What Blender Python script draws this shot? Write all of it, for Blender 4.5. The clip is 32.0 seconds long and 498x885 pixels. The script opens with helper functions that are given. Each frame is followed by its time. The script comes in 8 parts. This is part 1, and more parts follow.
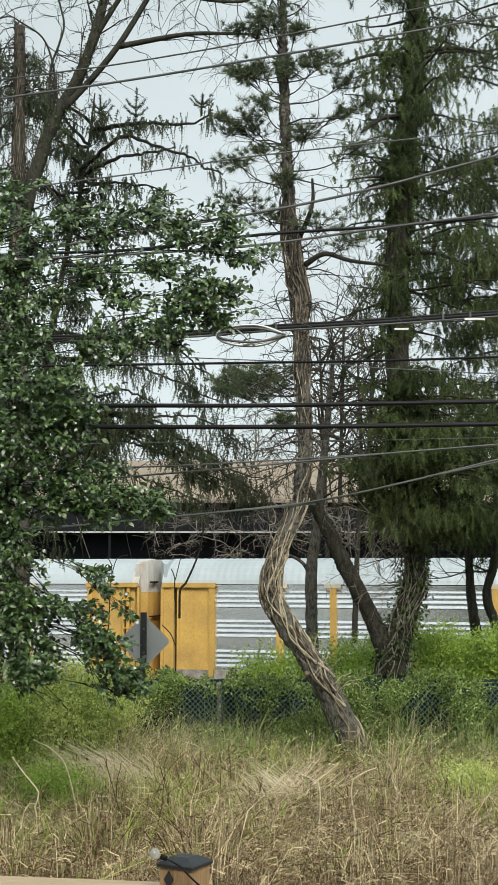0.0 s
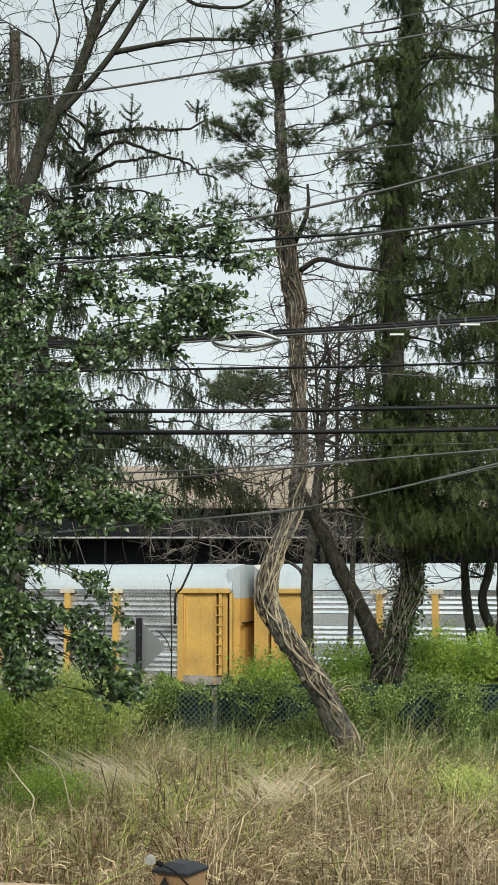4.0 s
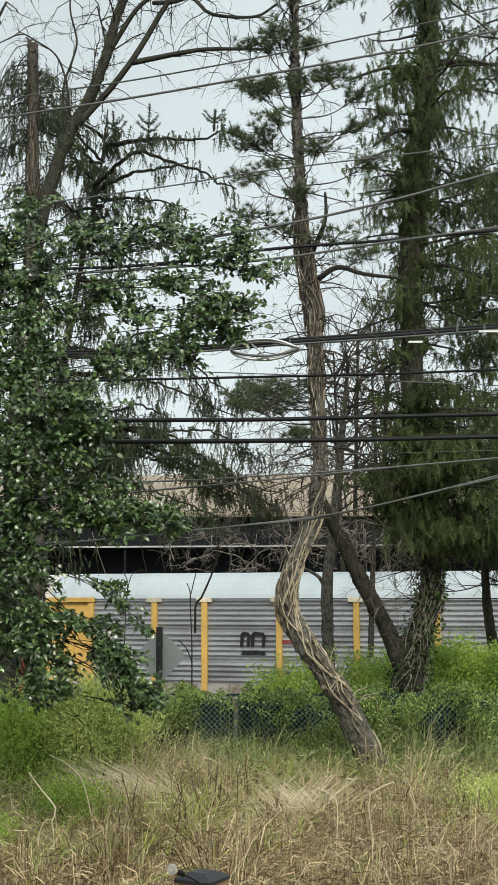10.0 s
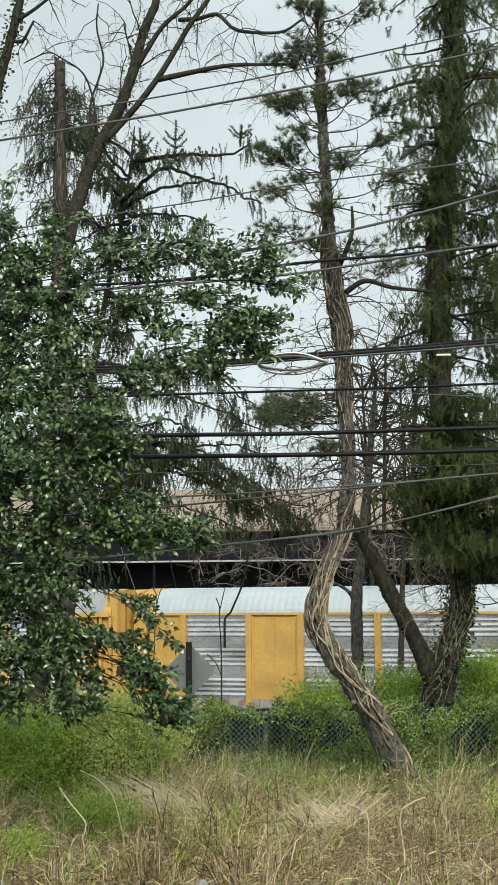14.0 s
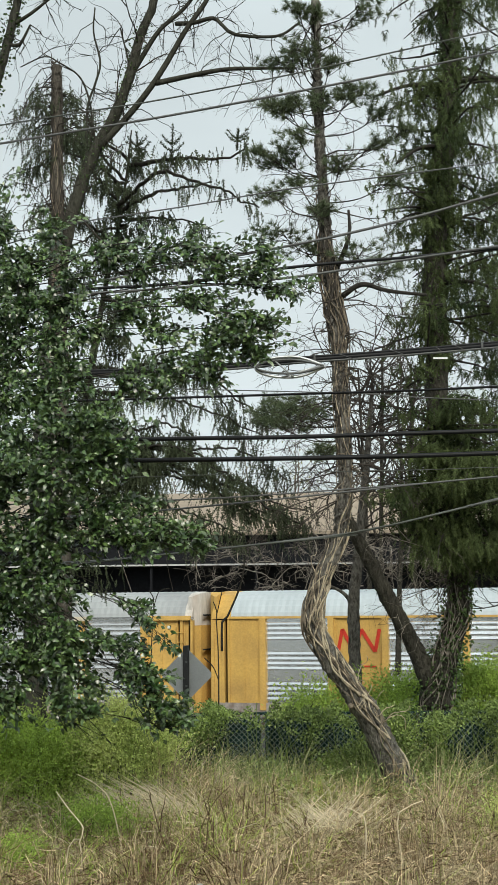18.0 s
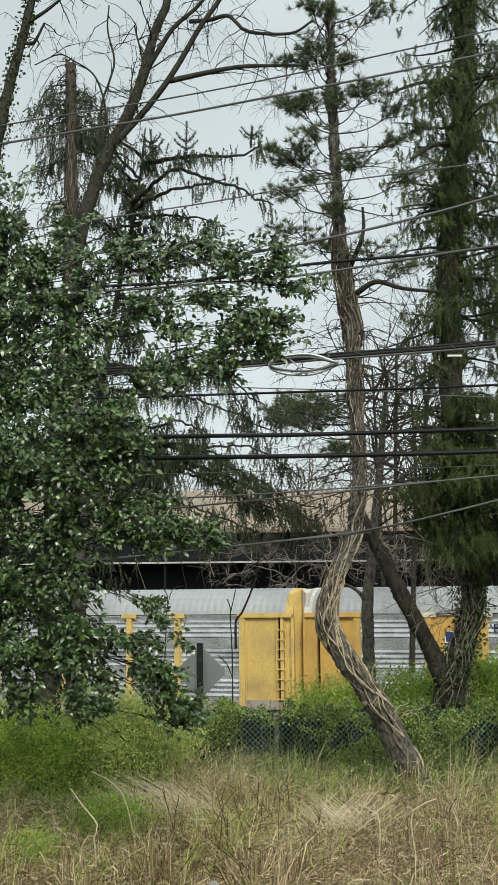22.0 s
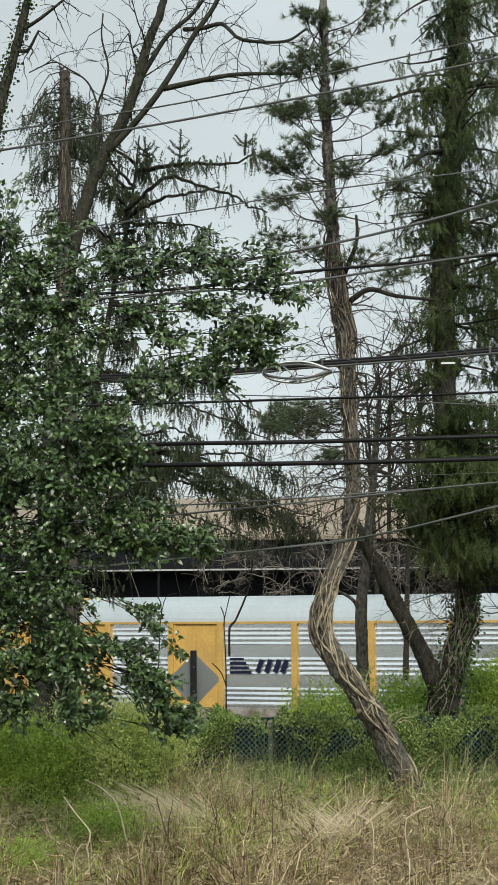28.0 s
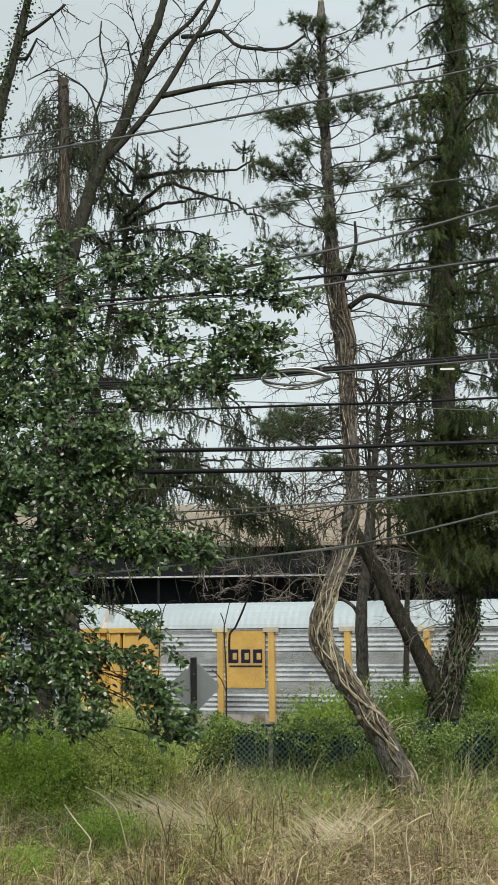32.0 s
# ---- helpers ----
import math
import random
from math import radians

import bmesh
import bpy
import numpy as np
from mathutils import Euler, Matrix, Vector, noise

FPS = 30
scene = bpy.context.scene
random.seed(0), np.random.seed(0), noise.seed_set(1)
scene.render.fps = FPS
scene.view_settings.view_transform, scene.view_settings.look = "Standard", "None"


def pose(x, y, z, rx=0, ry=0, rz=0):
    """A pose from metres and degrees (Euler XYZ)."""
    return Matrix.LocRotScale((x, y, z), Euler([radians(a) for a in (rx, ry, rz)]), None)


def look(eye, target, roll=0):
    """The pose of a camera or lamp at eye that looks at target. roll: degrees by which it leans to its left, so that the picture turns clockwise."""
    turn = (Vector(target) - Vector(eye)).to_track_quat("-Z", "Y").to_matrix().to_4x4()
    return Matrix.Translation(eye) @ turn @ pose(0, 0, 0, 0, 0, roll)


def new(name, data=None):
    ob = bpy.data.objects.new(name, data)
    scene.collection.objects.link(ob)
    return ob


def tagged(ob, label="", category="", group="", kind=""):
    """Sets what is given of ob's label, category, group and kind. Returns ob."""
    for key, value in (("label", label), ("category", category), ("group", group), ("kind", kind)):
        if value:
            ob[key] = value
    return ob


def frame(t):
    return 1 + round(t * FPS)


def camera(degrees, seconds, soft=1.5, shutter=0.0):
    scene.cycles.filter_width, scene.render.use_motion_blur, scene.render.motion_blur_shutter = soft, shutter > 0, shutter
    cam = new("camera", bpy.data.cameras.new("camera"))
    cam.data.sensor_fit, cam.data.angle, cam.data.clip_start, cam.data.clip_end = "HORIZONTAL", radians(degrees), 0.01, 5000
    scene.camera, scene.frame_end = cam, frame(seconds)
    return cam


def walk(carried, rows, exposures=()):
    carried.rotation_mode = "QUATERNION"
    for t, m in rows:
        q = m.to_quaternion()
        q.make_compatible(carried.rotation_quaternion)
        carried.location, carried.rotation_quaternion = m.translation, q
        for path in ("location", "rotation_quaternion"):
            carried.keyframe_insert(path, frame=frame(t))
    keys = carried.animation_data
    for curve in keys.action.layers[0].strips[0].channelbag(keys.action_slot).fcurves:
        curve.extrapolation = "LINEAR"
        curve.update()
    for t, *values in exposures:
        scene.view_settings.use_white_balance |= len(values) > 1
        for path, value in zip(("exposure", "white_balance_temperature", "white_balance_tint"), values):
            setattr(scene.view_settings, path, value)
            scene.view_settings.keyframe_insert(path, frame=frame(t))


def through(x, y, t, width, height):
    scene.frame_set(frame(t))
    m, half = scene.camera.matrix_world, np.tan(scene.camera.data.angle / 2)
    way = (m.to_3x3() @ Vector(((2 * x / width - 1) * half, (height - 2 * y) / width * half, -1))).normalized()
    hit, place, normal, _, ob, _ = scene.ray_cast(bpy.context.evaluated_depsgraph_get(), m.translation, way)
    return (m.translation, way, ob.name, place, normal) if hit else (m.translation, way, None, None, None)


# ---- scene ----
EYE = 5.4
cam = camera(21.73, 32.0, 0.45)
walk(cam, [
    (0, pose(0, 0, EYE, 95.612, 0.000, 0.000)),
    (0.5, pose(0, 0, EYE, 95.650, 0.088, 0.106)),
    (1, pose(0, 0, EYE, 95.696, 0.162, 0.155)),
    (1.5, pose(0, 0, EYE, 95.727, 0.196, 0.123)),
    (2, pose(0, 0, EYE, 95.726, 0.174, 0.037)),
    (2.5, pose(0, 0, EYE, 95.713, 0.107, -0.060)),
    (3, pose(0, 0, EYE, 95.723, 0.052, -0.148)),
    (3.5, pose(0, 0, EYE, 95.766, 0.036, -0.220)),
    (5.5, pose(0, 0, EYE, 96.087, 0.181, 0.217)),
    (6, pose(0, 0, EYE, 96.093, 0.165, 0.452)),
    (6.5, pose(0, 0, EYE, 96.081, 0.144, 0.618)),
    (7, pose(0, 0, EYE, 96.049, 0.117, 0.666)),
    (7.5, pose(0, 0, EYE, 96.014, 0.109, 0.603)),
    (8, pose(0, 0, EYE, 95.995, 0.114, 0.487)),
    (8.5, pose(0, 0, EYE, 96.009, 0.149, 0.407)),
    (9, pose(0, 0, EYE, 96.063, 0.221, 0.419)),
    (9.5, pose(0, 0, EYE, 96.141, 0.283, 0.519)),
    (10, pose(0, 0, EYE, 96.228, 0.308, 0.683)),
    (10.5, pose(0, 0, EYE, 96.322, 0.315, 0.869)),
    (11, pose(0, 0, EYE, 96.420, 0.331, 1.050)),
    (11.5, pose(0, 0, EYE, 96.504, 0.355, 1.230)),
    (12, pose(0, 0, EYE, 96.575, 0.373, 1.415)),
    (12.5, pose(0, 0, EYE, 96.645, 0.408, 1.609)),
    (13, pose(0, 0, EYE, 96.719, 0.450, 1.791)),
    (13.5, pose(0, 0, EYE, 96.793, 0.488, 1.916)),
    (14, pose(0, 0, EYE, 96.868, 0.535, 1.963)),
    (14.5, pose(0, 0, EYE, 96.939, 0.597, 1.950)),
    (16.5, pose(0, 0, EYE, 97.001, 0.593, 1.844)),
    (17, pose(0, 0, EYE, 97.010, 0.578, 1.782)),
    (17.5, pose(0, 0, EYE, 97.016, 0.580, 1.764)),
    (18, pose(0, 0, EYE, 97.023, 0.594, 1.837)),
    (18.5, pose(0, 0, EYE, 97.035, 0.594, 2.001)),
    (19, pose(0, 0, EYE, 97.052, 0.568, 2.203)),
    (19.5, pose(0, 0, EYE, 97.061, 0.532, 2.378)),
    (20, pose(0, 0, EYE, 97.058, 0.490, 2.479)),
    (20.5, pose(0, 0, EYE, 97.039, 0.465, 2.497)),
    (21, pose(0, 0, EYE, 97.001, 0.466, 2.471)),
    (21.5, pose(0, 0, EYE, 96.956, 0.480, 2.444)),
    (22, pose(0, 0, EYE, 96.922, 0.507, 2.443)),
    (22.5, pose(0, 0, EYE, 96.906, 0.542, 2.460)),
    (23, pose(0, 0, EYE, 96.904, 0.574, 2.477)),
    (23.5, pose(0, 0, EYE, 96.917, 0.592, 2.485)),
    (24, pose(0, 0, EYE, 96.942, 0.602, 2.477)),
    (24.5, pose(0, 0, EYE, 96.970, 0.612, 2.458)),
    (25, pose(0, 0, EYE, 97.003, 0.618, 2.428)),
    (25.5, pose(0, 0, EYE, 97.043, 0.645, 2.392)),
    (27.5, pose(0, 0, EYE, 97.231, 0.545, 2.217)),
    (28, pose(0, 0, EYE, 97.245, 0.522, 2.166)),
    (28.5, pose(0, 0, EYE, 97.262, 0.520, 2.099)),
    (29, pose(0, 0, EYE, 97.291, 0.543, 2.026)),
    (29.5, pose(0, 0, EYE, 97.331, 0.584, 1.971)),
    (30, pose(0, 0, EYE, 97.379, 0.624, 1.962)),
    (30.5, pose(0, 0, EYE, 97.428, 0.640, 1.997)),
    (31, pose(0, 0, EYE, 97.468, 0.648, 2.055)),
    (31.5, pose(0, 0, EYE, 97.502, 0.671, 2.116)),
    (32, pose(0, 0, EYE, 97.532, 0.705, 2.166))
], [(0, 0.28), (12, 0.28), (19, 0.2), (28, 0.13), (32, 0.15)])

# ---- light: bright overcast spring day ----
world = bpy.data.worlds.new("overcast_sky")
scene.world = world
world.use_nodes = True
wn, wl = world.node_tree.nodes, world.node_tree.links
wn.clear()
w_out = wn.new("ShaderNodeOutputWorld")
w_bg = wn.new("ShaderNodeBackground")
w_sky = wn.new("ShaderNodeTexSky")
w_sky.sky_type = "NISHITA"
w_sky.sun_disc = False
w_sky.sun_elevation = radians(38)
w_sky.sun_rotation = radians(169)
w_sky.air_density, w_sky.dust_density, w_sky.ozone_density = 1.0, 4.0, 1.0
w_hsv = wn.new("ShaderNodeHueSaturation")
w_hsv.inputs["Saturation"].default_value = 0.28
w_tc = wn.new("ShaderNodeTexCoord")
w_map = wn.new("ShaderNodeMapping")
w_map.inputs["Scale"].default_value = (1.2, 1.2, 4.5)
w_noise = wn.new("ShaderNodeTexNoise")
w_noise.inputs["Scale"].default_value = 2.6
w_noise.inputs["Detail"].default_value = 4
w_ramp = wn.new("ShaderNodeMapRange")
w_ramp.inputs["From Min"].default_value, w_ramp.inputs["From Max"].default_value = 0.3, 0.7
w_ramp.inputs["To Min"].default_value, w_ramp.inputs["To Max"].default_value = 0.93, 1.07
w_cloud = wn.new("ShaderNodeMix")
w_cloud.data_type = "RGBA"
w_cloud.inputs["Factor"].default_value = 0.72
w_cloud.inputs["B"].default_value = (6.4, 7.3, 7.4, 1)
w_mul = wn.new("ShaderNodeVectorMath")
w_mul.operation = "SCALE"
wl.new(w_sky.outputs["Color"], w_hsv.inputs["Color"])
wl.new(w_hsv.outputs["Color"], w_cloud.inputs["A"])
wl.new(w_cloud.outputs["Result"], w_mul.inputs[0])
wl.new(w_tc.outputs["Generated"], w_map.inputs["Vector"])
wl.new(w_map.outputs["Vector"], w_noise.inputs["Vector"])
wl.new(w_noise.outputs["Fac"], w_ramp.inputs["Value"])
wl.new(w_ramp.outputs["Result"], w_mul.inputs["Scale"])
wl.new(w_mul.outputs["Vector"], w_bg.inputs["Color"])
w_bg.inputs["Strength"].default_value = 0.107
wl.new(w_bg.outputs["Background"], w_out.inputs["Surface"])

sun = new("sun", bpy.data.lights.new("sun", "SUN"))
sun.data.energy, sun.data.angle, sun.data.color = 2.1, radians(18), (1.0, 0.965, 0.82)
sun.matrix_world = look((8, -32, 34), (0, 10, 0))

# ---- materials ----
MATS = {}


def mat(name, base, rough=0.7, metal=0.0, vary=0.18, scale=6.0, fine=60.0, bump=0.0, other=None, amount=0.5, each=0.0, stretch=(1, 1, 1), spec=0.14, island=0.0):
    """A surface with two scales of colour variation, an optional second colour in patches, and fine relief."""
    if name in MATS:
        return MATS[name]
    m = bpy.data.materials.new(name)
    m.use_nodes = True
    n, l = m.node_tree.nodes, m.node_tree.links
    b = n["Principled BSDF"]
    b.inputs["Roughness"].default_value, b.inputs["Metallic"].default_value = rough, metal
    b.inputs["Specular IOR Level"].default_value = spec
    tc = n.new("ShaderNodeTexCoord")
    mp = n.new("ShaderNodeMapping")
    mp.inputs["Scale"].default_value = stretch
    l.new(tc.outputs["Object"], mp.inputs["Vector"])
    big, small = n.new("ShaderNodeTexNoise"), n.new("ShaderNodeTexNoise")
    big.inputs["Scale"].default_value, small.inputs["Scale"].default_value = scale, fine
    big.inputs["Detail"].default_value, small.inputs["Detail"].default_value = 5, 3
    l.new(mp.outputs["Vector"], big.inputs["Vector"])
    l.new(mp.outputs["Vector"], small.inputs["Vector"])
    col = n.new("ShaderNodeMix")
    col.data_type = "RGBA"
    col.inputs["A"].default_value = (*base, 1)
    o2 = other or tuple(c * (1 - vary) for c in base)
    col.inputs["B"].default_value = (*o2, 1)
    rng = n.new("ShaderNodeMapRange")
    rng.inputs["From Min"].default_value, rng.inputs["From Max"].default_value = 0.62 - amount * 0.34, 0.78 - amount * 0.2
    l.new(big.outputs["Fac"], rng.inputs["Value"])
    l.new(rng.outputs["Result"], col.inputs["Factor"])
    add = n.new("ShaderNodeMapRange")
    add.inputs["From Min"].default_value, add.inputs["From Max"].default_value = 0.25, 0.75
    add.inputs["To Min"].default_value, add.inputs["To Max"].default_value = 1 - vary, 1 + vary
    l.new(small.outputs["Fac"], add.inputs["Value"])
    val = add.outputs["Result"]
    for strength, node, out in ((each, "ShaderNodeObjectInfo", "Random"), (island, "ShaderNodeNewGeometry", "Random Per Island")):
        if strength:
            oi = n.new(node)
            r2 = n.new("ShaderNodeMapRange")
            r2.inputs["To Min"].default_value, r2.inputs["To Max"].default_value = 1 - strength, 1 + strength
            l.new(oi.outputs[out], r2.inputs["Value"])
            mu = n.new("ShaderNodeMath")
            mu.operation = "MULTIPLY"
            l.new(val, mu.inputs[0])
            l.new(r2.outputs["Result"], mu.inputs[1])
            val = mu.outputs[0]
    sc = n.new("ShaderNodeVectorMath")
    sc.operation = "SCALE"
    l.new(col.outputs["Result"], sc.inputs[0])
    l.new(val, sc.inputs["Scale"])
    l.new(sc.outputs["Vector"], b.inputs["Base Color"])
    if bump:
        bp = n.new("ShaderNodeBump")
        bp.inputs["Strength"].default_value = bump
        bp.inputs["Distance"].default_value = 0.02
        l.new(small.outputs["Fac"], bp.inputs["Height"])
        l.new(bp.outputs["Normal"], b.inputs["Normal"])
    MATS[name] = m
    return m


def leafy(name, base, other, rough=0.5, through=0.25, island=0.35, scale=1.5, spec=0.12):
    """Foliage: colour varies from leaf to leaf, and some light passes through."""
    if name in MATS:
        return MATS[name]
    m = mat(name, base, rough, 0, 0.15, scale, 30, other=other, amount=0.55, island=island, spec=spec)
    n, l = m.node_tree.nodes, m.node_tree.links
    b, out = n["Principled BSDF"], n["Material Output"]
    tr = n.new("ShaderNodeBsdfTranslucent")
    mx = n.new("ShaderNodeMixShader")
    mx.inputs[0].default_value = through
    src = b.inputs["Base Color"].links[0].from_socket
    l.new(src, tr.inputs["Color"])
    l.new(b.outputs[0], mx.inputs[1])
    l.new(tr.outputs[0], mx.inputs[2])
    l.new(mx.outputs[0], out.inputs["Surface"])
    return m


M_GROUND = mat("meadow_soil", (0.06, 0.042, 0.028), 0.95, 0, 0.3, 0.7, 25, 0.6, other=(0.09, 0.1, 0.04), amount=0.5)
M_BALLAST = mat("ballast_stone", (0.22, 0.21, 0.2), 0.95, 0, 0.4, 4, 30, 0.9)
M_ASPHALT = mat("asphalt", (0.055, 0.055, 0.057), 0.9, 0, 0.2, 2, 90, 0.3)
M_RAIL = mat("worn_rail_steel", (0.25, 0.18, 0.14), 0.5, 0.7, 0.2)
M_TIE = mat("creosoted_timber", (0.06, 0.045, 0.035), 0.9, 0, 0.3)
M_BARK = mat("pine_bark", (0.135, 0.128, 0.114), 0.95, 0, 0.5, 20, 55, 1.0, other=(0.05, 0.046, 0.041), amount=0.55, stretch=(1, 1, 0.4), island=0.25)
M_BARK_DARK = mat("dark_bark", (0.05, 0.047, 0.038), 0.95, 0, 0.5, 18, 55, 1.0, other=(0.022, 0.021, 0.017), amount=0.55, stretch=(1, 1, 0.35), island=0.14)
M_BARK_GREY = mat("grey_bark", (0.054, 0.054, 0.043), 0.95, 0, 0.4, 9, 50, 0.9, other=(0.03, 0.03, 0.024), amount=0.5, stretch=(1, 1, 0.3))
M_LIMB = mat("dark_limb_bark", (0.04, 0.037, 0.032), 0.95, 0, 0.35, 8, 45, 0.8, other=(0.022, 0.02, 0.017), amount=0.5)
M_SNAG = mat("weathered_deadwood", (0.095, 0.085, 0.072), 0.95, 0, 0.4, 14, 60, 0.9, other=(0.045, 0.04, 0.033), amount=0.5, stretch=(1, 1, 0.2))
M_VINE = mat("dry_vine_bark", (0.5, 0.43, 0.32), 0.9, 0, 0.35, 8, 60, 0.5, other=(0.22, 0.18, 0.13), amount=0.5)
M_VINE_DULL = mat("dull_vine_bark", (0.22, 0.185, 0.14), 0.9, 0, 0.3, 8, 60, 0.5, other=(0.11, 0.09, 0.07), amount=0.5)
M_TWIG = mat("bare_twig", (0.062, 0.054, 0.046), 0.9, 0, 0.3, 5, 60, other=(0.04, 0.035, 0.03), amount=0.5)
M_TWIG_PALE = mat("pale_twig", (0.24, 0.215, 0.185), 0.9, 0, 0.3, 5, 60, other=(0.1, 0.088, 0.075), amount=0.5, island=0.4)
M_HOLLY = leafy("glossy_evergreen_leaf", (0.028, 0.064, 0.015), (0.14, 0.22, 0.07), 0.34, 0.08, 0.65, 11.0, 0.95)
M_NEEDLE = leafy("pine_needles", (0.135, 0.168, 0.095), (0.075, 0.105, 0.058), 0.6, 0.2, 0.45, 1.5)
M_CEDAR = leafy("drooping_conifer_foliage", (0.066, 0.088, 0.032), (0.024, 0.039, 0.017), 0.7, 0.1, 0.5, 0.9)
M_SPRUCE = leafy("spruce_needles", (0.066, 0.082, 0.046), (0.04, 0.052, 0.03), 0.7, 0.1, 0.4, 0.9)
M_IVY = leafy("ivy_leaf", (0.055, 0.095, 0.03), (0.085, 0.13, 0.045), 0.4, 0.15, 0.4, 2)
M_BUSH = leafy("spring_bush_leaf", (0.4, 0.53, 0.115), (0.25, 0.37, 0.08), 0.6, 0.4, 0.4, 1.6)
M_BUSH_DEEP = leafy("weed_leaf", (0.3, 0.38, 0.13), (0.15, 0.22, 0.075), 0.55, 0.2, 0.55, 1.2)
M_FEATHER = leafy("feathery_olive_growth", (0.52, 0.58, 0.2), (0.33, 0.42, 0.12), 0.6, 0.35, 0.4, 2.5)
M_CREEPER = leafy("creeper_leaf", (0.16, 0.225, 0.055), (0.075, 0.115, 0.035), 0.5, 0.15, 0.55, 0.9)
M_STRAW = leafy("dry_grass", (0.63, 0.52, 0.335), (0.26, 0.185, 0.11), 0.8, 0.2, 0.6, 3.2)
M_STRAW_BROWN = leafy("brown_dead_grass", (0.175, 0.115, 0.062), (0.064, 0.042, 0.025), 0.85, 0.08, 0.5, 2.4)
M_STRAW_PALE = leafy("bleached_grass", (0.8, 0.71, 0.53), (0.64, 0.55, 0.4), 0.75, 0.25, 0.3, 0.5)
M_GRASS = leafy("green_grass", (0.33, 0.45, 0.09), (0.44, 0.46, 0.13), 0.7, 0.35, 0.45, 0.7)
M_WEEDBLADE = leafy("grey_green_weed_blade", (0.25, 0.32, 0.13), (0.38, 0.38, 0.2), 0.7, 0.3, 0.45, 1.2)
M_STALK_RED = leafy("reddish_dead_stem", (0.22, 0.13, 0.085), (0.15, 0.09, 0.06), 0.9, 0.05, 0.4, 0.8)
M_STALK = mat("dead_weed_stalk", (0.13, 0.085, 0.055), 0.9, 0, 0.3)
M_CABLE = mat("black_cable_jacket", (0.014, 0.015, 0.017), 0.45, 0, 0.2, 3, 40)
M_STRAND = mat("steel_strand", (0.12, 0.125, 0.125), 0.5, 0.3, 0.2, 3, 40)
M_COPPER = mat("weathered_conductor", (0.09, 0.1, 0.09), 0.5, 0.3, 0.2, 3, 40)
M_ALU = mat("bare_aluminium_loop", (0.5, 0.52, 0.53), 0.4, 0.7, 0.1)
M_WHITE_TAG = mat("white_plastic_tag", (0.8, 0.8, 0.8), 0.5, 0, 0.05)
M_SIGN = mat("grey_sign_back", (0.4, 0.42, 0.43), 0.5, 0.3, 0.08, 2, 30)
M_POSTDARK = mat("dark_sign_post", (0.045, 0.047, 0.048), 0.7, 0.2, 0.2)
M_FENCE = mat("green_vinyl_wire", (0.012, 0.04, 0.036), 0.7, 0, 0.15)
M_WIRE = mat("worn_pale_wire", (0.24, 0.3, 0.28), 0.5, 0.3, 0.25)
M_SCREEN = mat("dark_green_screen_fabric", (0.011, 0.03, 0.027), 0.8, 0, 0.3, 3, 50)
M_WOOD = mat("cedar_post_wood", (0.52, 0.34, 0.19), 0.7, 0, 0.2, 4, 40, 0.3, stretch=(6, 6, 0.6))
M_RAILWOOD = mat("pale_pine_railing", (0.66, 0.5, 0.33), 0.7, 0, 0.12, 4, 40, 0.2, stretch=(0.6, 6, 6))
M_CAP = mat("black_post_cap", (0.06, 0.063, 0.07), 0.35, 0.2, 0.1)
M_CORD = mat("black_cord", (0.02, 0.02, 0.02), 0.5)
M_TAN = mat("tan_metal_roof", (0.34, 0.28, 0.215), 0.75, 0.05, 0.15, 0.3, 6)
# dark metal wall, near-black because the eaves' shade is in its colour
M_WALLDARK = mat("dark_wall_with_eave_shade", (0.012, 0.013, 0.016), 0.8, 0, 0.25, 0.5, 6)
M_GUTTER = mat("white_gutter", (0.5, 0.5, 0.5), 0.6)
M_FARWOOD = mat("far_bare_branches", (0.16, 0.135, 0.12), 0.95, 0, 0.25, 0.4, 3, other=(0.11, 0.12, 0.07), amount=0.4)
M_FARGREEN = leafy("far_budding_leaves", (0.28, 0.29, 0.15), (0.2, 0.22, 0.11), 0.8, 0.3, 0.3, 0.3)

# ---- small tools ----
rng = np.random.default_rng(7)


def mesh_ob(name, verts, faces, material, parent=None, label="", smooth=False):
    me = bpy.data.meshes.new(name)
    me.from_pydata([tuple(v) for v in verts], [], faces)
    me.materials.append(material)
    if smooth:
        me.polygons.foreach_set("use_smooth", [True] * len(me.polygons))
    me.update()
    ob = new(name, me)
    if parent:
        ob.parent = parent
    if label:
        ob["label"] = label
    return ob


def tri_ob(name, verts, per, material, parent=None, label="", faces_of=((0, 1, 2),)):
    """Many small pieces of `per` corners each, from one array of corners."""
    verts = np.asarray(verts, dtype=np.float32).reshape(-1, 3)
    count = len(verts) // per
    base = np.arange(count)[:, None, None] * per
    tris = (base + np.asarray(faces_of)[None, :, :]).reshape(-1, 3)
    me = bpy.data.meshes.new(name)
    me.vertices.add(len(verts))
    me.vertices.foreach_set("co", verts.ravel())
    me.loops.add(len(tris) * 3)
    me.loops.foreach_set("vertex_index", tris.astype(np.int32).ravel())
    me.polygons.add(len(tris))
    me.polygons.foreach_set("loop_start", np.arange(len(tris), dtype=np.int32) * 3)
    me.polygons.foreach_set("loop_total", np.full(len(tris), 3, dtype=np.int32))
    me.materials.append(material)
    me.update(calc_edges=True)
    me.validate()
    ob = new(name, me)
    if parent:
        ob.parent = parent
    if label:
        ob["label"] = label
    return ob


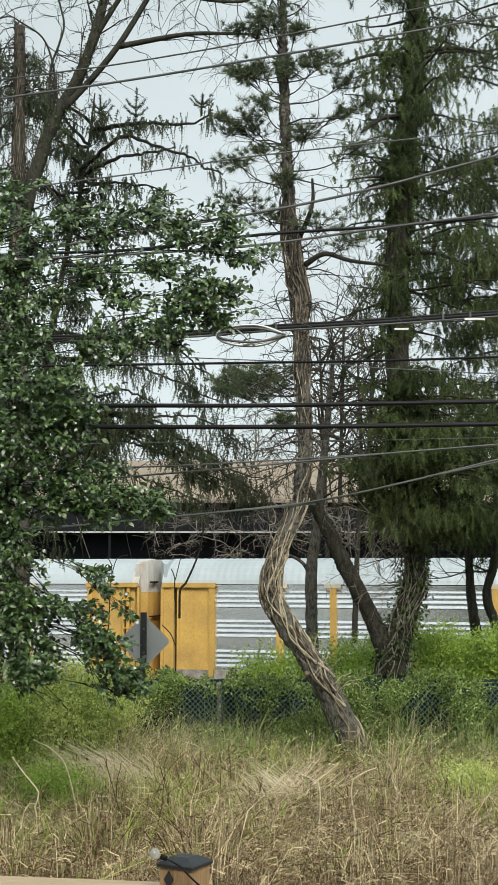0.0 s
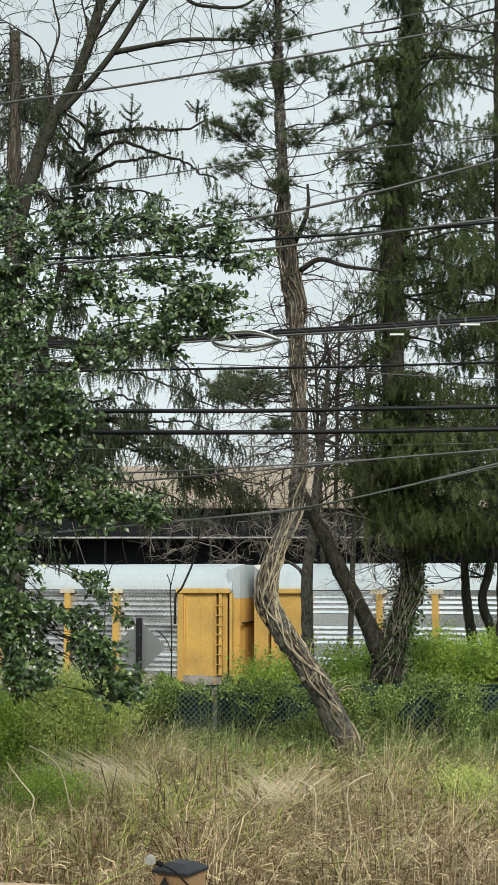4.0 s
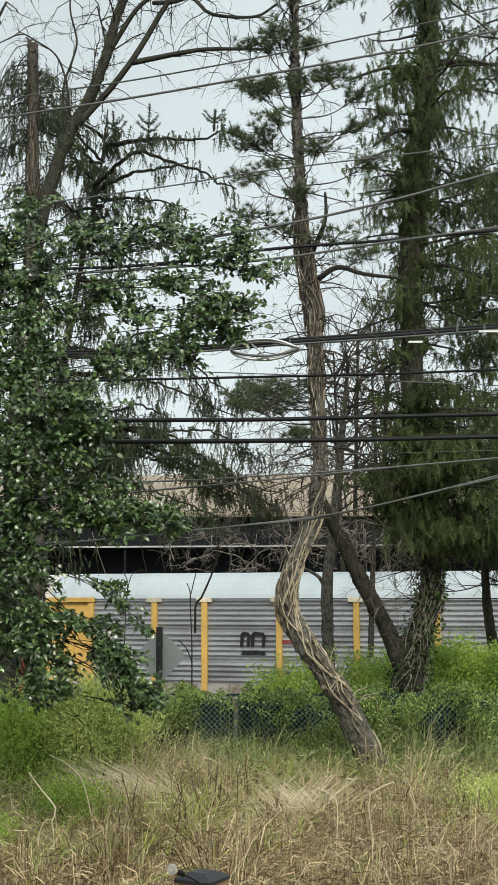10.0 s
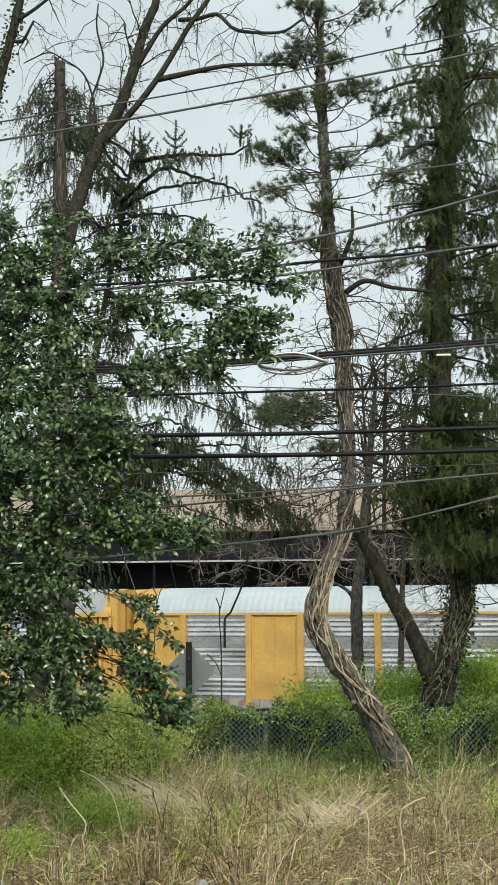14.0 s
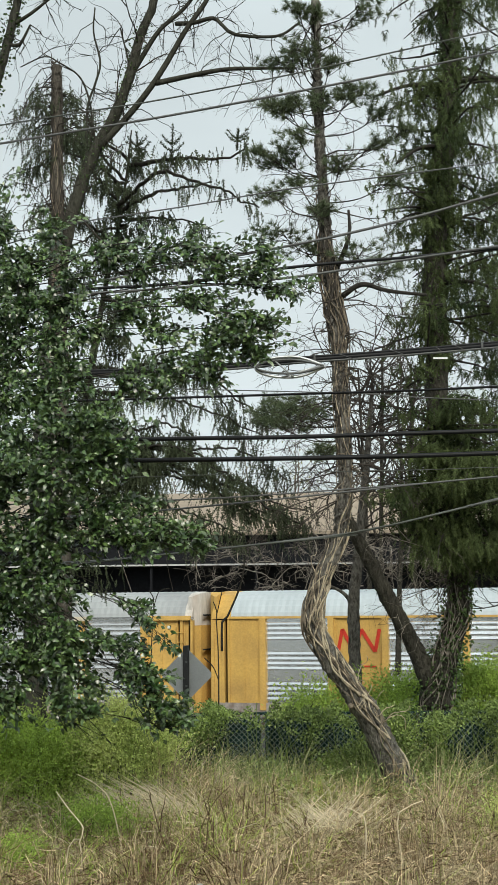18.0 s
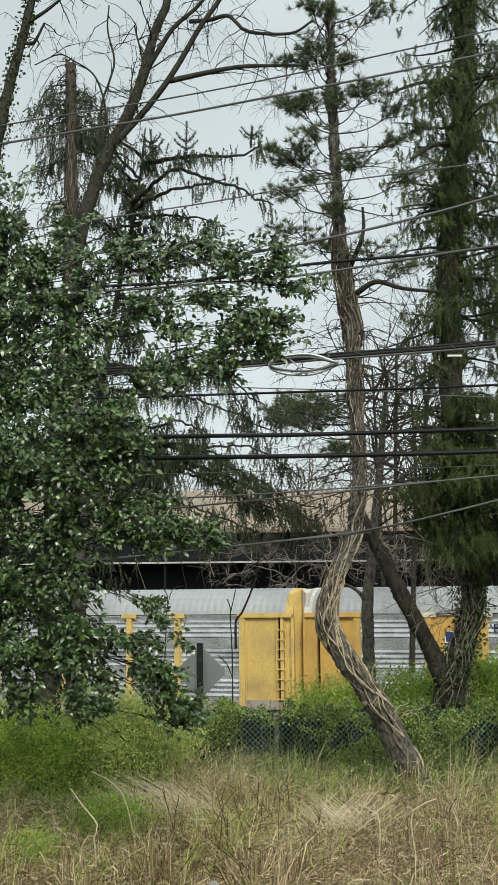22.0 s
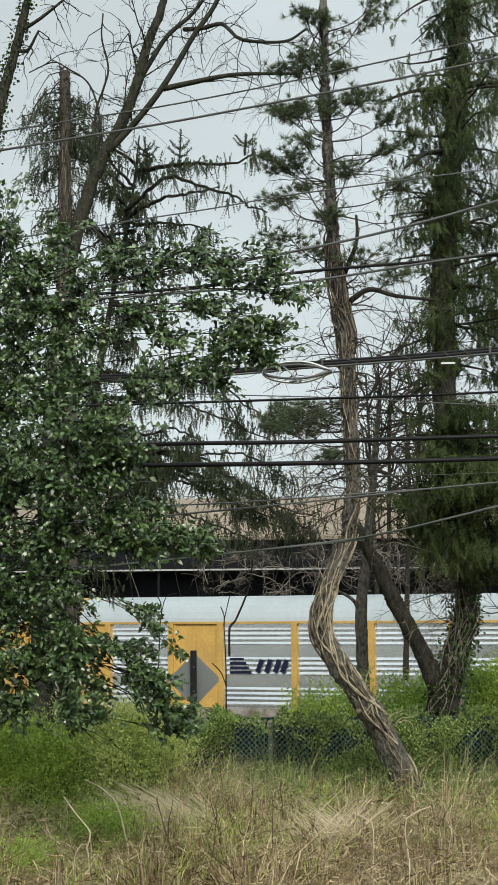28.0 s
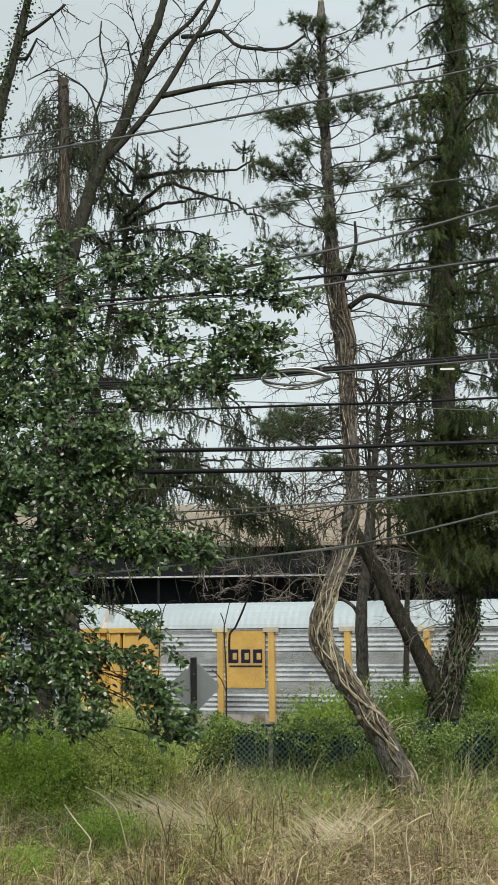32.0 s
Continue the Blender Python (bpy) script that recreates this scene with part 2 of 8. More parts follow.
def spline(points, step=0.12):
    """Points along a smooth line through the given ones (rows of any width)."""
    p = np.asarray(points, dtype=float)
    if len(p) < 3:
        n = max(2, int(np.linalg.norm(p[-1, :3] - p[0, :3]) / step))
        k = np.linspace(0, 1, n)[:, None]
        return p[0] * (1 - k) + p[-1] * k
    q = np.vstack([2 * p[0] - p[1], p, 2 * p[-1] - p[-2]])
    out = []
    for i in range(1, len(q) - 2):
        n = max(2, int(np.linalg.norm(q[i + 1, :3] - q[i, :3]) / step))
        t = np.linspace(0, 1, n, endpoint=False)[:, None]
        a, b, c, d = q[i - 1], q[i], q[i + 1], q[i + 2]
        out.append(0.5 * (2 * b + (c - a) * t + (2 * a - 5 * b + 4 * c - d) * t * t + (3 * b - a - 3 * c + d) * t ** 3))
    out.append(p[-1:])
    return np.vstack(out)


def tube_data(path, radii, sides=6, rough=0.0):
    path = np.asarray(path, dtype=float)
    n = len(path)
    radii = np.broadcast_to(np.asarray(radii, dtype=float), (n,))
    tang = np.gradient(path, axis=0)
    tang /= np.linalg.norm(tang, axis=1)[:, None] + 1e-9
    ref = np.array([0.31, 0.95, 0.05]) if abs(tang[0, 1]) < 0.9 else np.array([1.0, 0.1, 0.2])
    s1 = np.cross(tang, ref)
    s1 /= np.linalg.norm(s1, axis=1)[:, None] + 1e-9
    s2 = np.cross(tang, s1)
    ang = np.arange(sides) * 2 * math.pi / sides
    r = radii[:, None] * (1 + (rng.normal(0, rough, (n, sides)) if rough else 0))
    v = path[:, None, :] + r[:, :, None] * (np.cos(ang)[None, :, None] * s1[:, None, :] + np.sin(ang)[None, :, None] * s2[:, None, :])
    faces = []
    for i in range(n - 1):
        for j in range(sides):
            k = (j + 1) % sides
            faces.append((i * sides + j, i * sides + k, (i + 1) * sides + k, (i + 1) * sides + j))
    faces.append(tuple(range(sides - 1, -1, -1)))
    faces.append(tuple(range((n - 1) * sides, n * sides)))
    return v.reshape(-1, 3), faces


def tubes(name, lines, material, parent=None, label="", sides=5, rough=0.0, smooth=True):
    """One mesh of several tubes; each line is (path, radii)."""
    vs, fs, off = [], [], 0
    for path, radii in lines:
        v, f = tube_data(path, radii, sides, rough)
        vs.append(v)
        fs += [tuple(i + off for i in face) for face in f]
        off += len(v)
    return mesh_ob(name, np.vstack(vs), fs, material, parent, label, smooth)


def box_data(lo, hi, off=0):
    (a, b, c), (d, e, f) = lo, hi
    v = [(a, b, c), (d, b, c), (d, e, c), (a, e, c), (a, b, f), (d, b, f), (d, e, f), (a, e, f)]
    q = [(0, 3, 2, 1), (4, 5, 6, 7), (0, 1, 5, 4), (1, 2, 6, 5), (2, 3, 7, 6), (3, 0, 4, 7)]
    return v, [tuple(i + off for i in face) for face in q]


def boxes(name, spans, material, parent=None, label="", bevel=0.0):
    vs, fs = [], []
    for lo, hi in spans:
        v, f = box_data(lo, hi, len(vs))
        vs += v
        fs += f
    ob = mesh_ob(name, vs, fs, material, parent, label)
    if bevel:
        bm = bmesh.new()
        bm.from_mesh(ob.data)
        bmesh.ops.bevel(bm, geom=bm.edges[:], offset=bevel, segments=2, affect="EDGES", profile=0.6)
        bm.to_mesh(ob.data)
        bm.free()
    return ob


def unit(v):
    v = np.asarray(v, dtype=float)
    return v / (np.linalg.norm(v, axis=-1, keepdims=True) + 1e-9)


def leaves(centres, ways, length, width, fold=0.25, droop=0.0, face=(0, 0, 1.0), loose=0.6):
    """Corners (six a leaf) of pointed, folded leaves that grow from their centres along their ways."""
    c, w = np.asarray(centres, float), unit(ways)
    n = len(c)
    side = unit(np.cross(w, rng.normal(0, 1, (n, 3)) * loose + np.array(face)))
    up = np.cross(side, w)
    ln = (length * rng.uniform(0.65, 1.25, n))[:, None]
    wd = (width * rng.uniform(0.7, 1.2, n))[:, None]
    tip = c + w * ln - np.array([0, 0, 1.0]) * ln * droop
    m1, m2 = c + w * ln * 0.35, c + w * ln * 0.72
    return np.stack([c, m1 + side * wd * 0.5 + up * wd * fold, m1 - side * wd * 0.5 + up * wd * fold,
                     m2 + side * wd * 0.36 + up * wd * fold * 0.6, m2 - side * wd * 0.36 + up * wd * fold * 0.6, tip], axis=1)


LEAF_FACES = ((0, 1, 2), (1, 3, 4), (1, 4, 2), (3, 5, 4))
SMALL_LEAF_FACES = ((0, 1, 2), (1, 5, 2))


def needles(centres, ways, length, spread, count, width=0.005):
    """Corners (three a needle) of sprays of needles round each way."""
    c, w = np.repeat(np.asarray(centres, float), count, 0), np.repeat(unit(ways), count, 0)
    n = len(c)
    d = unit(w + rng.normal(0, spread, (n, 3)))
    ln = (length * rng.uniform(0.6, 1.15, n))[:, None]
    side = unit(np.cross(d, rng.normal(0, 1, (n, 3)))) * width * 0.5
    return np.stack([c - side, c + side, c + d * ln], axis=1)


def bough(start, way, length, bend=0.25, droop=0.0, steps=7):
    """A wandering line that leaves start along way."""
    p, d = np.array(start, float), unit(way)
    out = [p.copy()]
    for _ in range(steps):
        d = unit(d + rng.normal(0, bend, 3) * 0.5 + np.array([0, 0, -droop]))
        p = p + d * length / steps
        out.append(p.copy())
    return np.array(out)


def twiggy(start, way, length, radius, depth, lines, bend=0.35, droop=0.0, split=(3, 5), tips=None):
    """A bare branch with side branches, added to lines."""
    path = bough(start, way, length, bend, droop, 6 if depth else 4)
    n = len(path)
    lines.append((path, radius * np.linspace(1, 0.35, n)))
    if depth == 0:
        if tips is not None:
            tips.append((path[-1], path[-1] - path[-2]))
        return
    for _ in range(rng.integers(*split)):
        k = rng.integers(1, n)
        w = unit(unit(path[k] - path[k - 1]) + rng.normal(0, 0.75, 3))
        twiggy(path[k], w, length * rng.uniform(0.35, 0.65), radius * 0.5, depth - 1, lines, bend, droop, split, tips)


def thing(name, label, category, group="", at=(0, 0, 0), kind=""):
    ob = new(name)
    ob.empty_display_size = 0.2
    ob.location = at
    return tagged(ob, label, category, group, kind)


# ---- ground ----
TH = radians(17.0)
ALONG = np.array([math.cos(TH), -math.sin(TH), 0.0])
ACROSS = np.array([math.sin(TH), math.cos(TH), 0.0])


def height(x, y):
    """The terrace behind the house falls to the road and then to the track bed."""
    q = np.asarray(x) * ACROSS[0] + np.asarray(y) * ACROSS[1]
    return np.interp(q, [0, 8, 18.5, 24, 33, 36.0, 43.2, 44.6, 60, 70, 5000], [3.1, 3.1, 2.5, 1.9, 1.1, 0.92, 0.92, -0.45, -0.45, 0.3, 0.3])


def ground():
    xs = np.unique(np.concatenate([[-2600, -1200, -500, -200, -90], np.arange(-45, 45.1, 0.75), [90, 200, 500, 1200, 2600]]))
    ys = np.unique(np.concatenate([[-2600, -900, -250, -60, -20, -6], np.arange(0, 75.1, 0.75), [90, 130, 250, 600, 1400, 2600]]))
    gx, gy = np.meshgrid(xs, ys)
    z = height(gx, gy)
    q = gx * ACROSS[0] + gy * ACROSS[1]
    soft = np.where(q < 34, 1.0, 0.0)
    bumps = np.array([noise.noise(Vector((a * 0.5, b * 0.5, 3))) for a, b in zip(gx.ravel(), gy.ravel())]).reshape(gx.shape)
    z = z + bumps * 0.09 * soft
    n = len(xs)
    faces = [(j * n + i, j * n + i + 1, (j + 1) * n + i + 1, (j + 1) * n + i) for j in range(len(ys) - 1) for i in range(n - 1)]
    ob = mesh_ob("ground", np.stack([gx.ravel(), gy.ravel(), z.ravel()], 1), faces, M_GROUND, smooth=True)
    tagged(ob, "uneven meadow soil under dry grass, falling towards road and railway", "ground", kind="structure")


ground()


def strip(name, q0, q1, z0, z1, length, material, label, thick=0.25):
    """A long slab beside the track, from q0 to q1 across it."""
    v = []
    for s in (-length, length):
        for q, z in ((q0, z0), (q0 + 0.15, z1), (q1 - 0.15, z1), (q1, z0), (q1, z0 - thick), (q0, z0 - thick)):
            p = ALONG * s + ACROSS * q
            v.append((p[0], p[1], z))
    faces = [(i, (i + 1) % 6, 6 + (i + 1) % 6, 6 + i) for i in range(6)] + [(5, 4, 3, 2, 1, 0), (6, 7, 8, 9, 10, 11)]
    return tagged(mesh_ob(name, v, faces, material), label, name, kind="structure")


strip("road", 36.3, 42.9, 0.9, 0.955, 900, M_ASPHALT, "dark asphalt road along the railway")
TRACK_Q = 47.5
strip("track_bed", TRACK_Q - 2.6, TRACK_Q + 2.6, -0.42, -0.16, 1000, M_BALLAST, "grey crushed-stone railway ballast")


def track():
    ob = thing("railway_track", "rusty steel rails on dark timber ties in ballast", "railway track", kind="structure")
    for off in (-0.7175, 0.7175):
        v = []
        prof = [(-0.07, -0.17), (-0.07, -0.155), (-0.012, -0.14), (-0.012, -0.05), (-0.037, -0.04), (-0.037, 0.0), (0.037, 0.0), (0.037, -0.04), (0.012, -0.05), (0.012, -0.14), (0.07, -0.155), (0.07, -0.17)]
        for s in (-1000, 1000):
            for a, z in prof:
                p = ALONG * s + ACROSS * (TRACK_Q + off + a)
                v.append((p[0], p[1], z))
        n = len(prof)
        mesh_ob("rail", v, [(i, (i + 1) % n, n + (i + 1) % n, n + i) for i in range(n)] + [tuple(range(n - 1, -1, -1)), tuple(range(n, 2 * n))], M_RAIL, ob)
    v, f = box_data((-0.11, -1.3, -0.33), (0.11, 1.3, -0.172))
    me = bpy.data.meshes.new("tie")
    me.from_pydata(v, [], f)
    me.materials.append(M_TIE)
    for i in range(120):
        t = new("tie", me)
        p = ALONG * (-33 + i * 0.55) + ACROSS * TRACK_Q
        t.matrix_basis = Matrix.Translation(p) @ pose(0, 0, 0, 0, 0, -17)
        t.parent = ob


track()

# ---- the train of enclosed automobile carriers ----
V_TRAIN = 20.68
HALF = 13.85
M_YELLOW = mat("freight_yellow_paint", (0.58, 0.365, 0.105), 0.55, 0, 0.12, 0.9, 14, 0.1, other=(0.46, 0.29, 0.095), amount=0.45, each=0.08)
M_PALEYELLOW = mat("faded_yellow_paint", (0.62, 0.45, 0.15), 0.6, 0, 0.12, 0.9, 14, 0.1, other=(0.45, 0.32, 0.14), amount=0.4, each=0.08)
M_FADEDCAP = mat("sun_faded_yellow_cap", (0.58, 0.52, 0.4), 0.7, 0, 0.15, 2.0, 20, 0.1, other=(0.46, 0.42, 0.35), amount=0.45, each=0.2)
M_PALEMARK = mat("rubbed_pale_paint", (0.58, 0.48, 0.3), 0.7, 0, 0.2, 6, 30)
M_ORANGE = mat("ochre_yellow_paint", (0.6, 0.345, 0.085), 0.55, 0, 0.1, 0.9, 14, 0.1, other=(0.48, 0.27, 0.08), amount=0.4, each=0.06)
M_RED = mat("oxide_red_paint", (0.21, 0.048, 0.036), 0.65, 0, 0.15, 0.9, 14, 0.1, other=(0.17, 0.06, 0.048), amount=0.4, each=0.1)
M_MAROON = mat("faded_maroon_paint", (0.2, 0.05, 0.045), 0.65, 0, 0.15, 0.9, 14, 0.1, other=(0.24, 0.12, 0.1), amount=0.4)
M_POSTWHITE = mat("chalky_white_paint", (0.5, 0.48, 0.46), 0.7, 0, 0.15, 0.9, 14, other=(0.4, 0.34, 0.32), amount=0.5)
ST = (0.5, 1, 1.2)
M_SILVER = mat("bright_galvanised_sheet", (0.9, 0.92, 0.93), 0.22, 0.92, 0.06, 0.8, 9, 0.03, other=(0.76, 0.79, 0.81), amount=0.5, each=0.06, stretch=ST)
M_GREYSHEET = mat("grey_galvanised_sheet", (0.7, 0.71, 0.72), 0.24, 0.78, 0.08, 0.8, 9, 0.05, other=(0.32, 0.32, 0.32), amount=0.5, each=0.08, stretch=ST)
M_DARKSHEET = mat("weathered_dark_sheet", (0.42, 0.43, 0.45), 0.4, 0.65, 0.1, 0.8, 9, 0.05, other=(0.27, 0.27, 0.28), amount=0.5, each=0.08, stretch=ST)
M_BLUESHEET = mat("blue_grey_sheet", (0.4, 0.45, 0.5), 0.38, 0.65, 0.08, 0.8, 9, 0.05, other=(0.27, 0.3, 0.34), amount=0.5, each=0.06, stretch=ST)
M_BROWNSHEET = mat("rust_stained_sheet", (0.2, 0.165, 0.15), 0.6, 0.3, 0.18, 0.9, 9, 0.08, other=(0.27, 0.24, 0.23), amount=0.45, each=0.1, stretch=(1.6, 1, 0.5))
M_DUSTSHEET = mat("dusty_pinkish_sheet", (0.4, 0.36, 0.345), 0.55, 0.35, 0.14, 0.9, 9, 0.06, other=(0.3, 0.25, 0.24), amount=0.5, each=0.1, stretch=(1.6, 1, 0.5))
M_ROOFWHITE = mat("white_carrier_roof", (0.47, 0.525, 0.56), 0.45, 0.1, 0.05, 0.5, 8, other=(0.39, 0.44, 0.47), amount=0.4, each=0.04, stretch=(1, 1, 0.3))
M_ROOFGREY = mat("dull_galvanised_roof", (0.38, 0.4, 0.41), 0.45, 0.2, 0.08, 0.5, 8, other=(0.28, 0.29, 0.3), amount=0.5, each=0.05, stretch=(1, 1, 0.3))
M_SILL = mat("dirty_sill_steel", (0.36, 0.33, 0.31), 0.85, 0.1, 0.3, 2.5, 20, 0.1, other=(0.17, 0.125, 0.105), amount=0.5)
M_SEAM = mat("dark_seam", (0.03, 0.03, 0.03), 0.8)
M_STEEL = mat("running_gear_steel", (0.07, 0.06, 0.055), 0.75, 0.4, 0.25)
M_ENDWHITE = mat("streaked_white_end", (0.6, 0.58, 0.55), 0.6, 0.1, 0.15, 1, 14, other=(0.45, 0.38, 0.33), amount=0.4, stretch=(1, 1, 0.25))
M_PINK = mat("pink_spray_paint", (0.55, 0.28, 0.27), 0.6, 0, 0.2, 1.6, 10, other=(0.6, 0.55, 0.52), amount=0.5)
M_REDSPRAY = mat("red_spray_paint", (0.5, 0.09, 0.05), 0.6, 0, 0.2, 2.5, 10, other=(0.62, 0.45, 0.4), amount=0.3)
M_BLACKSPRAY = mat("black_spray_paint", (0.02, 0.02, 0.025), 0.6, 0, 0.2)
M_PURPLE = mat("purple_decal", (0.1, 0.045, 0.2), 0.5)
M_GREENDECAL = mat("green_decal", (0.16, 0.4, 0.28), 0.5)
M_BLUEDECAL = mat("blue_decal", (0.04, 0.06, 0.25), 0.5)
M_WHITEDECAL = mat("white_decal", (0.75, 0.75, 0.74), 0.55, 0, 0.06)
M_REDDECAL = mat("red_decal", (0.55, 0.05, 0.03), 0.5)
M_NAVY = mat("navy_decal", (0.015, 0.018, 0.05), 0.5)

CACHE = {}
TOP, BOT = 4.8, 1.72


def share(key, make):
    """A mesh that is made once and shared by all alike parts."""
    if key not in CACHE:
        v, f, m, smooth = make()
        me = bpy.data.meshes.new(key[0])
        me.from_pydata([tuple(p) for p in v], [], f)
        me.materials.append(m)
        if smooth:
            me.polygons.foreach_set("use_smooth", [True] * len(me.polygons))
        me.update()
        CACHE[key] = me
    return CACHE[key]


def piece(name, key, make, parent, x=0.0, y=0.0, z=0.0, turn=0.0, label=""):
    ob = new(name, share(key, make))
    ob.parent = parent
    ob.matrix_basis = pose(x, y, z, 0, 0, turn)
    if label:
        ob["label"] = label
    return ob


def sheet_profile(kind):
    """(out, z) of a side sheet: groups of ridges between flat bands, or even ridges with two lap joints."""
    pts = [(0.0, TOP)]

    def ridge(z, d=0.07, h=0.091):
        pts.extend([(0.0, z + h), (d, z + 0.008), (d, z - 0.004), (0.0, z - h * 0.95)])

    if kind == "grouped":
        for top in (4.58, 3.49, 2.39):
            for i in range(4):
                z = top - i * 0.178
                pts.extend([(0.0, z + 0.085), (0.045, z), (0.045, z - 0.01), (0.0, z - 0.042)])
    else:
        for i in range(16):
            z = 4.66 - i * 0.187
            if i in (5, 11):
                pts.extend([(0.0, z + 0.05), (-0.07, z + 0.045), (-0.07, z - 0.02), (0.0, z - 0.025)])
            else:
                ridge(z, 0.065, 0.088)
    pts.append((0.0, BOT))
    return pts


def sheet_mesh(kind, width, material):
    prof = sheet_profile(kind)
    v, f = [], []
    for x in (-width / 2, width / 2):
        v += [(x, -1.42 - o, z) for o, z in prof]
    n = len(prof)
    f += [(i, i + 1, n + i + 1, n + i) for i in range(n - 1)]
    b = len(v)
    v += [(-width / 2, -1.34, TOP), (-width / 2, -1.34, BOT), (width / 2, -1.34, TOP), (width / 2, -1.34, BOT)]
    f += [(b, b + 2, b + 3, b + 1), (0, n, b + 2, b), (n - 1, b + 1, b + 3, 2 * n - 1)]
    return v, f, material, False


def solid_mesh(width, material, lo=BOT, hi=TOP):
    """A framed plain sheet with two pressed stiffeners."""
    v, f = [], []
    w = width / 2
    for lo3, hi3 in (((-w, -1.45, lo), (w, -1.35, hi)), ((-w, -1.49, lo), (-w + 0.09, -1.452, hi)), ((w - 0.09, -1.49, lo), (w, -1.452, hi)),
                     ((-0.03, -1.475, lo + 0.1), (0.03, -1.452, hi - 0.1))):
        a, b = box_data(lo3, hi3, len(v))
        v += a
        f += b
    return v, f, material, False


def post_mesh(material):
    v, f = [], []
    spans = [((-0.11, -1.56, BOT - 0.25), (0.11, -1.36, TOP + 0.02))]
    for lo, hi in spans:
        a, b = box_data(lo, hi, len(v))
        v += a
        f += b
    return v, f, material, False


ROOF = [(-1.5, 4.88), (-1.47, 5.02), (-1.36, 5.24), (-1.18, 5.47), (-0.9, 5.68), (-0.5, 5.79), (0.0, 5.83), (0.5, 5.79), (0.9, 5.68), (1.18, 5.47), (1.36, 5.24), (1.47, 5.02), (1.5, 4.88)]


def roof_mesh(x0, x1, ribbed, material):
    v, f = [], []
    step = 0.13 if ribbed else 1.2
    n = max(2, int((x1 - x0) / step))
    for i in range(n + 1):
        lift = (0.013 if i % 2 else 0.0) if ribbed else (0.006 if i % 2 else 0.0)
        x = x0 + (x1 - x0) * i / n
        for y, z in ROOF:
            k = math.hypot(y, z - 4.2)
            v.append((x, y * (1 + lift / k), z + (z - 4.2) * lift / k))
    m = len(ROOF)
    for i in range(n):
        f += [(i * m + j, i * m + j + 1, (i + 1) * m + j + 1, (i + 1) * m + j) for j in range(m - 1)]
    f += [tuple(range(m - 1, -1, -1)), tuple(range(n * m, (n + 1) * m)), tuple(i * m for i in range(n + 1)) + tuple(i * m + m - 1 for i in range(n, -1, -1))]
    return v, f, material, False


def span_mesh(spans, material):
    v, f = [], []
    for lo, hi in spans:
        a, b = box_data(lo, hi, len(v))
        v += a
        f += b
    return v, f, material, False


def end_wall_mesh(material, lo, hi, ribs):
    """The radial end doors: a slightly bowed wall with vertical ribs."""
    v, f = [], []
    n = 15 if ribs else 9
    ys = np.linspace(-1.42, 1.42, n)
    for k in (0, 1):
        for i, y in enumerate(ys):
            bow = 0.36 * (1 - (y / 1.42) ** 4) + (0.05 if ribs and i % 2 else 0)
            v.append((bow if k == 0 else -0.12, y, 0))
    base = len(v)
    prof = [(a, b, lo) for a, b, _ in v] + [(a, b, min(hi, 5.8 - 0.03 * abs(b) ** 5)) for a, b, _ in v]
    f += [(i, i + 1, base + i + 1, base + i) for i in range(n - 1)]
    f += [(n + i + 1, n + i, base + n + i, base + n + i + 1) for i in range(n - 1)]
    f += [(base + i, base + i + 1, base + n + i + 1, base + n + i) for i in range(n - 1)]
    f += [(0, base, base + n, n), (n - 1, 2 * n - 1, base + 2 * n - 1, base + n - 1)]
    return prof, f, material, False


def wheel_mesh():
    v, f = [], []
    s = 20
    for x, r in ((-0.07, 0.42), (0.05, 0.42), (0.05, 0.46), (0.075, 0.46)):
        v += [(math.cos(a) * r, x, math.sin(a) * r) for a in np.arange(s) * 2 * math.pi / s]
    for k in range(3):
        f += [(k * s + i, k * s + (i + 1) % s, (k + 1) * s + (i + 1) % s, (k + 1) * s + i) for i in range(s)]
    f += [tuple(range(s - 1, -1, -1)), tuple(range(3 * s, 4 * s))]
    return v, f, M_STEEL, False


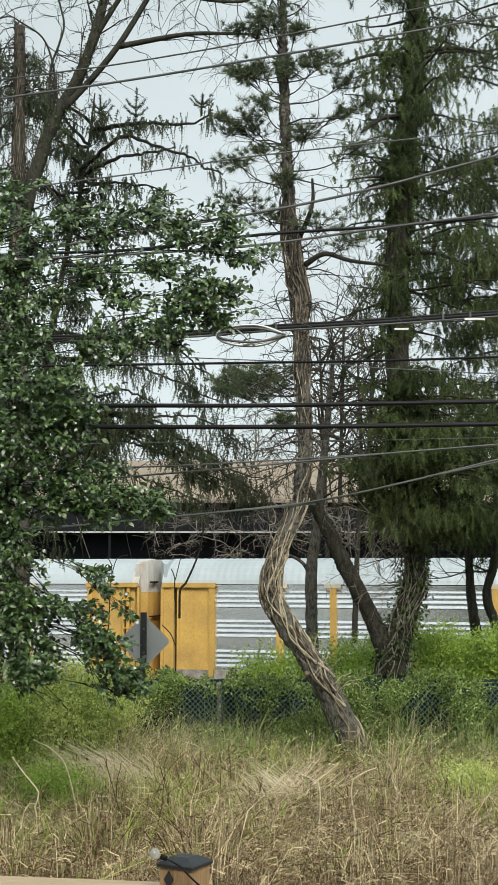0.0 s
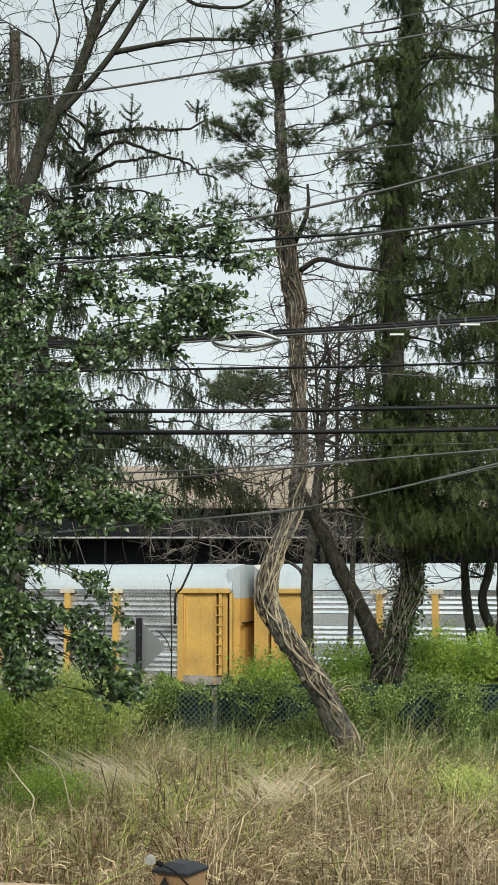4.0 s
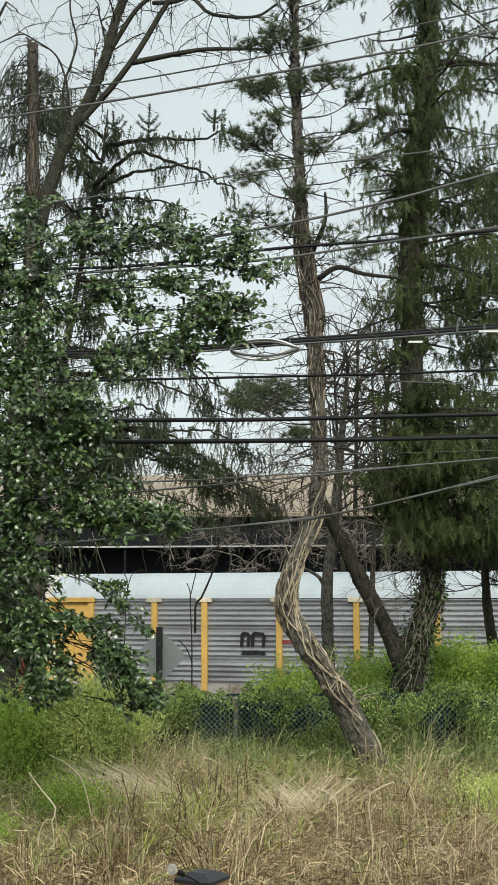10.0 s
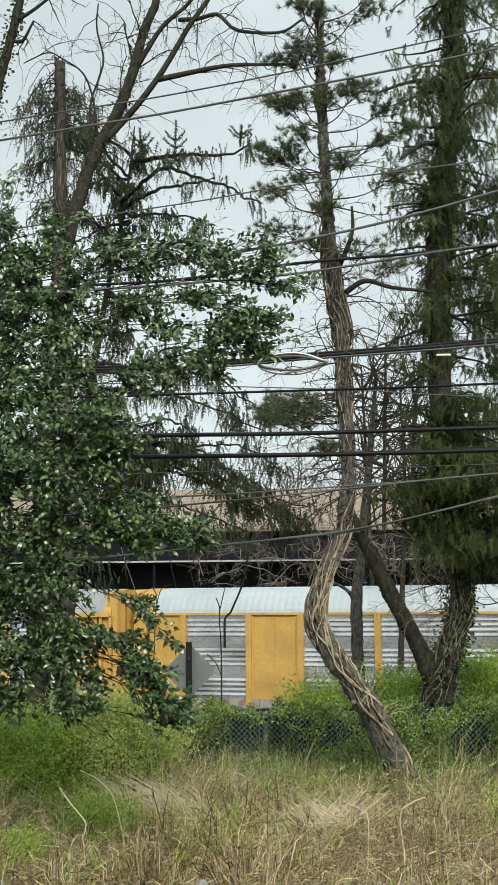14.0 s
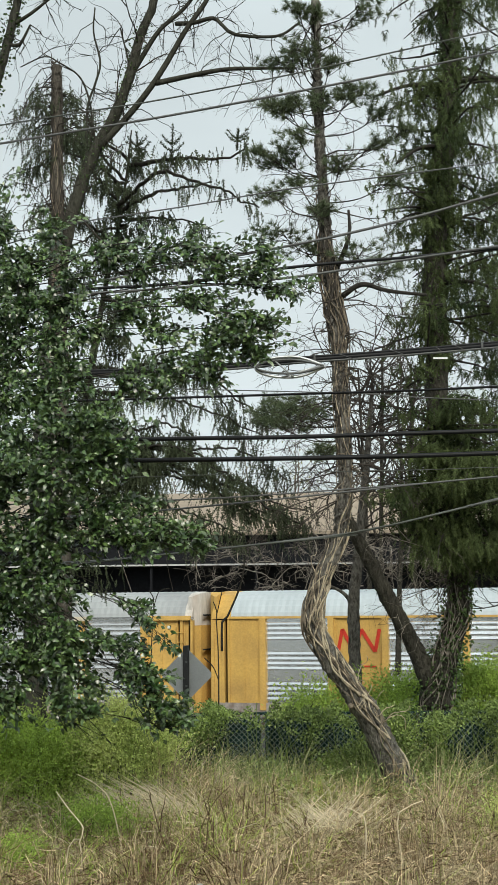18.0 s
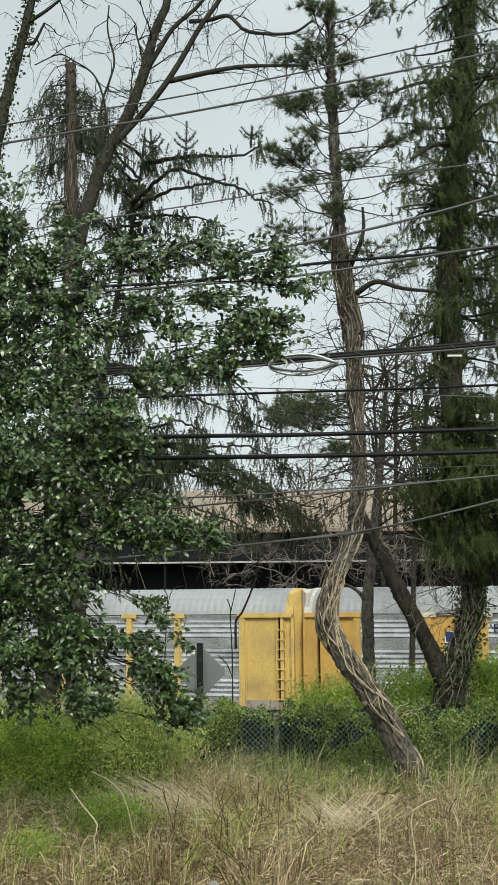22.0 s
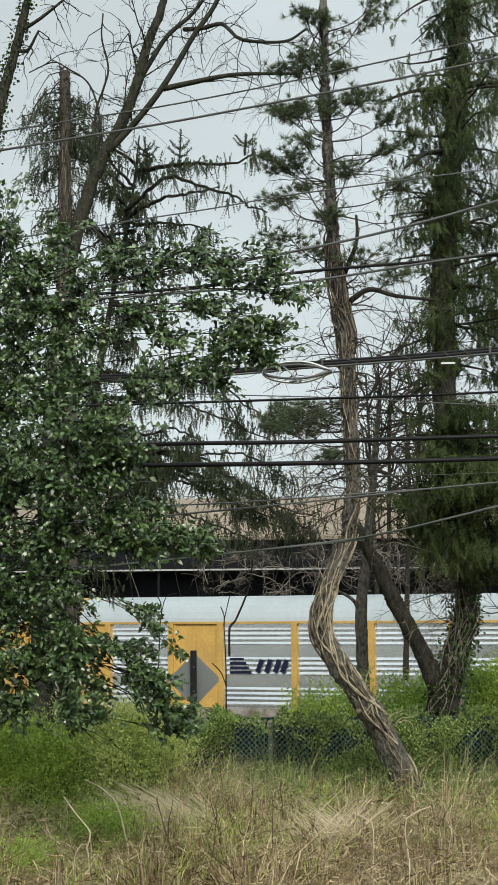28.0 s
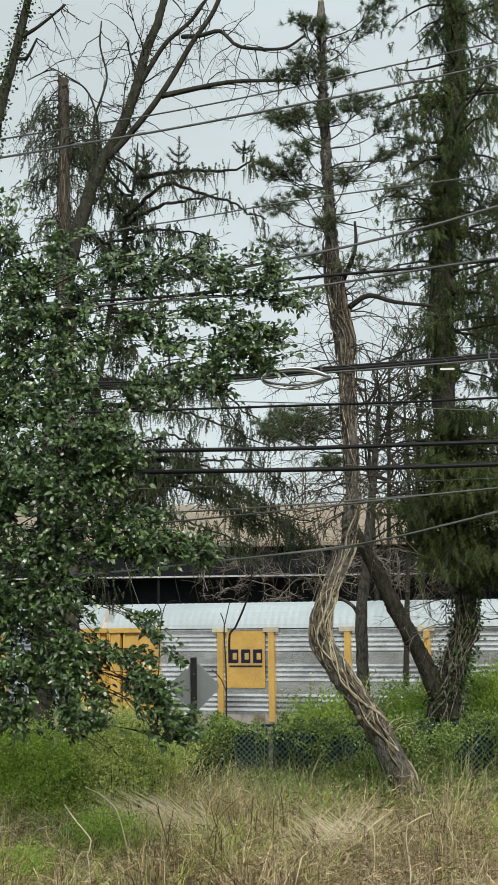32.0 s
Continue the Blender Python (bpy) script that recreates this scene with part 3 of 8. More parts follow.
def railcar(label, style, sheet, kind, paint, roof, ribbed, small=None, end=None, end_top=None, end_ribs=False):
    """One enclosed carrier; local x runs along the train, -y is the side towards the houses."""
    car = thing("railcar", label, "railcar", "autorack cars of the train")
    framed = style == "framed"
    B = HALF
    key = (paint.name,)
    # roof, in a long middle and two end hoods
    piece("roof", ("roof", roof.name, ribbed, framed), lambda: roof_mesh(-B + (0.75 if framed else 0.3), B - (0.75 if framed else 0.3), ribbed, roof), car)
    hood = paint if framed else (end_top or roof)
    for sgn in (-1, 1):
        piece("roof_hood", ("hood", hood.name, framed), lambda: roof_mesh(-(0.75 if framed else 0.3) / 2 + 0.003, (0.75 if framed else 0.3) / 2 - 0.003, False, hood), car, sgn * (B - (0.375 if framed else 0.15)))
    # sill, top rail, floor, inner far side
    piece("side_sill", ("sill",), lambda: span_mesh([((-B, -1.5, 1.2), (B, -1.36, BOT - 0.004)), ((-B, 1.36, 1.2), (B, 1.5, BOT - 0.004)), ((-B, -1.35, 1.05), (B, 1.35, 1.3))], M_SILL), car)
    rail = paint if framed else sheet
    piece("top_rail", ("rail", rail.name, framed), lambda: span_mesh([((-B, -1.535, TOP + 0.0), (B, -1.34, 4.88)), ((-B, 1.34, TOP + 0.0), (B, 1.535, 4.88))], rail), car)
    if not framed:
        piece("eave_seam", ("seam",), lambda: span_mesh([((-B + 1.9, -1.545, 4.842), (B - 1.9, -1.536, 4.872))], M_SEAM), car)
    piece("far_side", ("far", sheet.name), lambda: span_mesh([((-B, 1.36, BOT), (B, 1.46, TOP))], sheet), car)
    # bays of the near side
    piece("side_panel", ("panel", kind, 2.7, sheet.name), lambda: sheet_mesh(kind, 2.7, sheet), car)
    for sgn in (-1, 1):
        bays = [(10.55, 2.44, sheet), (8.25, 1.8, (small if sgn < 0 else None) or (paint if framed else sheet)), (5.8, 2.7, sheet), (2.9, 2.7, sheet)]
        for x, w, m in bays:
            if m is sheet:
                piece("side_panel", ("panel", kind, w, m.name), lambda: sheet_mesh(kind, w, m), car, sgn * x)
            else:
                piece("solid_panel", ("solid", w, m.name), lambda: solid_mesh(w, m), car, sgn * x, label="plain painted steel side panel")
        for x in (9.25, 7.25, 4.35, 1.45):
            piece("post", ("post",) + key, lambda: post_mesh(paint), car, sgn * x)
            if not framed:
                faded = M_FADEDCAP if paint is M_YELLOW else paint
                piece("post_cap", ("cap", faded.name), lambda: span_mesh([((-0.3, -1.58, TOP - 0.06), (0.3, -1.57 + 0.21, TOP + 0.11))], faded), car, sgn * x)
        piece("post", ("post",) + key, lambda: post_mesh(paint), car, sgn * 11.86)
        # end door in the side, header, corner post with ladder
        piece("end_door", ("door", paint.name), lambda: solid_mesh(1.3, paint), car, sgn * 12.6, label="painted side door at the car's end")
        if not framed:
            piece("door_header", ("header",) + key, lambda: span_mesh([((-1.05, -1.6, TOP - 0.05), (1.05, -1.36, TOP + 0.12))], paint), car, sgn * 12.75)
        piece("corner_post", ("corner", sgn) + key, lambda: span_mesh([((-0.06, -1.54, BOT), (0.06, -1.34, TOP - 0.055 if not framed else TOP)), ((0.36, -1.54, BOT), (0.46, -1.34, TOP - 0.055 if not framed else TOP)), ((0.06, -1.42 if sgn > 0 else -1.5, BOT), (0.36, -1.34, TOP - 0.055))], paint), car, sgn * 13.62 - 0.2)
        if sgn > 0:
            piece("ladder", ("ladder",) + key, lambda: span_mesh([((-0.17, -1.6, 1.4 + 0.36 * i), (0.17, -1.575, 1.44 + 0.36 * i)) for i in range(9)] + [((-0.19, -1.6, 1.3), (-0.165, -1.56, 4.5)), ((0.165, -1.6, 1.3), (0.19, -1.56, 4.5))], paint), car, sgn * 13.4)
        # end wall: painted lower, lighter upper part
        lower, upper = end or paint, end_top or (paint if framed else roof)
        t = 0 if sgn > 0 else 180
        piece("end_wall", ("endlow", lower.name, end_ribs), lambda: end_wall_mesh(lower, 1.25, 4.55, end_ribs), car, sgn * (B - 0.06), 0, 0, t)
        piece("end_top", ("endtop", upper.name, end_ribs), lambda: end_wall_mesh(upper, 4.555, 5.8, end_ribs), car, sgn * (B - 0.06), 0, 0, t)
        if upper is M_ENDWHITE:
            piece("grab_iron", ("grab",), lambda: span_mesh([((0.36, -1.15, 4.9), (0.44, -0.45, 4.97))], M_SEAM), car, sgn * (B - 0.06), 0, 0, t)
        piece("brake_platform", ("plat",), lambda: span_mesh([((0.36, -1.2, 3.62), (0.44, 0.2, 3.67))], M_SEAM), car, sgn * (B - 0.06), 0, 0, t)
        piece("coupler", ("coupler",), lambda: span_mesh([((0.1, -0.16, 0.75), (0.42, 0.16, 1.05))], M_STEEL), car, sgn * (B - 0.06), 0, 0, t)
        # truck with four wheels
        truck = piece("truck", ("truck",), lambda: span_mesh([((-1.2, -1.1, 0.45), (1.2, -0.95, 0.75)), ((-1.2, 0.95, 0.45), (1.2, 1.1, 0.75)), ((-0.3, -1.0, 0.4), (0.3, 1.0, 1.0))], M_STEEL), car, sgn * 9.6)
        for wx in (-0.88, 0.88):
            for wy in (-0.76, 0.76):
                w = piece("wheel", ("wheel",), wheel_mesh, truck, wx, wy, 0.46, 0 if wy < 0 else 180)
    return car


def decal(car, x, z, w, h, material, name="painted_mark", label="", out=1.502, ragged=0.0, seed=0):
    """A flat painted shape on the side; ragged ones have an uneven outline."""
    r = random.Random(seed)
    if ragged:
        n = 18
        ring = []
        for i in range(n):
            a = 2 * math.pi * i / n
            k = 1 - ragged * r.random()
            sx, sz = math.copysign(abs(math.cos(a)) ** 0.5, math.cos(a)), math.copysign(abs(math.sin(a)) ** 0.5, math.sin(a))
            ring.append((x + w / 2 * k * sx, z + h / 2 * k * sz))
    else:
        ring = [(x - w / 2, z - h / 2), (x + w / 2, z - h / 2), (x + w / 2, z + h / 2), (x - w / 2, z + h / 2)]
    n = len(ring)
    v = [(a, -out, b) for a, b in ring] + [(a, -out + 0.004, b) for a, b in ring]
    f = [tuple(range(n)), tuple(range(2 * n - 1, n - 1, -1))] + [(i, (i + 1) % n, n + (i + 1) % n, n + i) for i in range(n)]
    return mesh_ob(name, v, f, material, car, label)


def stroke(car, pts, width, material, out, name="painted_mark", label=""):
    """A painted band along a bent line on the side."""
    v, f = [], []
    for (a, b), (c, d) in zip(pts, pts[1:]):
        dx, dz = c - a, d - b
        k = math.hypot(dx, dz) or 1
        nx, nz = -dz / k * width / 2, dx / k * width / 2
        o = len(v)
        v += [(a + nx, -out, b + nz), (a - nx, -out, b - nz), (c - nx, -out, d - nz), (c + nx, -out, d + nz)]
        v += [(p[0], -out + 0.004, p[2]) for p in v[o:o + 4]]
        f += [(o, o + 1, o + 2, o + 3), (o + 7, o + 6, o + 5, o + 4)]
    return mesh_ob(name, v, f, material, car, label)


def lettering(car, text, x, z, size, width, out=1.502):
    """Words painted on the side, in flat letters."""
    cu = bpy.data.curves.new("lettering", "FONT")
    cu.body, cu.size, cu.align_x, cu.extrude = text, size, "CENTER", 0.002
    tmp = new("lettering", cu)
    me = bpy.data.meshes.new_from_object(tmp.evaluated_get(bpy.context.evaluated_depsgraph_get()))
    bpy.data.objects.remove(tmp)
    me.materials.clear()
    me.materials.append(M_NAVY)
    xs = [v.co.x for v in me.vertices]
    k = width / (max(xs) - min(xs))
    for v in me.vertices:
        v.co = (x + v.co.x * k, -out + v.co.z, z + v.co.y)
    ob = new("lettering", me)
    ob.parent = car
    return tagged(ob, "dark painted words " + text.lower())


CORNERS = [-1.55, -0.166, 1.237, 2.636, 4.02, 5.395, 6.775, 8.158, 9.567, 10.918, 12.303, 13.692, 15.09, 16.472, 17.85, 19.255, 20.638, 21.998, 23.373, 24.775, 26.15, 27.532, 28.894, 30.29, 31.629]
CARS = []


def train():
    A, Fr = "capped", "framed"
    spec = [
        ("bright silver autorack with yellow posts and door", A, M_SILVER, "grouped", M_YELLOW, M_ROOFWHITE, False, {"end_top": M_ENDWHITE}),
        ("bright silver autorack with yellow posts and pink graffiti", A, M_SILVER, "grouped", M_YELLOW, M_ROOFWHITE, True, {}),
        ("silver autorack framed in yellow with a red paint patch", Fr, M_SILVER, "grouped", M_ORANGE, M_ROOFWHITE, True, {"end_ribs": True}),
        ("grey autorack with yellow posts, white roof and black graffiti", A, M_GREYSHEET, "even", M_YELLOW, M_ROOFWHITE, False, {}),
        ("silver autorack with yellow posts and white streaked end", A, M_SILVER, "grouped", M_YELLOW, M_ROOFWHITE, False, {"end_top": M_ENDWHITE}),
        ("silver autorack framed in ochre yellow with plain panels", Fr, M_SILVER, "grouped", M_ORANGE, M_ROOFWHITE, False, {"end_ribs": True, "end": M_ENDWHITE}),
        ("silver autorack with yellow posts and ribbed grey roof", A, M_SILVER, "grouped", M_YELLOW, M_ROOFGREY, True, {}),
        ("dusty grey autorack with oxide-red posts and doors", A, M_GREYSHEET, "even", M_RED, M_ROOFWHITE, True, {}),
        ("dark grey autorack with yellow posts and white roof", A, M_DARKSHEET, "even", M_YELLOW, M_ROOFWHITE, False, {"end_top": M_ENDWHITE}),
        ("grey autorack with yellow posts and ribbed roof", A, M_GREYSHEET, "grouped", M_YELLOW, M_ROOFGREY, True, {}),
        ("bright silver autorack with yellow end and slogan lettering", A, M_SILVER, "grouped", M_YELLOW, M_ROOFGREY, True, {"end_ribs": True, "end_top": M_YELLOW}),
        ("weathered grey autorack framed in yellow with plain panels", Fr, M_GREYSHEET, "grouped", M_YELLOW, M_ROOFWHITE, True, {}),
        ("dark grey autorack with yellow posts and white end", A, M_DARKSHEET, "even", M_YELLOW, M_ROOFWHITE, False, {"end_top": M_ENDWHITE}),
        ("grey autorack with a yellow panel bearing a green mark", A, M_GREYSHEET, "grouped", M_YELLOW, M_ROOFGREY, True, {"small": M_YELLOW, "end_top": M_ENDWHITE}),
        ("bright silver autorack framed in yellow with a red zigzag mark", Fr, M_SILVER, "grouped", M_YELLOW, M_ROOFWHITE, True, {"end_ribs": True}),
        ("stained pinkish grey autorack with pale posts and maroon doors", A, M_DUSTSHEET, "even", M_POSTWHITE, M_ROOFGREY, True, {"end": M_MAROON}),
        ("dull grey autorack with pale yellow posts", A, M_GREYSHEET, "grouped", M_PALEYELLOW, M_ROOFGREY, True, {"end": M_PALEYELLOW, "end_top": M_PALEYELLOW}),
        ("grey autorack with yellow shield panel and slogan lettering", A, M_GREYSHEET, "grouped", M_YELLOW, M_ROOFGREY, True, {"small": M_YELLOW, "end_top": M_ENDWHITE}),
        ("silver autorack framed in ochre yellow with a white roof", Fr, M_SILVER, "grouped", M_ORANGE, M_ROOFWHITE, False, {"end_ribs": True}),
        ("very bright silver autorack with yellow posts and grey roof", A, M_SILVER, "grouped", M_YELLOW, M_ROOFGREY, True, {}),
        ("silver autorack framed in yellow with tall yellow panels", Fr, M_SILVER, "grouped", M_YELLOW, M_ROOFGREY, True, {"end_ribs": True, "end": M_ENDWHITE}),
        ("silver autorack framed in yellow with a black painted mark", Fr, M_SILVER, "grouped", M_YELLOW, M_ROOFWHITE, False, {"end_ribs": True, "end": M_ENDWHITE}),
        ("rust-brown autorack with yellow posts and ribbed pale roof", A, M_BROWNSHEET, "grouped", M_YELLOW, M_ROOFGREY, True, {"end_top": M_PALEYELLOW}),
        ("blue-grey autorack with yellow posts and white roof", A, M_BLUESHEET, "even", M_YELLOW, M_ROOFWHITE, False, {"end_top": M_ENDWHITE}),
        ("grey autorack with a yellow panel bearing dark bars", A, M_GREYSHEET, "grouped", M_YELLOW, M_ROOFWHITE, True, {}),
    ]
    for text, style, sheet, kind, paint, roof, ribbed, more in spec:
        CARS.append(railcar(text, style, sheet, kind, paint, roof, ribbed, **more))
    pick = lambda k: CARS[k + 1]
    decal(pick(0), -0.5, 2.9, 1.9, 0.55, M_PINK, "graffiti", "pink and white spray paint", ragged=0.3, seed=1)
    decal(pick(0), -3.6, 2.35, 1.2, 0.35, M_GREENDECAL, "graffiti", "faint green spray paint", ragged=0.4, seed=2)
    for dz, w in ((0.16, 2.3), (-0.02, 2.45)):
        decal(pick(1), 5.75, 3.1 + dz, w, 0.12, M_REDSPRAY, "graffiti", "long red spray-painted streak", ragged=0.1, seed=3)
    for i in range(3):
        decal(pick(2), -6.75, 3.3 + i * 0.17, 0.95 - i * 0.12, 0.1, M_BLACKSPRAY, "graffiti", "black spray-painted bands", ragged=0.15, seed=4 + i)
    decal(pick(2), -6.0, 3.5, 0.35, 0.3, M_BLACKSPRAY, "graffiti", "black spray paint", ragged=0.4, seed=5)
    decal(pick(4), 5.7, 3.12, 1.5, 0.36, M_REDSPRAY, "graffiti", "red and white spray paint", ragged=0.15, seed=6)
    for i in range(3):
        decal(pick(5), -4.2 + i * 0.62, 2.75, 0.4, 0.16, M_BLACKSPRAY, "painted_mark", "small dark painted bar")
    for x in (-11.0, -9.9, -7.9, -6.4, 6.2, 8.3):
        boxes("marker_plate", [((x - 0.1, -1.6, 4.72), (x + 0.1, -1.55, 4.87))], M_WHITEDECAL, pick(6))
    red_door = pick(6)
    decal(red_door, 12.6, 2.95, 0.62, 0.44, M_WHITEDECAL, "placard", "white framed placard", out=1.51)
    decal(red_door, 12.6, 2.95, 0.52, 0.34, M_RED, "placard", "red placard field", out=1.516)
    decal(red_door, -5.6, 3.4, 0.9, 0.5, M_DUSTSHEET, "graffiti", "brownish spray paint", ragged=0.4, seed=8)
    for i, (a, w) in enumerate(((-5.65, 0.3), (-5.15, 0.46))):
        stroke(pick(7), [(a - w / 2, 3.1), (a - w / 2 + 0.03, 3.6), (a + w / 2, 3.55), (a + w / 2 - 0.05, 3.1)], 0.13, M_BLACKSPRAY, 1.502, "graffiti", "black block spray paint")
    decal(pick(7), -5.35, 2.88, 1.05, 0.2, M_BLACKSPRAY, "graffiti", "black block spray paint", ragged=0.3, seed=9)
    decal(pick(7), -4.0, 3.3, 0.9, 0.16, M_MAROON, "graffiti", "brown spray stroke", ragged=0.2, seed=10)
    for i in range(3):
        decal(pick(8), -12.85 + i * 0.24, 4.22, 0.16, 0.26, M_PALEMARK, "painted_mark", "pale rubbed paint marks", out=1.51, ragged=0.45, seed=11 + i)
    decal(pick(9), -8.25, 3.85, 0.72, 0.75, M_PURPLE, "painted_mark", "purple square emblem", out=1.51, ragged=0.12, seed=12)
    decal(pick(9), -8.25, 3.72, 0.4, 0.4, M_WHITEDECAL, "painted_mark", "white emblem field", out=1.516)
    for k in (9, 16):
        lettering(pick(k), "BUILDING", -5.95, 4.2, 0.42, 1.95)
        lettering(pick(k), "AMERICA", -3.2, 4.2, 0.42, 1.75)
    decal(pick(10), 6.1, 3.15, 1.3, 0.36, M_REDSPRAY, "graffiti", "red spray paint", ragged=0.12, seed=13)
    decal(pick(12), -8.25, 3.6, 1.1, 0.6, M_WHITEDECAL, "painted_mark", "white emblem field", out=1.496, ragged=0.15, seed=14)
    decal(pick(12), -8.25, 3.4, 0.9, 0.3, M_GREENDECAL, "painted_mark", "green emblem band", out=1.502, ragged=0.15, seed=15)
    stroke(pick(13), [(-9.0, 3.55), (-8.82, 4.4), (-8.4, 3.6), (-8.12, 4.4), (-7.62, 3.6), (-7.45, 4.4)], 0.13, M_REDDECAL, 1.496, label="red zigzag emblem")
    decal(pick(13), -8.2, 3.08, 1.2, 0.05, M_REDDECAL, "painted_mark", "thin red painted bar", out=1.496)
    m = pick(14)
    decal(m, 10.55, 3.1, 2.3, 0.98, M_MAROON, "name_panel", "maroon panel with white emblem", out=1.5)
    for i, w in enumerate((1.0, 1.15)):
        decal(m, 10.25 - w * 0.02, 3.02 + i * 0.15, w, 0.09, M_WHITEDECAL, "painted_mark", "white painted bar", out=1.506)
    ring = [(11.2 + 0.27 * math.cos(a), 3.12 + 0.27 * math.sin(a)) for a in np.linspace(0, 2 * math.pi, 17)]
    stroke(m, ring, 0.16, M_WHITEDECAL, 1.508, label="white ring emblem")
    decal(m, 11.42, 2.85, 0.18, 0.2, M_WHITEDECAL, "painted_mark", "white emblem tail", out=1.512)
    decal(m, 11.2, 3.12, 0.24, 0.24, M_GREENDECAL, "painted_mark", "green emblem dot", out=1.512)
    for sgn in (-1, 1):
        decal(m, sgn * 12.6, 3.26, 1.25, 3.0, M_MAROON, "door_skin", "faded maroon door sheet", out=1.505)
        boxes("door_header", [((sgn * 12.75 - 1.07, -1.62, TOP - 0.07), (sgn * 12.75 + 1.07, -1.601, TOP + 0.13))], M_MAROON, m)
    decal(m, 12.85, 2.95, 0.5, 0.3, M_PINK, "placard", "pale pink placard", out=1.512)
    decal(m, -10.3, 3.0, 1.4, 0.8, M_REDSPRAY, "graffiti", "rusty red stains", ragged=0.4, seed=16)
    for i in range(4):
        decal(pick(15), -4.6 + i * 0.4, 3.22, 0.3, 0.06, M_BLACKSPRAY, "painted_mark", "small dark painted bar")
        decal(pick(15), -4.6 + i * 0.4, 3.08, 0.3, 0.06, M_BLACKSPRAY, "painted_mark", "small dark painted bar")
    s = pick(16)
    decal(s, -8.25, 3.7, 0.85, 1.2, M_WHITEDECAL, "painted_mark", "white shield emblem", out=1.496, ragged=0.12, seed=17)
    decal(s, -8.25, 4.05, 0.75, 0.35, M_BLUEDECAL, "painted_mark", "blue shield band", out=1.502)
    for i in range(3):
        decal(s, -8.5 + i * 0.25, 3.5, 0.1, 0.65, M_REDDECAL, "painted_mark", "red shield stripe", out=1.502)
    decal(pick(17), 0.4, 2.3, 1.0, 0.2, M_BLACKSPRAY, "graffiti", "black spray stroke", ragged=0.3, seed=18)
    for i in range(5):
        decal(pick(18), -3.9 + i * 0.32, 2.78, 0.22, 0.16, M_BLACKSPRAY, "painted_mark", "small dark painted bar")
    for i in range(4):
        decal(pick(20), -6.45 - i * 0.05, 3.02 + i * 0.16, 0.85 - i * 0.1, 0.09, M_NAVY, "painted_mark", "slanted dark emblem bar")
    for x in (-5.72, -5.38, -5.04, -4.76):
        stroke(pick(20), [(x - 0.08, 3.02), (x + 0.1, 3.48)], 0.17, M_NAVY, 1.502, label="slanted dark emblem block")
    r = pick(21)
    v, f, _, _ = roof_mesh(-0.85, 0.85, False, M_REDSPRAY)
    rust = mesh_ob("roof_rust", [(x, y * 1.03, z + 0.045) for x, y, z in v], f, mat("roof_rust", (0.25, 0.09, 0.07), 0.8, 0, 0.3, 3, 14, other=(0.5, 0.45, 0.43), amount=0.45), r, "rust-brown worn roof patch")
    rust.location.x = 11.3
    decal(pick(22), 5.9, 3.42, 1.2, 0.34, M_REDSPRAY, "graffiti", "red spray paint", ragged=0.2, seed=21)
    c = pick(23)
    decal(c, -8.25, 3.75, 1.5, 2.1, M_YELLOW, "name_panel", "yellow panel with dark bars", out=1.512)
    for i in range(3):
        decal(c, -8.72 + i * 0.47, 3.85, 0.36, 0.5, M_NAVY, "painted_mark", "dark emblem bar", out=1.518)
        decal(c, -8.68 + i * 0.47, 3.85, 0.16, 0.24, M_YELLOW, "painted_mark", "yellow emblem gap", out=1.523)
    decal(c, -8.25, 3.48, 1.3, 0.07, M_NAVY, "painted_mark", "dark painted bar", out=1.518)


train()


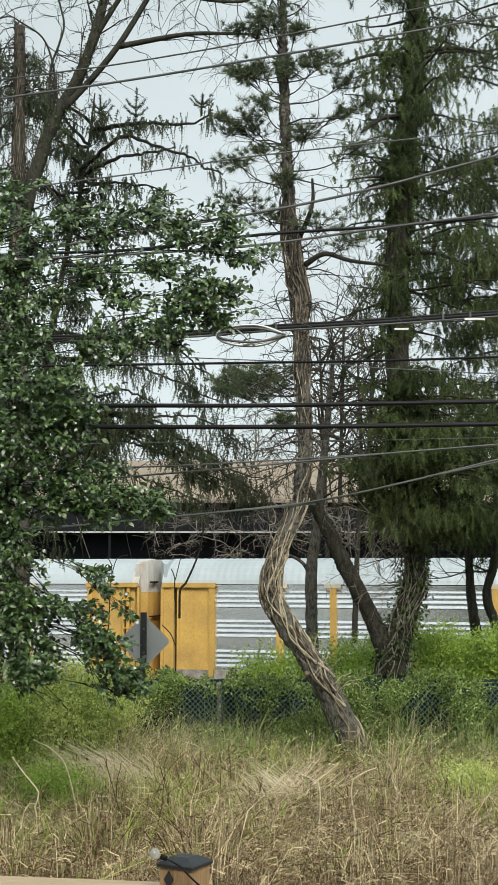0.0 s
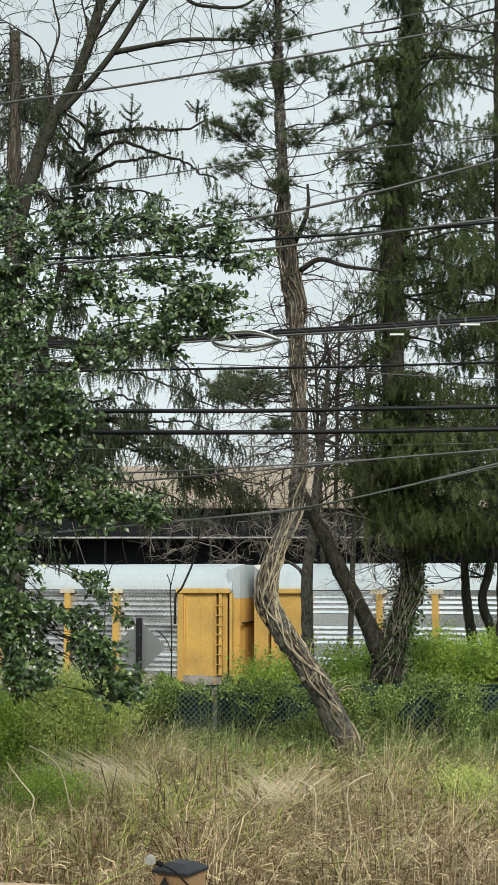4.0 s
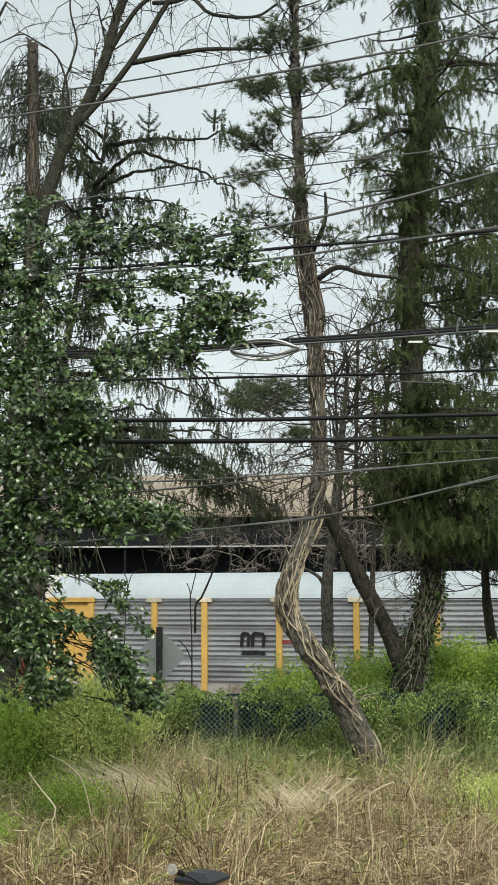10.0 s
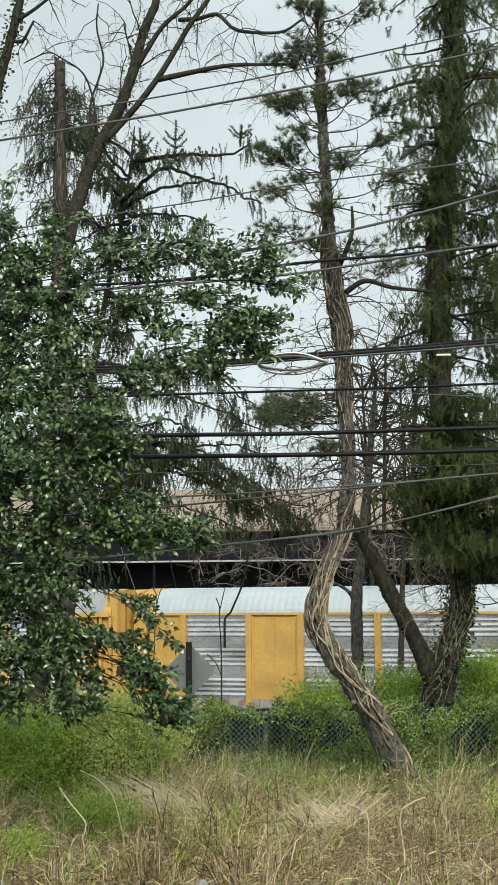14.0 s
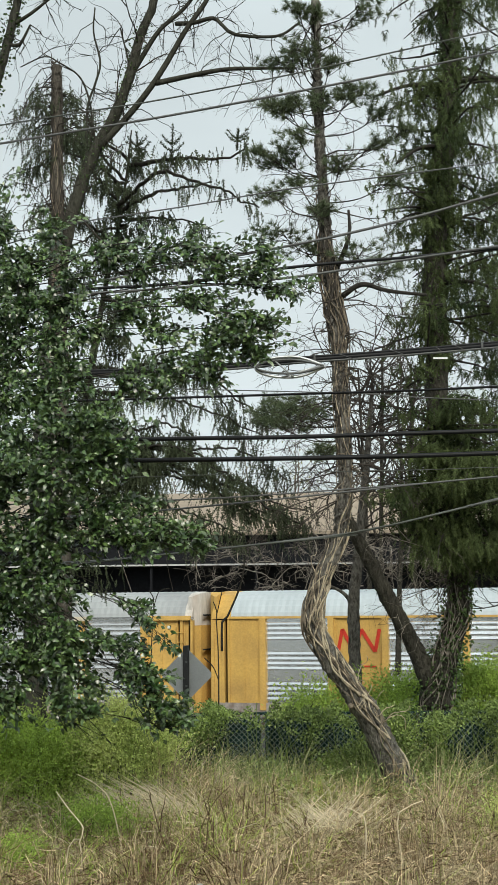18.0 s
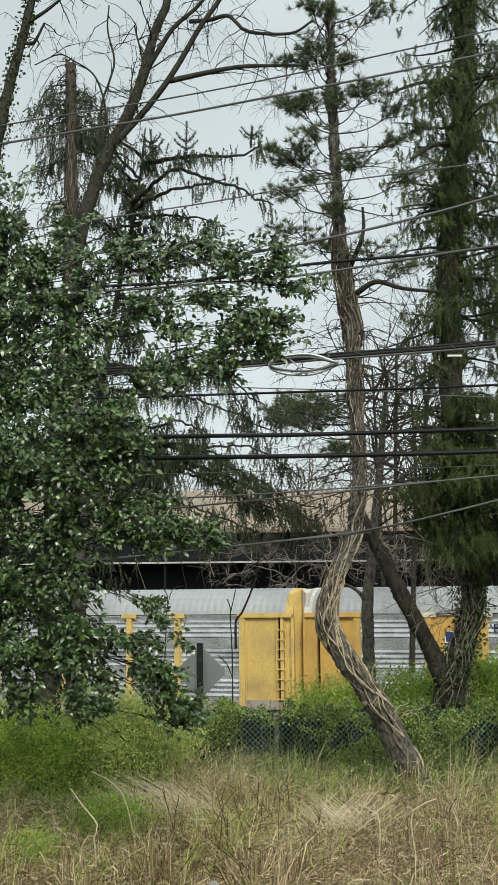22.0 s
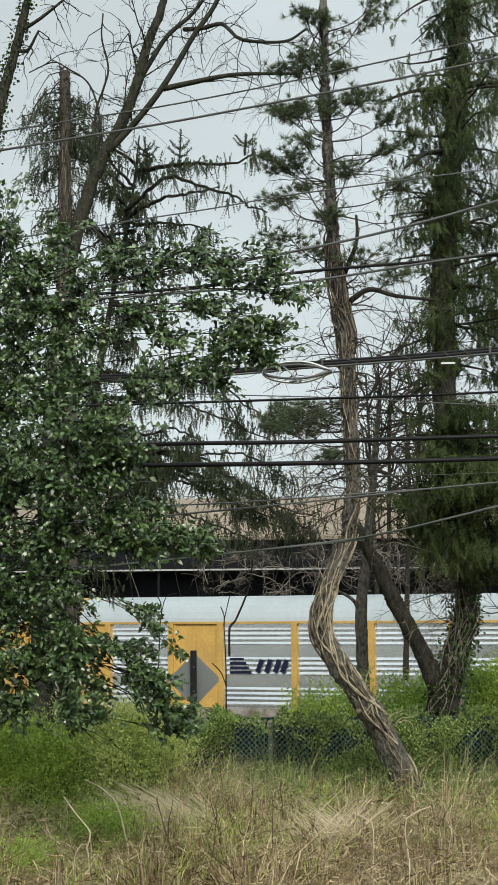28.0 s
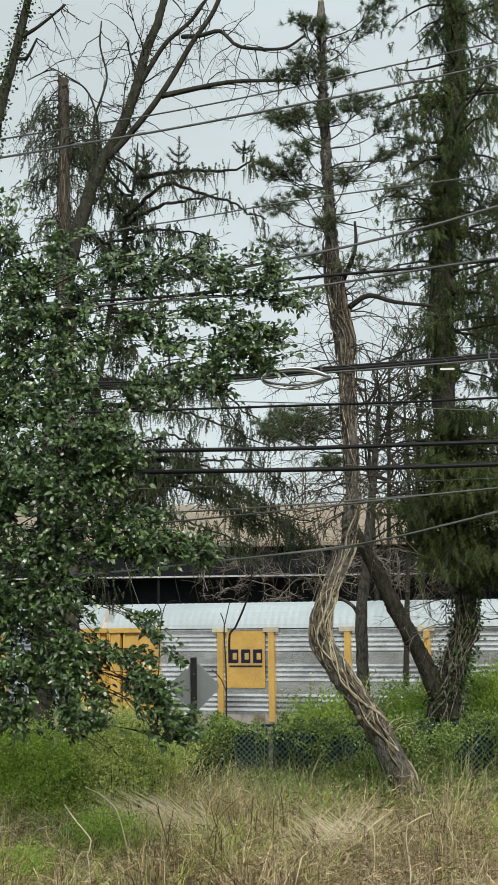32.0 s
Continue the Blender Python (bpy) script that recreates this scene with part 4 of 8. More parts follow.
# ---- passing car on the road ----
def sedan():
    paint = mat("pale_grey_green_car_paint", (0.55, 0.62, 0.6), 0.25, 0.2, 0.03, 1, 20)
    glass = mat("tinted_car_glass", (0.16, 0.22, 0.22), 0.08, 0, 0.05, 1, 20, spec=0.9)
    rubber = mat("tyre_rubber", (0.02, 0.02, 0.02), 0.9)
    car = thing("sedan", "pale grey-green saloon car driving along the road", "car")
    side = [(-2.3, 0.35), (-2.32, 0.62), (-2.2, 0.74), (-1.25, 0.93), (1.45, 0.97), (2.2, 0.93), (2.3, 0.75), (2.28, 0.35)]
    v, f = [], []
    for y, k in ((-0.86, 0.97), (-0.9, 1.0), (0.9, 1.0), (0.86, 0.97)):
        v += [(x, y, 0.2 + (z - 0.2) * k) for x, z in side]
    n = len(side)
    for r in range(3):
        f += [(r * n + i, r * n + (i + 1) % n, (r + 1) * n + (i + 1) % n, (r + 1) * n + i) for i in range(n)]
    f += [tuple(range(n - 1, -1, -1)), tuple(range(3 * n, 4 * n))]
    mesh_ob("body", v, f, paint, car)
    top = [(-1.3, 0.94, 0.84), (-0.45, 1.4, 0.62), (0.45, 1.45, 0.6), (1.1, 1.36, 0.62), (1.75, 0.98, 0.84)]
    v = [(x, -w, z) for x, z, w in top] + [(x, w, z) for x, z, w in top]
    f = [(0, 5, 6, 1), (3, 8, 9, 4), (0, 1, 2, 3, 4), (9, 8, 7, 6, 5), (0, 4, 9, 5)]
    mesh_ob("cabin_glass", v, f, glass, car)
    roofv = [(x, s * w * 1.01, z + 0.012 + h) for h in (0, 0.02) for x, z, w in top[1:4] for s in (-1, 1)]
    mesh_ob("roof", roofv, [(6, 7, 9, 8), (8, 9, 11, 10), (0, 2, 3, 1), (2, 4, 5, 3), (0, 6, 8, 2), (2, 8, 10, 4), (1, 3, 9, 7), (3, 5, 11, 9), (0, 1, 7, 6), (4, 10, 11, 5)], paint, car)
    for s in (-1, 1):
        for a, b, ra in ((0, 1, 0.035), (1, 3, 0.025), (3, 4, 0.035)):
            p, q = top[a], top[b]
            tubes("window_pillar", [(np.array([(p[0], s * p[2] * 1.01, p[1]), (q[0], s * q[2] * 1.01, q[1])]), ra)], paint, car)
        tubes("window_pillar", [(np.array([(0.3, s * 0.85, 0.95), (0.35, s * 0.63, 1.43)]), 0.03)], paint, car)
        for x in (-1.4, 1.35):
            vv, ff, _, _ = wheel_mesh()
            w = mesh_ob("wheel", [(p[0] * 0.7, p[1] * 1.5, p[2] * 0.7) for p in vv], ff, rubber, car)
            w.location = (x, s * 0.82, 0.32)
        for x, nm, m in ((-2.29, "headlight", M_WHITEDECAL), (2.27, "tail_light", M_REDDECAL)):
            boxes(nm, [((x - 0.03, s * 0.62 - 0.16, 0.62), (x + 0.03, s * 0.62 + 0.16, 0.74))], m, car)
    return car


SEDAN = sedan()


def motions():
    home = ACROSS * TRACK_Q - ALONG * 14.06
    for c, t0 in zip(CARS, CORNERS):
        rows = []
        for t in range(0, 33, 4):
            p = home + ALONG * (V_TRAIN * (t0 - t) + HALF)
            rows.append((t, pose(p[0], p[1], 0, 0, 0, -17)))
        walk(c, rows)
    rows = []
    for t in range(0, 33, 4):
        p = ACROSS * 40.2 + ALONG * (-13.0 - 14.2 * (t - 9.0))
        rows.append((t, pose(p[0], p[1], 0.955, 0, 0, -17)))
    walk(SEDAN, rows)


# ---- buildings and woods beyond the railway ----
def warehouse():
    ob = thing("warehouse", "long tan-roofed warehouse beyond the railway, dark wall coloured near-black for eave shade", "warehouse")
    y0, y1, x0, x1 = 76.0, 104.0, -70.0, 45.0
    eave, ridge = 9.6, 14.1
    # shade below the eaves is painted into walls, canopy and posts
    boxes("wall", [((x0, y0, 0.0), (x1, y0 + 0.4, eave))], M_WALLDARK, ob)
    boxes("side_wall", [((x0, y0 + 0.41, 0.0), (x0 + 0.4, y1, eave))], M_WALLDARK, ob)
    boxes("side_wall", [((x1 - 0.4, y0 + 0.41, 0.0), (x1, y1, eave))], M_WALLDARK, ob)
    n = 90
    xs = np.linspace(x0 - 0.6, x1 + 0.6, n)
    v, f = [], []
    for i, x in enumerate(xs):
        h = 0.06 if i % 2 else 0.0
        v += [(x, y0 - 0.7, eave - 0.15 + h), (x, y1, ridge + h), (x, y1 + 28, eave + h), (x, y0 - 0.7, eave - 0.3), (x, y1 + 28, eave - 0.2)]
    for i in range(n - 1):
        a, b = i * 5, i * 5 + 5
        f += [(a, b, b + 1, a + 1), (a + 1, b + 1, b + 2, a + 2), (a + 3, b + 3, b, a), (a + 4, b + 4, b + 3, a + 3), (a + 2, b + 2, b + 4, a + 4)]
    mesh_ob("roof", v, f, M_TAN, ob)
    boxes("canopy_edge", [((x0, y0 - 2.2, 7.5), (x1, y0 - 2.1, 7.59))], M_GUTTER, ob)
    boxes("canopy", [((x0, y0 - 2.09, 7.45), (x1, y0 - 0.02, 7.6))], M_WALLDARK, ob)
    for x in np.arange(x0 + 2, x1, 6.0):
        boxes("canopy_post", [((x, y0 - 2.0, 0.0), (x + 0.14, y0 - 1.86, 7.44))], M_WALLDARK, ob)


warehouse()


def far_woods():
    """Bare spring trees on the skyline, too far to tell apart."""
    ob = thing("far_woods", "hazy bare spring trees with first buds on the skyline", "woods", kind="stuff")
    lines, tips = [], []
    for x in np.arange(-75, 75, 3.2):
        base = np.array([x + rng.normal(0, 1.0), 142 + rng.normal(0, 6), 0.2])
        twiggy(base, (0, 0, 1), rng.uniform(11, 18), 0.2, 2, lines, 0.12, 0.0, (6, 9), tips)
    tubes("bare_branches", lines, M_FARWOOD, ob, sides=3)
    c = np.array([p for p, _ in tips])
    c = np.repeat(c, 5, 0) + rng.normal(0, 0.8, (len(c) * 5, 3))
    tri_ob("buds", leaves(c, rng.normal(0, 1, (len(c), 3)), 0.3, 0.2), 6, M_FARGREEN, ob, faces_of=LEAF_FACES)


far_woods()


# ---- trees ----
def rooted(rows):
    """Trunk rows (point, diameter), from the ground up, as points and radii."""
    return spline([(*p, d / 2) for p, d in rows], 0.1)


def trunk(name, rows, material, parent, sides=12, rough=0.06, label="", bark=0.0):
    s = rooted(rows)
    if bark:
        # plates and furrows of old bark
        d = spline([(*p, q / 2) for p, q in rows], 0.035)
        v, f = tube_data(d[:, :3], d[:, 3], 34, 0.0)
        axis = np.repeat(d[:, :3], 34, 0)
        out = unit(v - axis)
        k = np.array([noise.noise(Vector((p[0] * 13, p[1] * 13, p[2] * 3.6))) * 0.6 + abs(noise.noise(Vector((p[0] * 30, p[1] * 30, p[2] * 8 + 5)))) * 0.9 + noise.noise(Vector((p[0] * 5, p[1] * 5, p[2] * 2 + 9))) * 0.8 for p in v])
        v = v + out * (k * bark)[:, None]
        return mesh_ob(name, v, f, material, parent, label, True), s
    v, f = tube_data(s[:, :3], s[:, 3], sides, rough)
    return mesh_ob(name, v, f, material, parent, label, True), s


def bark_flakes(s, lo, hi, count, material, parent, size=0.09):
    """Loose plates of bark that stand off a trunk."""
    i = rng.integers(int(len(s) * lo), int(len(s) * hi), count)
    ang = rng.uniform(math.pi * 0.95, math.pi * 2.05, count)
    d = np.stack([np.cos(ang), np.sin(ang), np.zeros(count)], 1)
    c = s[i, :3] + d * (s[i, 3] * 1.0 + 0.012)[:, None]
    up = unit(s[np.minimum(i + 2, len(s) - 1), :3] - s[np.maximum(i - 2, 0), :3])
    w = up * rng.choice((-1, 1), count)[:, None] + d * 0.16 + rng.normal(0, 0.18, (count, 3))
    side = unit(np.cross(w, d))
    w = unit(w)
    c = c + up * rng.uniform(-0.06, 0.06, (count, 1))
    ln, wd = (size * rng.uniform(0.5, 1.5, count))[:, None], (size * 0.42 * rng.uniform(0.5, 1.3, count))[:, None]
    m1, m2 = c + w * ln * 0.3, c + w * ln * 0.75
    v = np.stack([c - d * 0.02, m1 + side * wd * 0.5, m1 - side * wd * 0.5, m2 + side * wd * 0.4 + d * 0.012, m2 - side * wd * 0.4 + d * 0.012, c + w * ln], axis=1)
    tagged(tri_ob("loose_bark", v, 6, material, parent, "", LEAF_FACES), "rough loose bark plates", kind="stuff")


def vines_on(s, count, lo, hi, material, parent, thick=0.014, loose=1.05, arc=(3.4, 6.3), wind=1.5):
    """Woody vines that snake up a trunk, cross each other and stand off it in places."""
    n = len(s)
    for _ in range(count):
        a = int(n * rng.uniform(lo, lo + (hi - lo) * 0.4))
        b = int(n * rng.uniform(lo + (hi - lo) * 0.6, hi))
        ang, turn = rng.uniform(*arc), rng.normal(0, wind) * 0.35
        f1, f2, p1, p2 = rng.uniform(2.0, 4.5), rng.uniform(5.0, 10.0), rng.uniform(0, 6), rng.uniform(0, 6)
        off = rng.uniform(0.0, 2.2) * thick
        path = []
        for i in range(a, b):
            h = (i - a) * 0.1
            w = ang + turn * h + 0.5 * math.sin(f1 * h + p1) + 0.26 * math.sin(f2 * h + p2)
            r = s[i, 3] * (loose + rng.uniform(-0.03, 0.05)) + off + thick * (1 + math.sin(f2 * h + p1)) * 0.6
            path.append(s[i, :3] + np.array([math.cos(w), math.sin(w), 0]) * r)
        if len(path) > 4:
            path = spline(path, 0.045)
            k = np.linspace(0, 1, len(path))
            tubes("vine", [(path, thick * rng.uniform(0.55, 1.3) * (1 - 0.45 * k) * (1 + 0.15 * np.sin(k * 40 + p2)))], material, parent)


def ivy_on(s, count, lo, hi, parent, size=0.06, name="ivy", spread=1.15):
    i = rng.integers(int(len(s) * lo), max(int(len(s) * hi), int(len(s) * lo) + 1), count)
    ang = rng.uniform(0, 2 * math.pi, count)
    d = np.stack([np.cos(ang), np.sin(ang), rng.normal(0, 0.4, count)], 1)
    c = s[i, :3] + d * (s[i, 3] * spread + rng.exponential(0.035, count))[:, None]
    tri_ob(name, leaves(c, d + rng.normal(0, 0.6, (count, 3)), size, size * 0.8, droop=0.2), 6, M_IVY, parent, "small green climbing leaves", LEAF_FACES)


def side_branches(s, lo, hi, count, reach, material, parent, tips, name="branch", rise=0.0, droop=0.05, arc=None, depth=1, base=0.03):
    """Branches that leave a trunk between two shares of its height; each is a part."""
    for k in range(count):
        i = int(len(s) * rng.uniform(lo, hi))
        a = rng.uniform(*(arc or (0, 2 * math.pi)))
        ln = reach(a, i / len(s)) * rng.uniform(0.7, 1.15)
        lines = []
        twiggy(s[i, :3], (math.cos(a), math.sin(a), rise + rng.normal(0, 0.15)), ln, base * rng.uniform(0.7, 1.2), depth, lines, 0.3, droop, (4, 7), tips)
        tubes(name, lines, material, parent, sides=5)


def vine_pine():
    ob = thing("pine_tree", "crooked vine-wrapped pine leaning out of dry grass", "pine tree")
    rows = [((1.58, 18.20, 2.64), 0.4), ((1.31, 18.10, 3.28), 0.34), ((0.97, 18.00, 3.95), 0.31), ((0.58, 18.00, 4.55), 0.28), ((0.31, 18.00, 5.05), 0.24), ((0.38, 18.00, 5.59), 0.21), ((0.68, 18.00, 6.30), 0.18), ((0.77, 18.00, 7.20), 0.18),
            ((0.74, 18.00, 8.15), 0.175), ((0.73, 18.10, 9.14), 0.18), ((0.60, 18.20, 10.14), 0.15), ((0.54, 18.30, 11.34), 0.115), ((0.50, 18.40, 12.73), 0.11), ((0.50, 18.60, 14.55), 0.075)]
    t, s = trunk("trunk", rows, M_BARK, ob, bark=0.05)
    bark_flakes(s, 0.0, 0.95, 2200, M_BARK, t, 0.07)
    vines_on(s, 14, 0.02, 0.3, M_VINE_DULL, t, 0.012, 1.06, (5.0, 6.5), 1.2)
    vines_on(s, 7, 0.02, 0.31, M_VINE, t, 0.013, 1.07, (5.2, 6.4), 1.2)
    vines_on(s, 3, 0.04, 0.28, M_VINE, t, 0.02, 1.06, (4.6, 5.3), 0.8)
    vines_on(s, 14, 0.17, 0.345, M_VINE, t, 0.013, 1.12, (3.3, 6.4), 4.5)
    vines_on(s, 13, 0.17, 0.345, M_VINE_DULL, t, 0.014, 1.05, (3.3, 6.4), 4.0)
    vines_on(s, 6, 0.3, 0.7, M_VINE, t, 0.0095, 1.12, wind=3.0)
    vines_on(s, 11, 0.33, 0.8, M_VINE_DULL, t, 0.01, 1.12, wind=2.5)
    vines_on(s, 12, 0.52, 0.7, M_VINE_DULL, t, 0.012, 1.5, (3.0, 6.6), 2.5)
    vines_on(s, 10, 0.5, 0.72, M_TWIG, t, 0.012, 1.35, (3.0, 6.6), 2.5)
    vines_on(s, 10, 0.35, 0.9, M_TWIG, t, 0.009)
    q = np.array((0.80, 17.85, 3.99))
    tubes("cut_knot", [(np.array([q + [0, 0.1, 0], q + [-0.02, -0.05, 0.01], q + [-0.025, -0.07, 0.01]]), np.array([0.045, 0.034, 0.02]))], M_VINE_DULL, t, "pale cut branch stub", sides=10)
    for k in range(70):
        i = int(len(s) * (rng.uniform(0.04, 0.4) if k < 22 else rng.uniform(0.36, 0.75)))
        q = s[i, :3] + np.array([rng.choice((-1, 1, 1)) * s[i, 3] * 0.9, -s[i, 3] * 0.7, 0])
        path = bough(q, (rng.normal(0.2, 0.5), -0.25, rng.normal(0.4, 0.7)), rng.uniform(0.2, 0.6), 0.75, 0.03, 9)
        tubes("loose_vine", [(path, 0.0075 * np.linspace(1, 0.5, len(path)))], M_VINE if i < len(s) * 0.33 else M_VINE_DULL, t)
    for p, q, d in (((0.79, 18.10, 9.71), [(1.07, 18.00, 9.85), (1.43, 18.00, 9.75), (1.98, 18.00, 9.68)], 0.09), ((0.72, 18.20, 10.14), [(0.86, 18.00, 10.42), (0.91, 18.00, 10.66), (0.90, 18.00, 10.94)], 0.085)):
        path = spline([p] + q, 0.08)
        tubes("dead_limb", [(path, d / 2 * np.linspace(1, 0.45, len(path)))], M_LIMB, ob)
    tufts = []
    # whorls of the crown
    crown = [((0.01, 18.0, 13.16), 0.26), ((0.17, 18.0, 12.59), 0.36), ((-0.15, 18.2, 12.60), 0.24), ((0.58, 18.2, 12.67), 0.24), ((-0.01, 18.0, 11.81), 0.32), ((-0.28, 18.1, 11.84), 0.2), ((-0.22, 18.0, 11.21), 0.24), ((-0.10, 18.0, 10.65), 0.32),
             ((0.97, 18.1, 12.7), 0.24), ((0.68, 18.0, 13.15), 0.17), ((1.18, 18.2, 12.83), 0.24), ((1.07, 18.1, 13.93), 0.3), ((0.44, 18.0, 13.9), 0.15), ((0.2, 18.0, 14.0), 0.2), ((1.50, 18.3, 12.52), 0.28), ((1.83, 18.3, 12.21), 0.24), ((1.33, 18.2, 12.0), 0.25),
             ((1.65, 18.3, 11.52), 0.2), ((0.19, 18.0, 11.37), 0.2), ((0.52, 18.0, 10.98), 0.2), ((0.82, 18.0, 11.62), 0.16)]
    # lower whorls
    crown += [((-0.37, 18.40, 8.15), 0.26), ((-0.13, 18.50, 8.26), 0.26), ((-0.01, 18.20, 8.09), 0.3), ((0.22, 18.30, 8.24), 0.28), ((-0.23, 18.20, 7.94), 0.24), ((0.09, 18.30, 7.92), 0.28),
              ((0.35, 18.30, 8.08), 0.22), ((0.46, 18.00, 7.48), 0.22), ((1.11, 18.00, 10.38), 0.3), ((0.24, 18.30, 10.50), 0.25), ((1.45, 18.20, 10.14), 0.3)]
    for _ in range(6):
        k = s[int(len(s) * rng.uniform(0.7, 0.99)), :3]
        a = rng.uniform(0, 2 * math.pi)
        crown.append((k + np.array([math.cos(a) * 0.75 + 0.08, math.sin(a) * 0.6, rng.normal(0, 0.1)]) * rng.uniform(0.6, 1.3), rng.uniform(0.18, 0.3)))
    for c, r in crown:
        c = np.array(c)
        i = int(np.argmin(np.linalg.norm(s[:, :3] - (c + [0, 0, -0.35]), axis=1)))
        mid = (s[i, :3] + c) / 2 + np.array([0, 0, -0.12])
        path = spline([s[i, :3], mid, c], 0.08)
        lines = [(path, 0.0115 * np.linspace(1, 0.4, len(path)))]
        for _ in range(18):
            k = rng.integers(len(path) * 3 // 5, len(path))
            e = c + rng.normal(0, r * 0.55, 3) * np.array([1.35, 1.0, 0.36])
            tw = spline([path[k], (path[k] + e) / 2 + rng.normal(0, 0.04, 3), e], 0.06)
            lines.append((tw, 0.0045 * np.linspace(1, 0.5, len(tw))))
            for q in tw[len(tw) // 2::2]:
                tufts.append((q, unit(e - path[k]) + np.array([0, 0, 0.25])))
        tubes("branch", lines, M_LIMB, ob)
    tri_ob("needle_foliage", needles([p for p, _ in tufts], [w for _, w in tufts], 0.115, 0.75, 42, 0.007), 3, M_NEEDLE, ob, "tufts of long green pine needles")
    dead = []
    side_branches(s, 0.36, 0.97, 30, lambda a, h: 0.75, M_TWIG, ob, dead, "dead_branch", 0.1, 0.06, None, 2, 0.013)
    side_branches(s, 0.4, 0.8, 15, lambda a, h: 1.0, M_TWIG, ob, dead, "dead_branch", 0.1, 0.08, (-1.2, 0.9), 2, 0.013)
    side_branches(s, 0.36, 0.56, 14, lambda a, h: 1.0, M_TWIG, ob, dead, "dead_branch", 0.0, 0.1, (2.2, 4.2), 2, 0.012)


vine_pine()


def hanging(tips, count, length, spread):
    """Starts and ways of drooping sprays round branch points."""
    c = np.repeat(np.array(tips), count, 0)
    c = c + rng.normal(0, spread, c.shape)
    return c


def fronds(points, length, half, lean=0.3, pairs=5, width=0.02):
    """Hanging flat sprays: side shoots in pairs along a drooping axis (three corners a shoot)."""
    p = np.asarray(points, float)
    n = len(p)
    way = unit(np.stack([rng.normal(0, lean, n), rng.normal(0, lean, n), -np.ones(n)], 1))
    side = unit(np.cross(way, rng.normal(0, 1, (n, 3))))
    ln = length * rng.uniform(0.5, 1.3, n)
    k = np.linspace(0.06, 0.92, pairs)
    c = p[:, None, :] + way[:, None, :] * (ln[:, None] * k[None, :])[:, :, None]
    out = [np.stack([p - side * width * 0.3, p + side * width * 0.3, p + way * ln[:, None]], 1)]
    for sgn in (-1, 1):
        d = unit(way[:, None, :] * 0.8 + sgn * side[:, None, :] * 0.8 + rng.normal(0, 0.25, c.shape))
        reach = (half * (1.2 - 0.8 * k)[None, :] * rng.uniform(0.6, 1.3, (n, pairs)))[:, :, None]
        w = way[:, None, :] * width / 2
        out.append(np.stack([c - w, c + w, c + d * reach], 2).reshape(-1, 3, 3))
    return np.vstack(out)


def clumped(points, scale, level, seed):
    """Which of the points lie in the clumps of a lumpy crown."""
    return np.array([noise.noise(Vector((q[0] * scale, q[1] * scale, q[2] * scale * 1.5 + seed))) for q in points]) > level


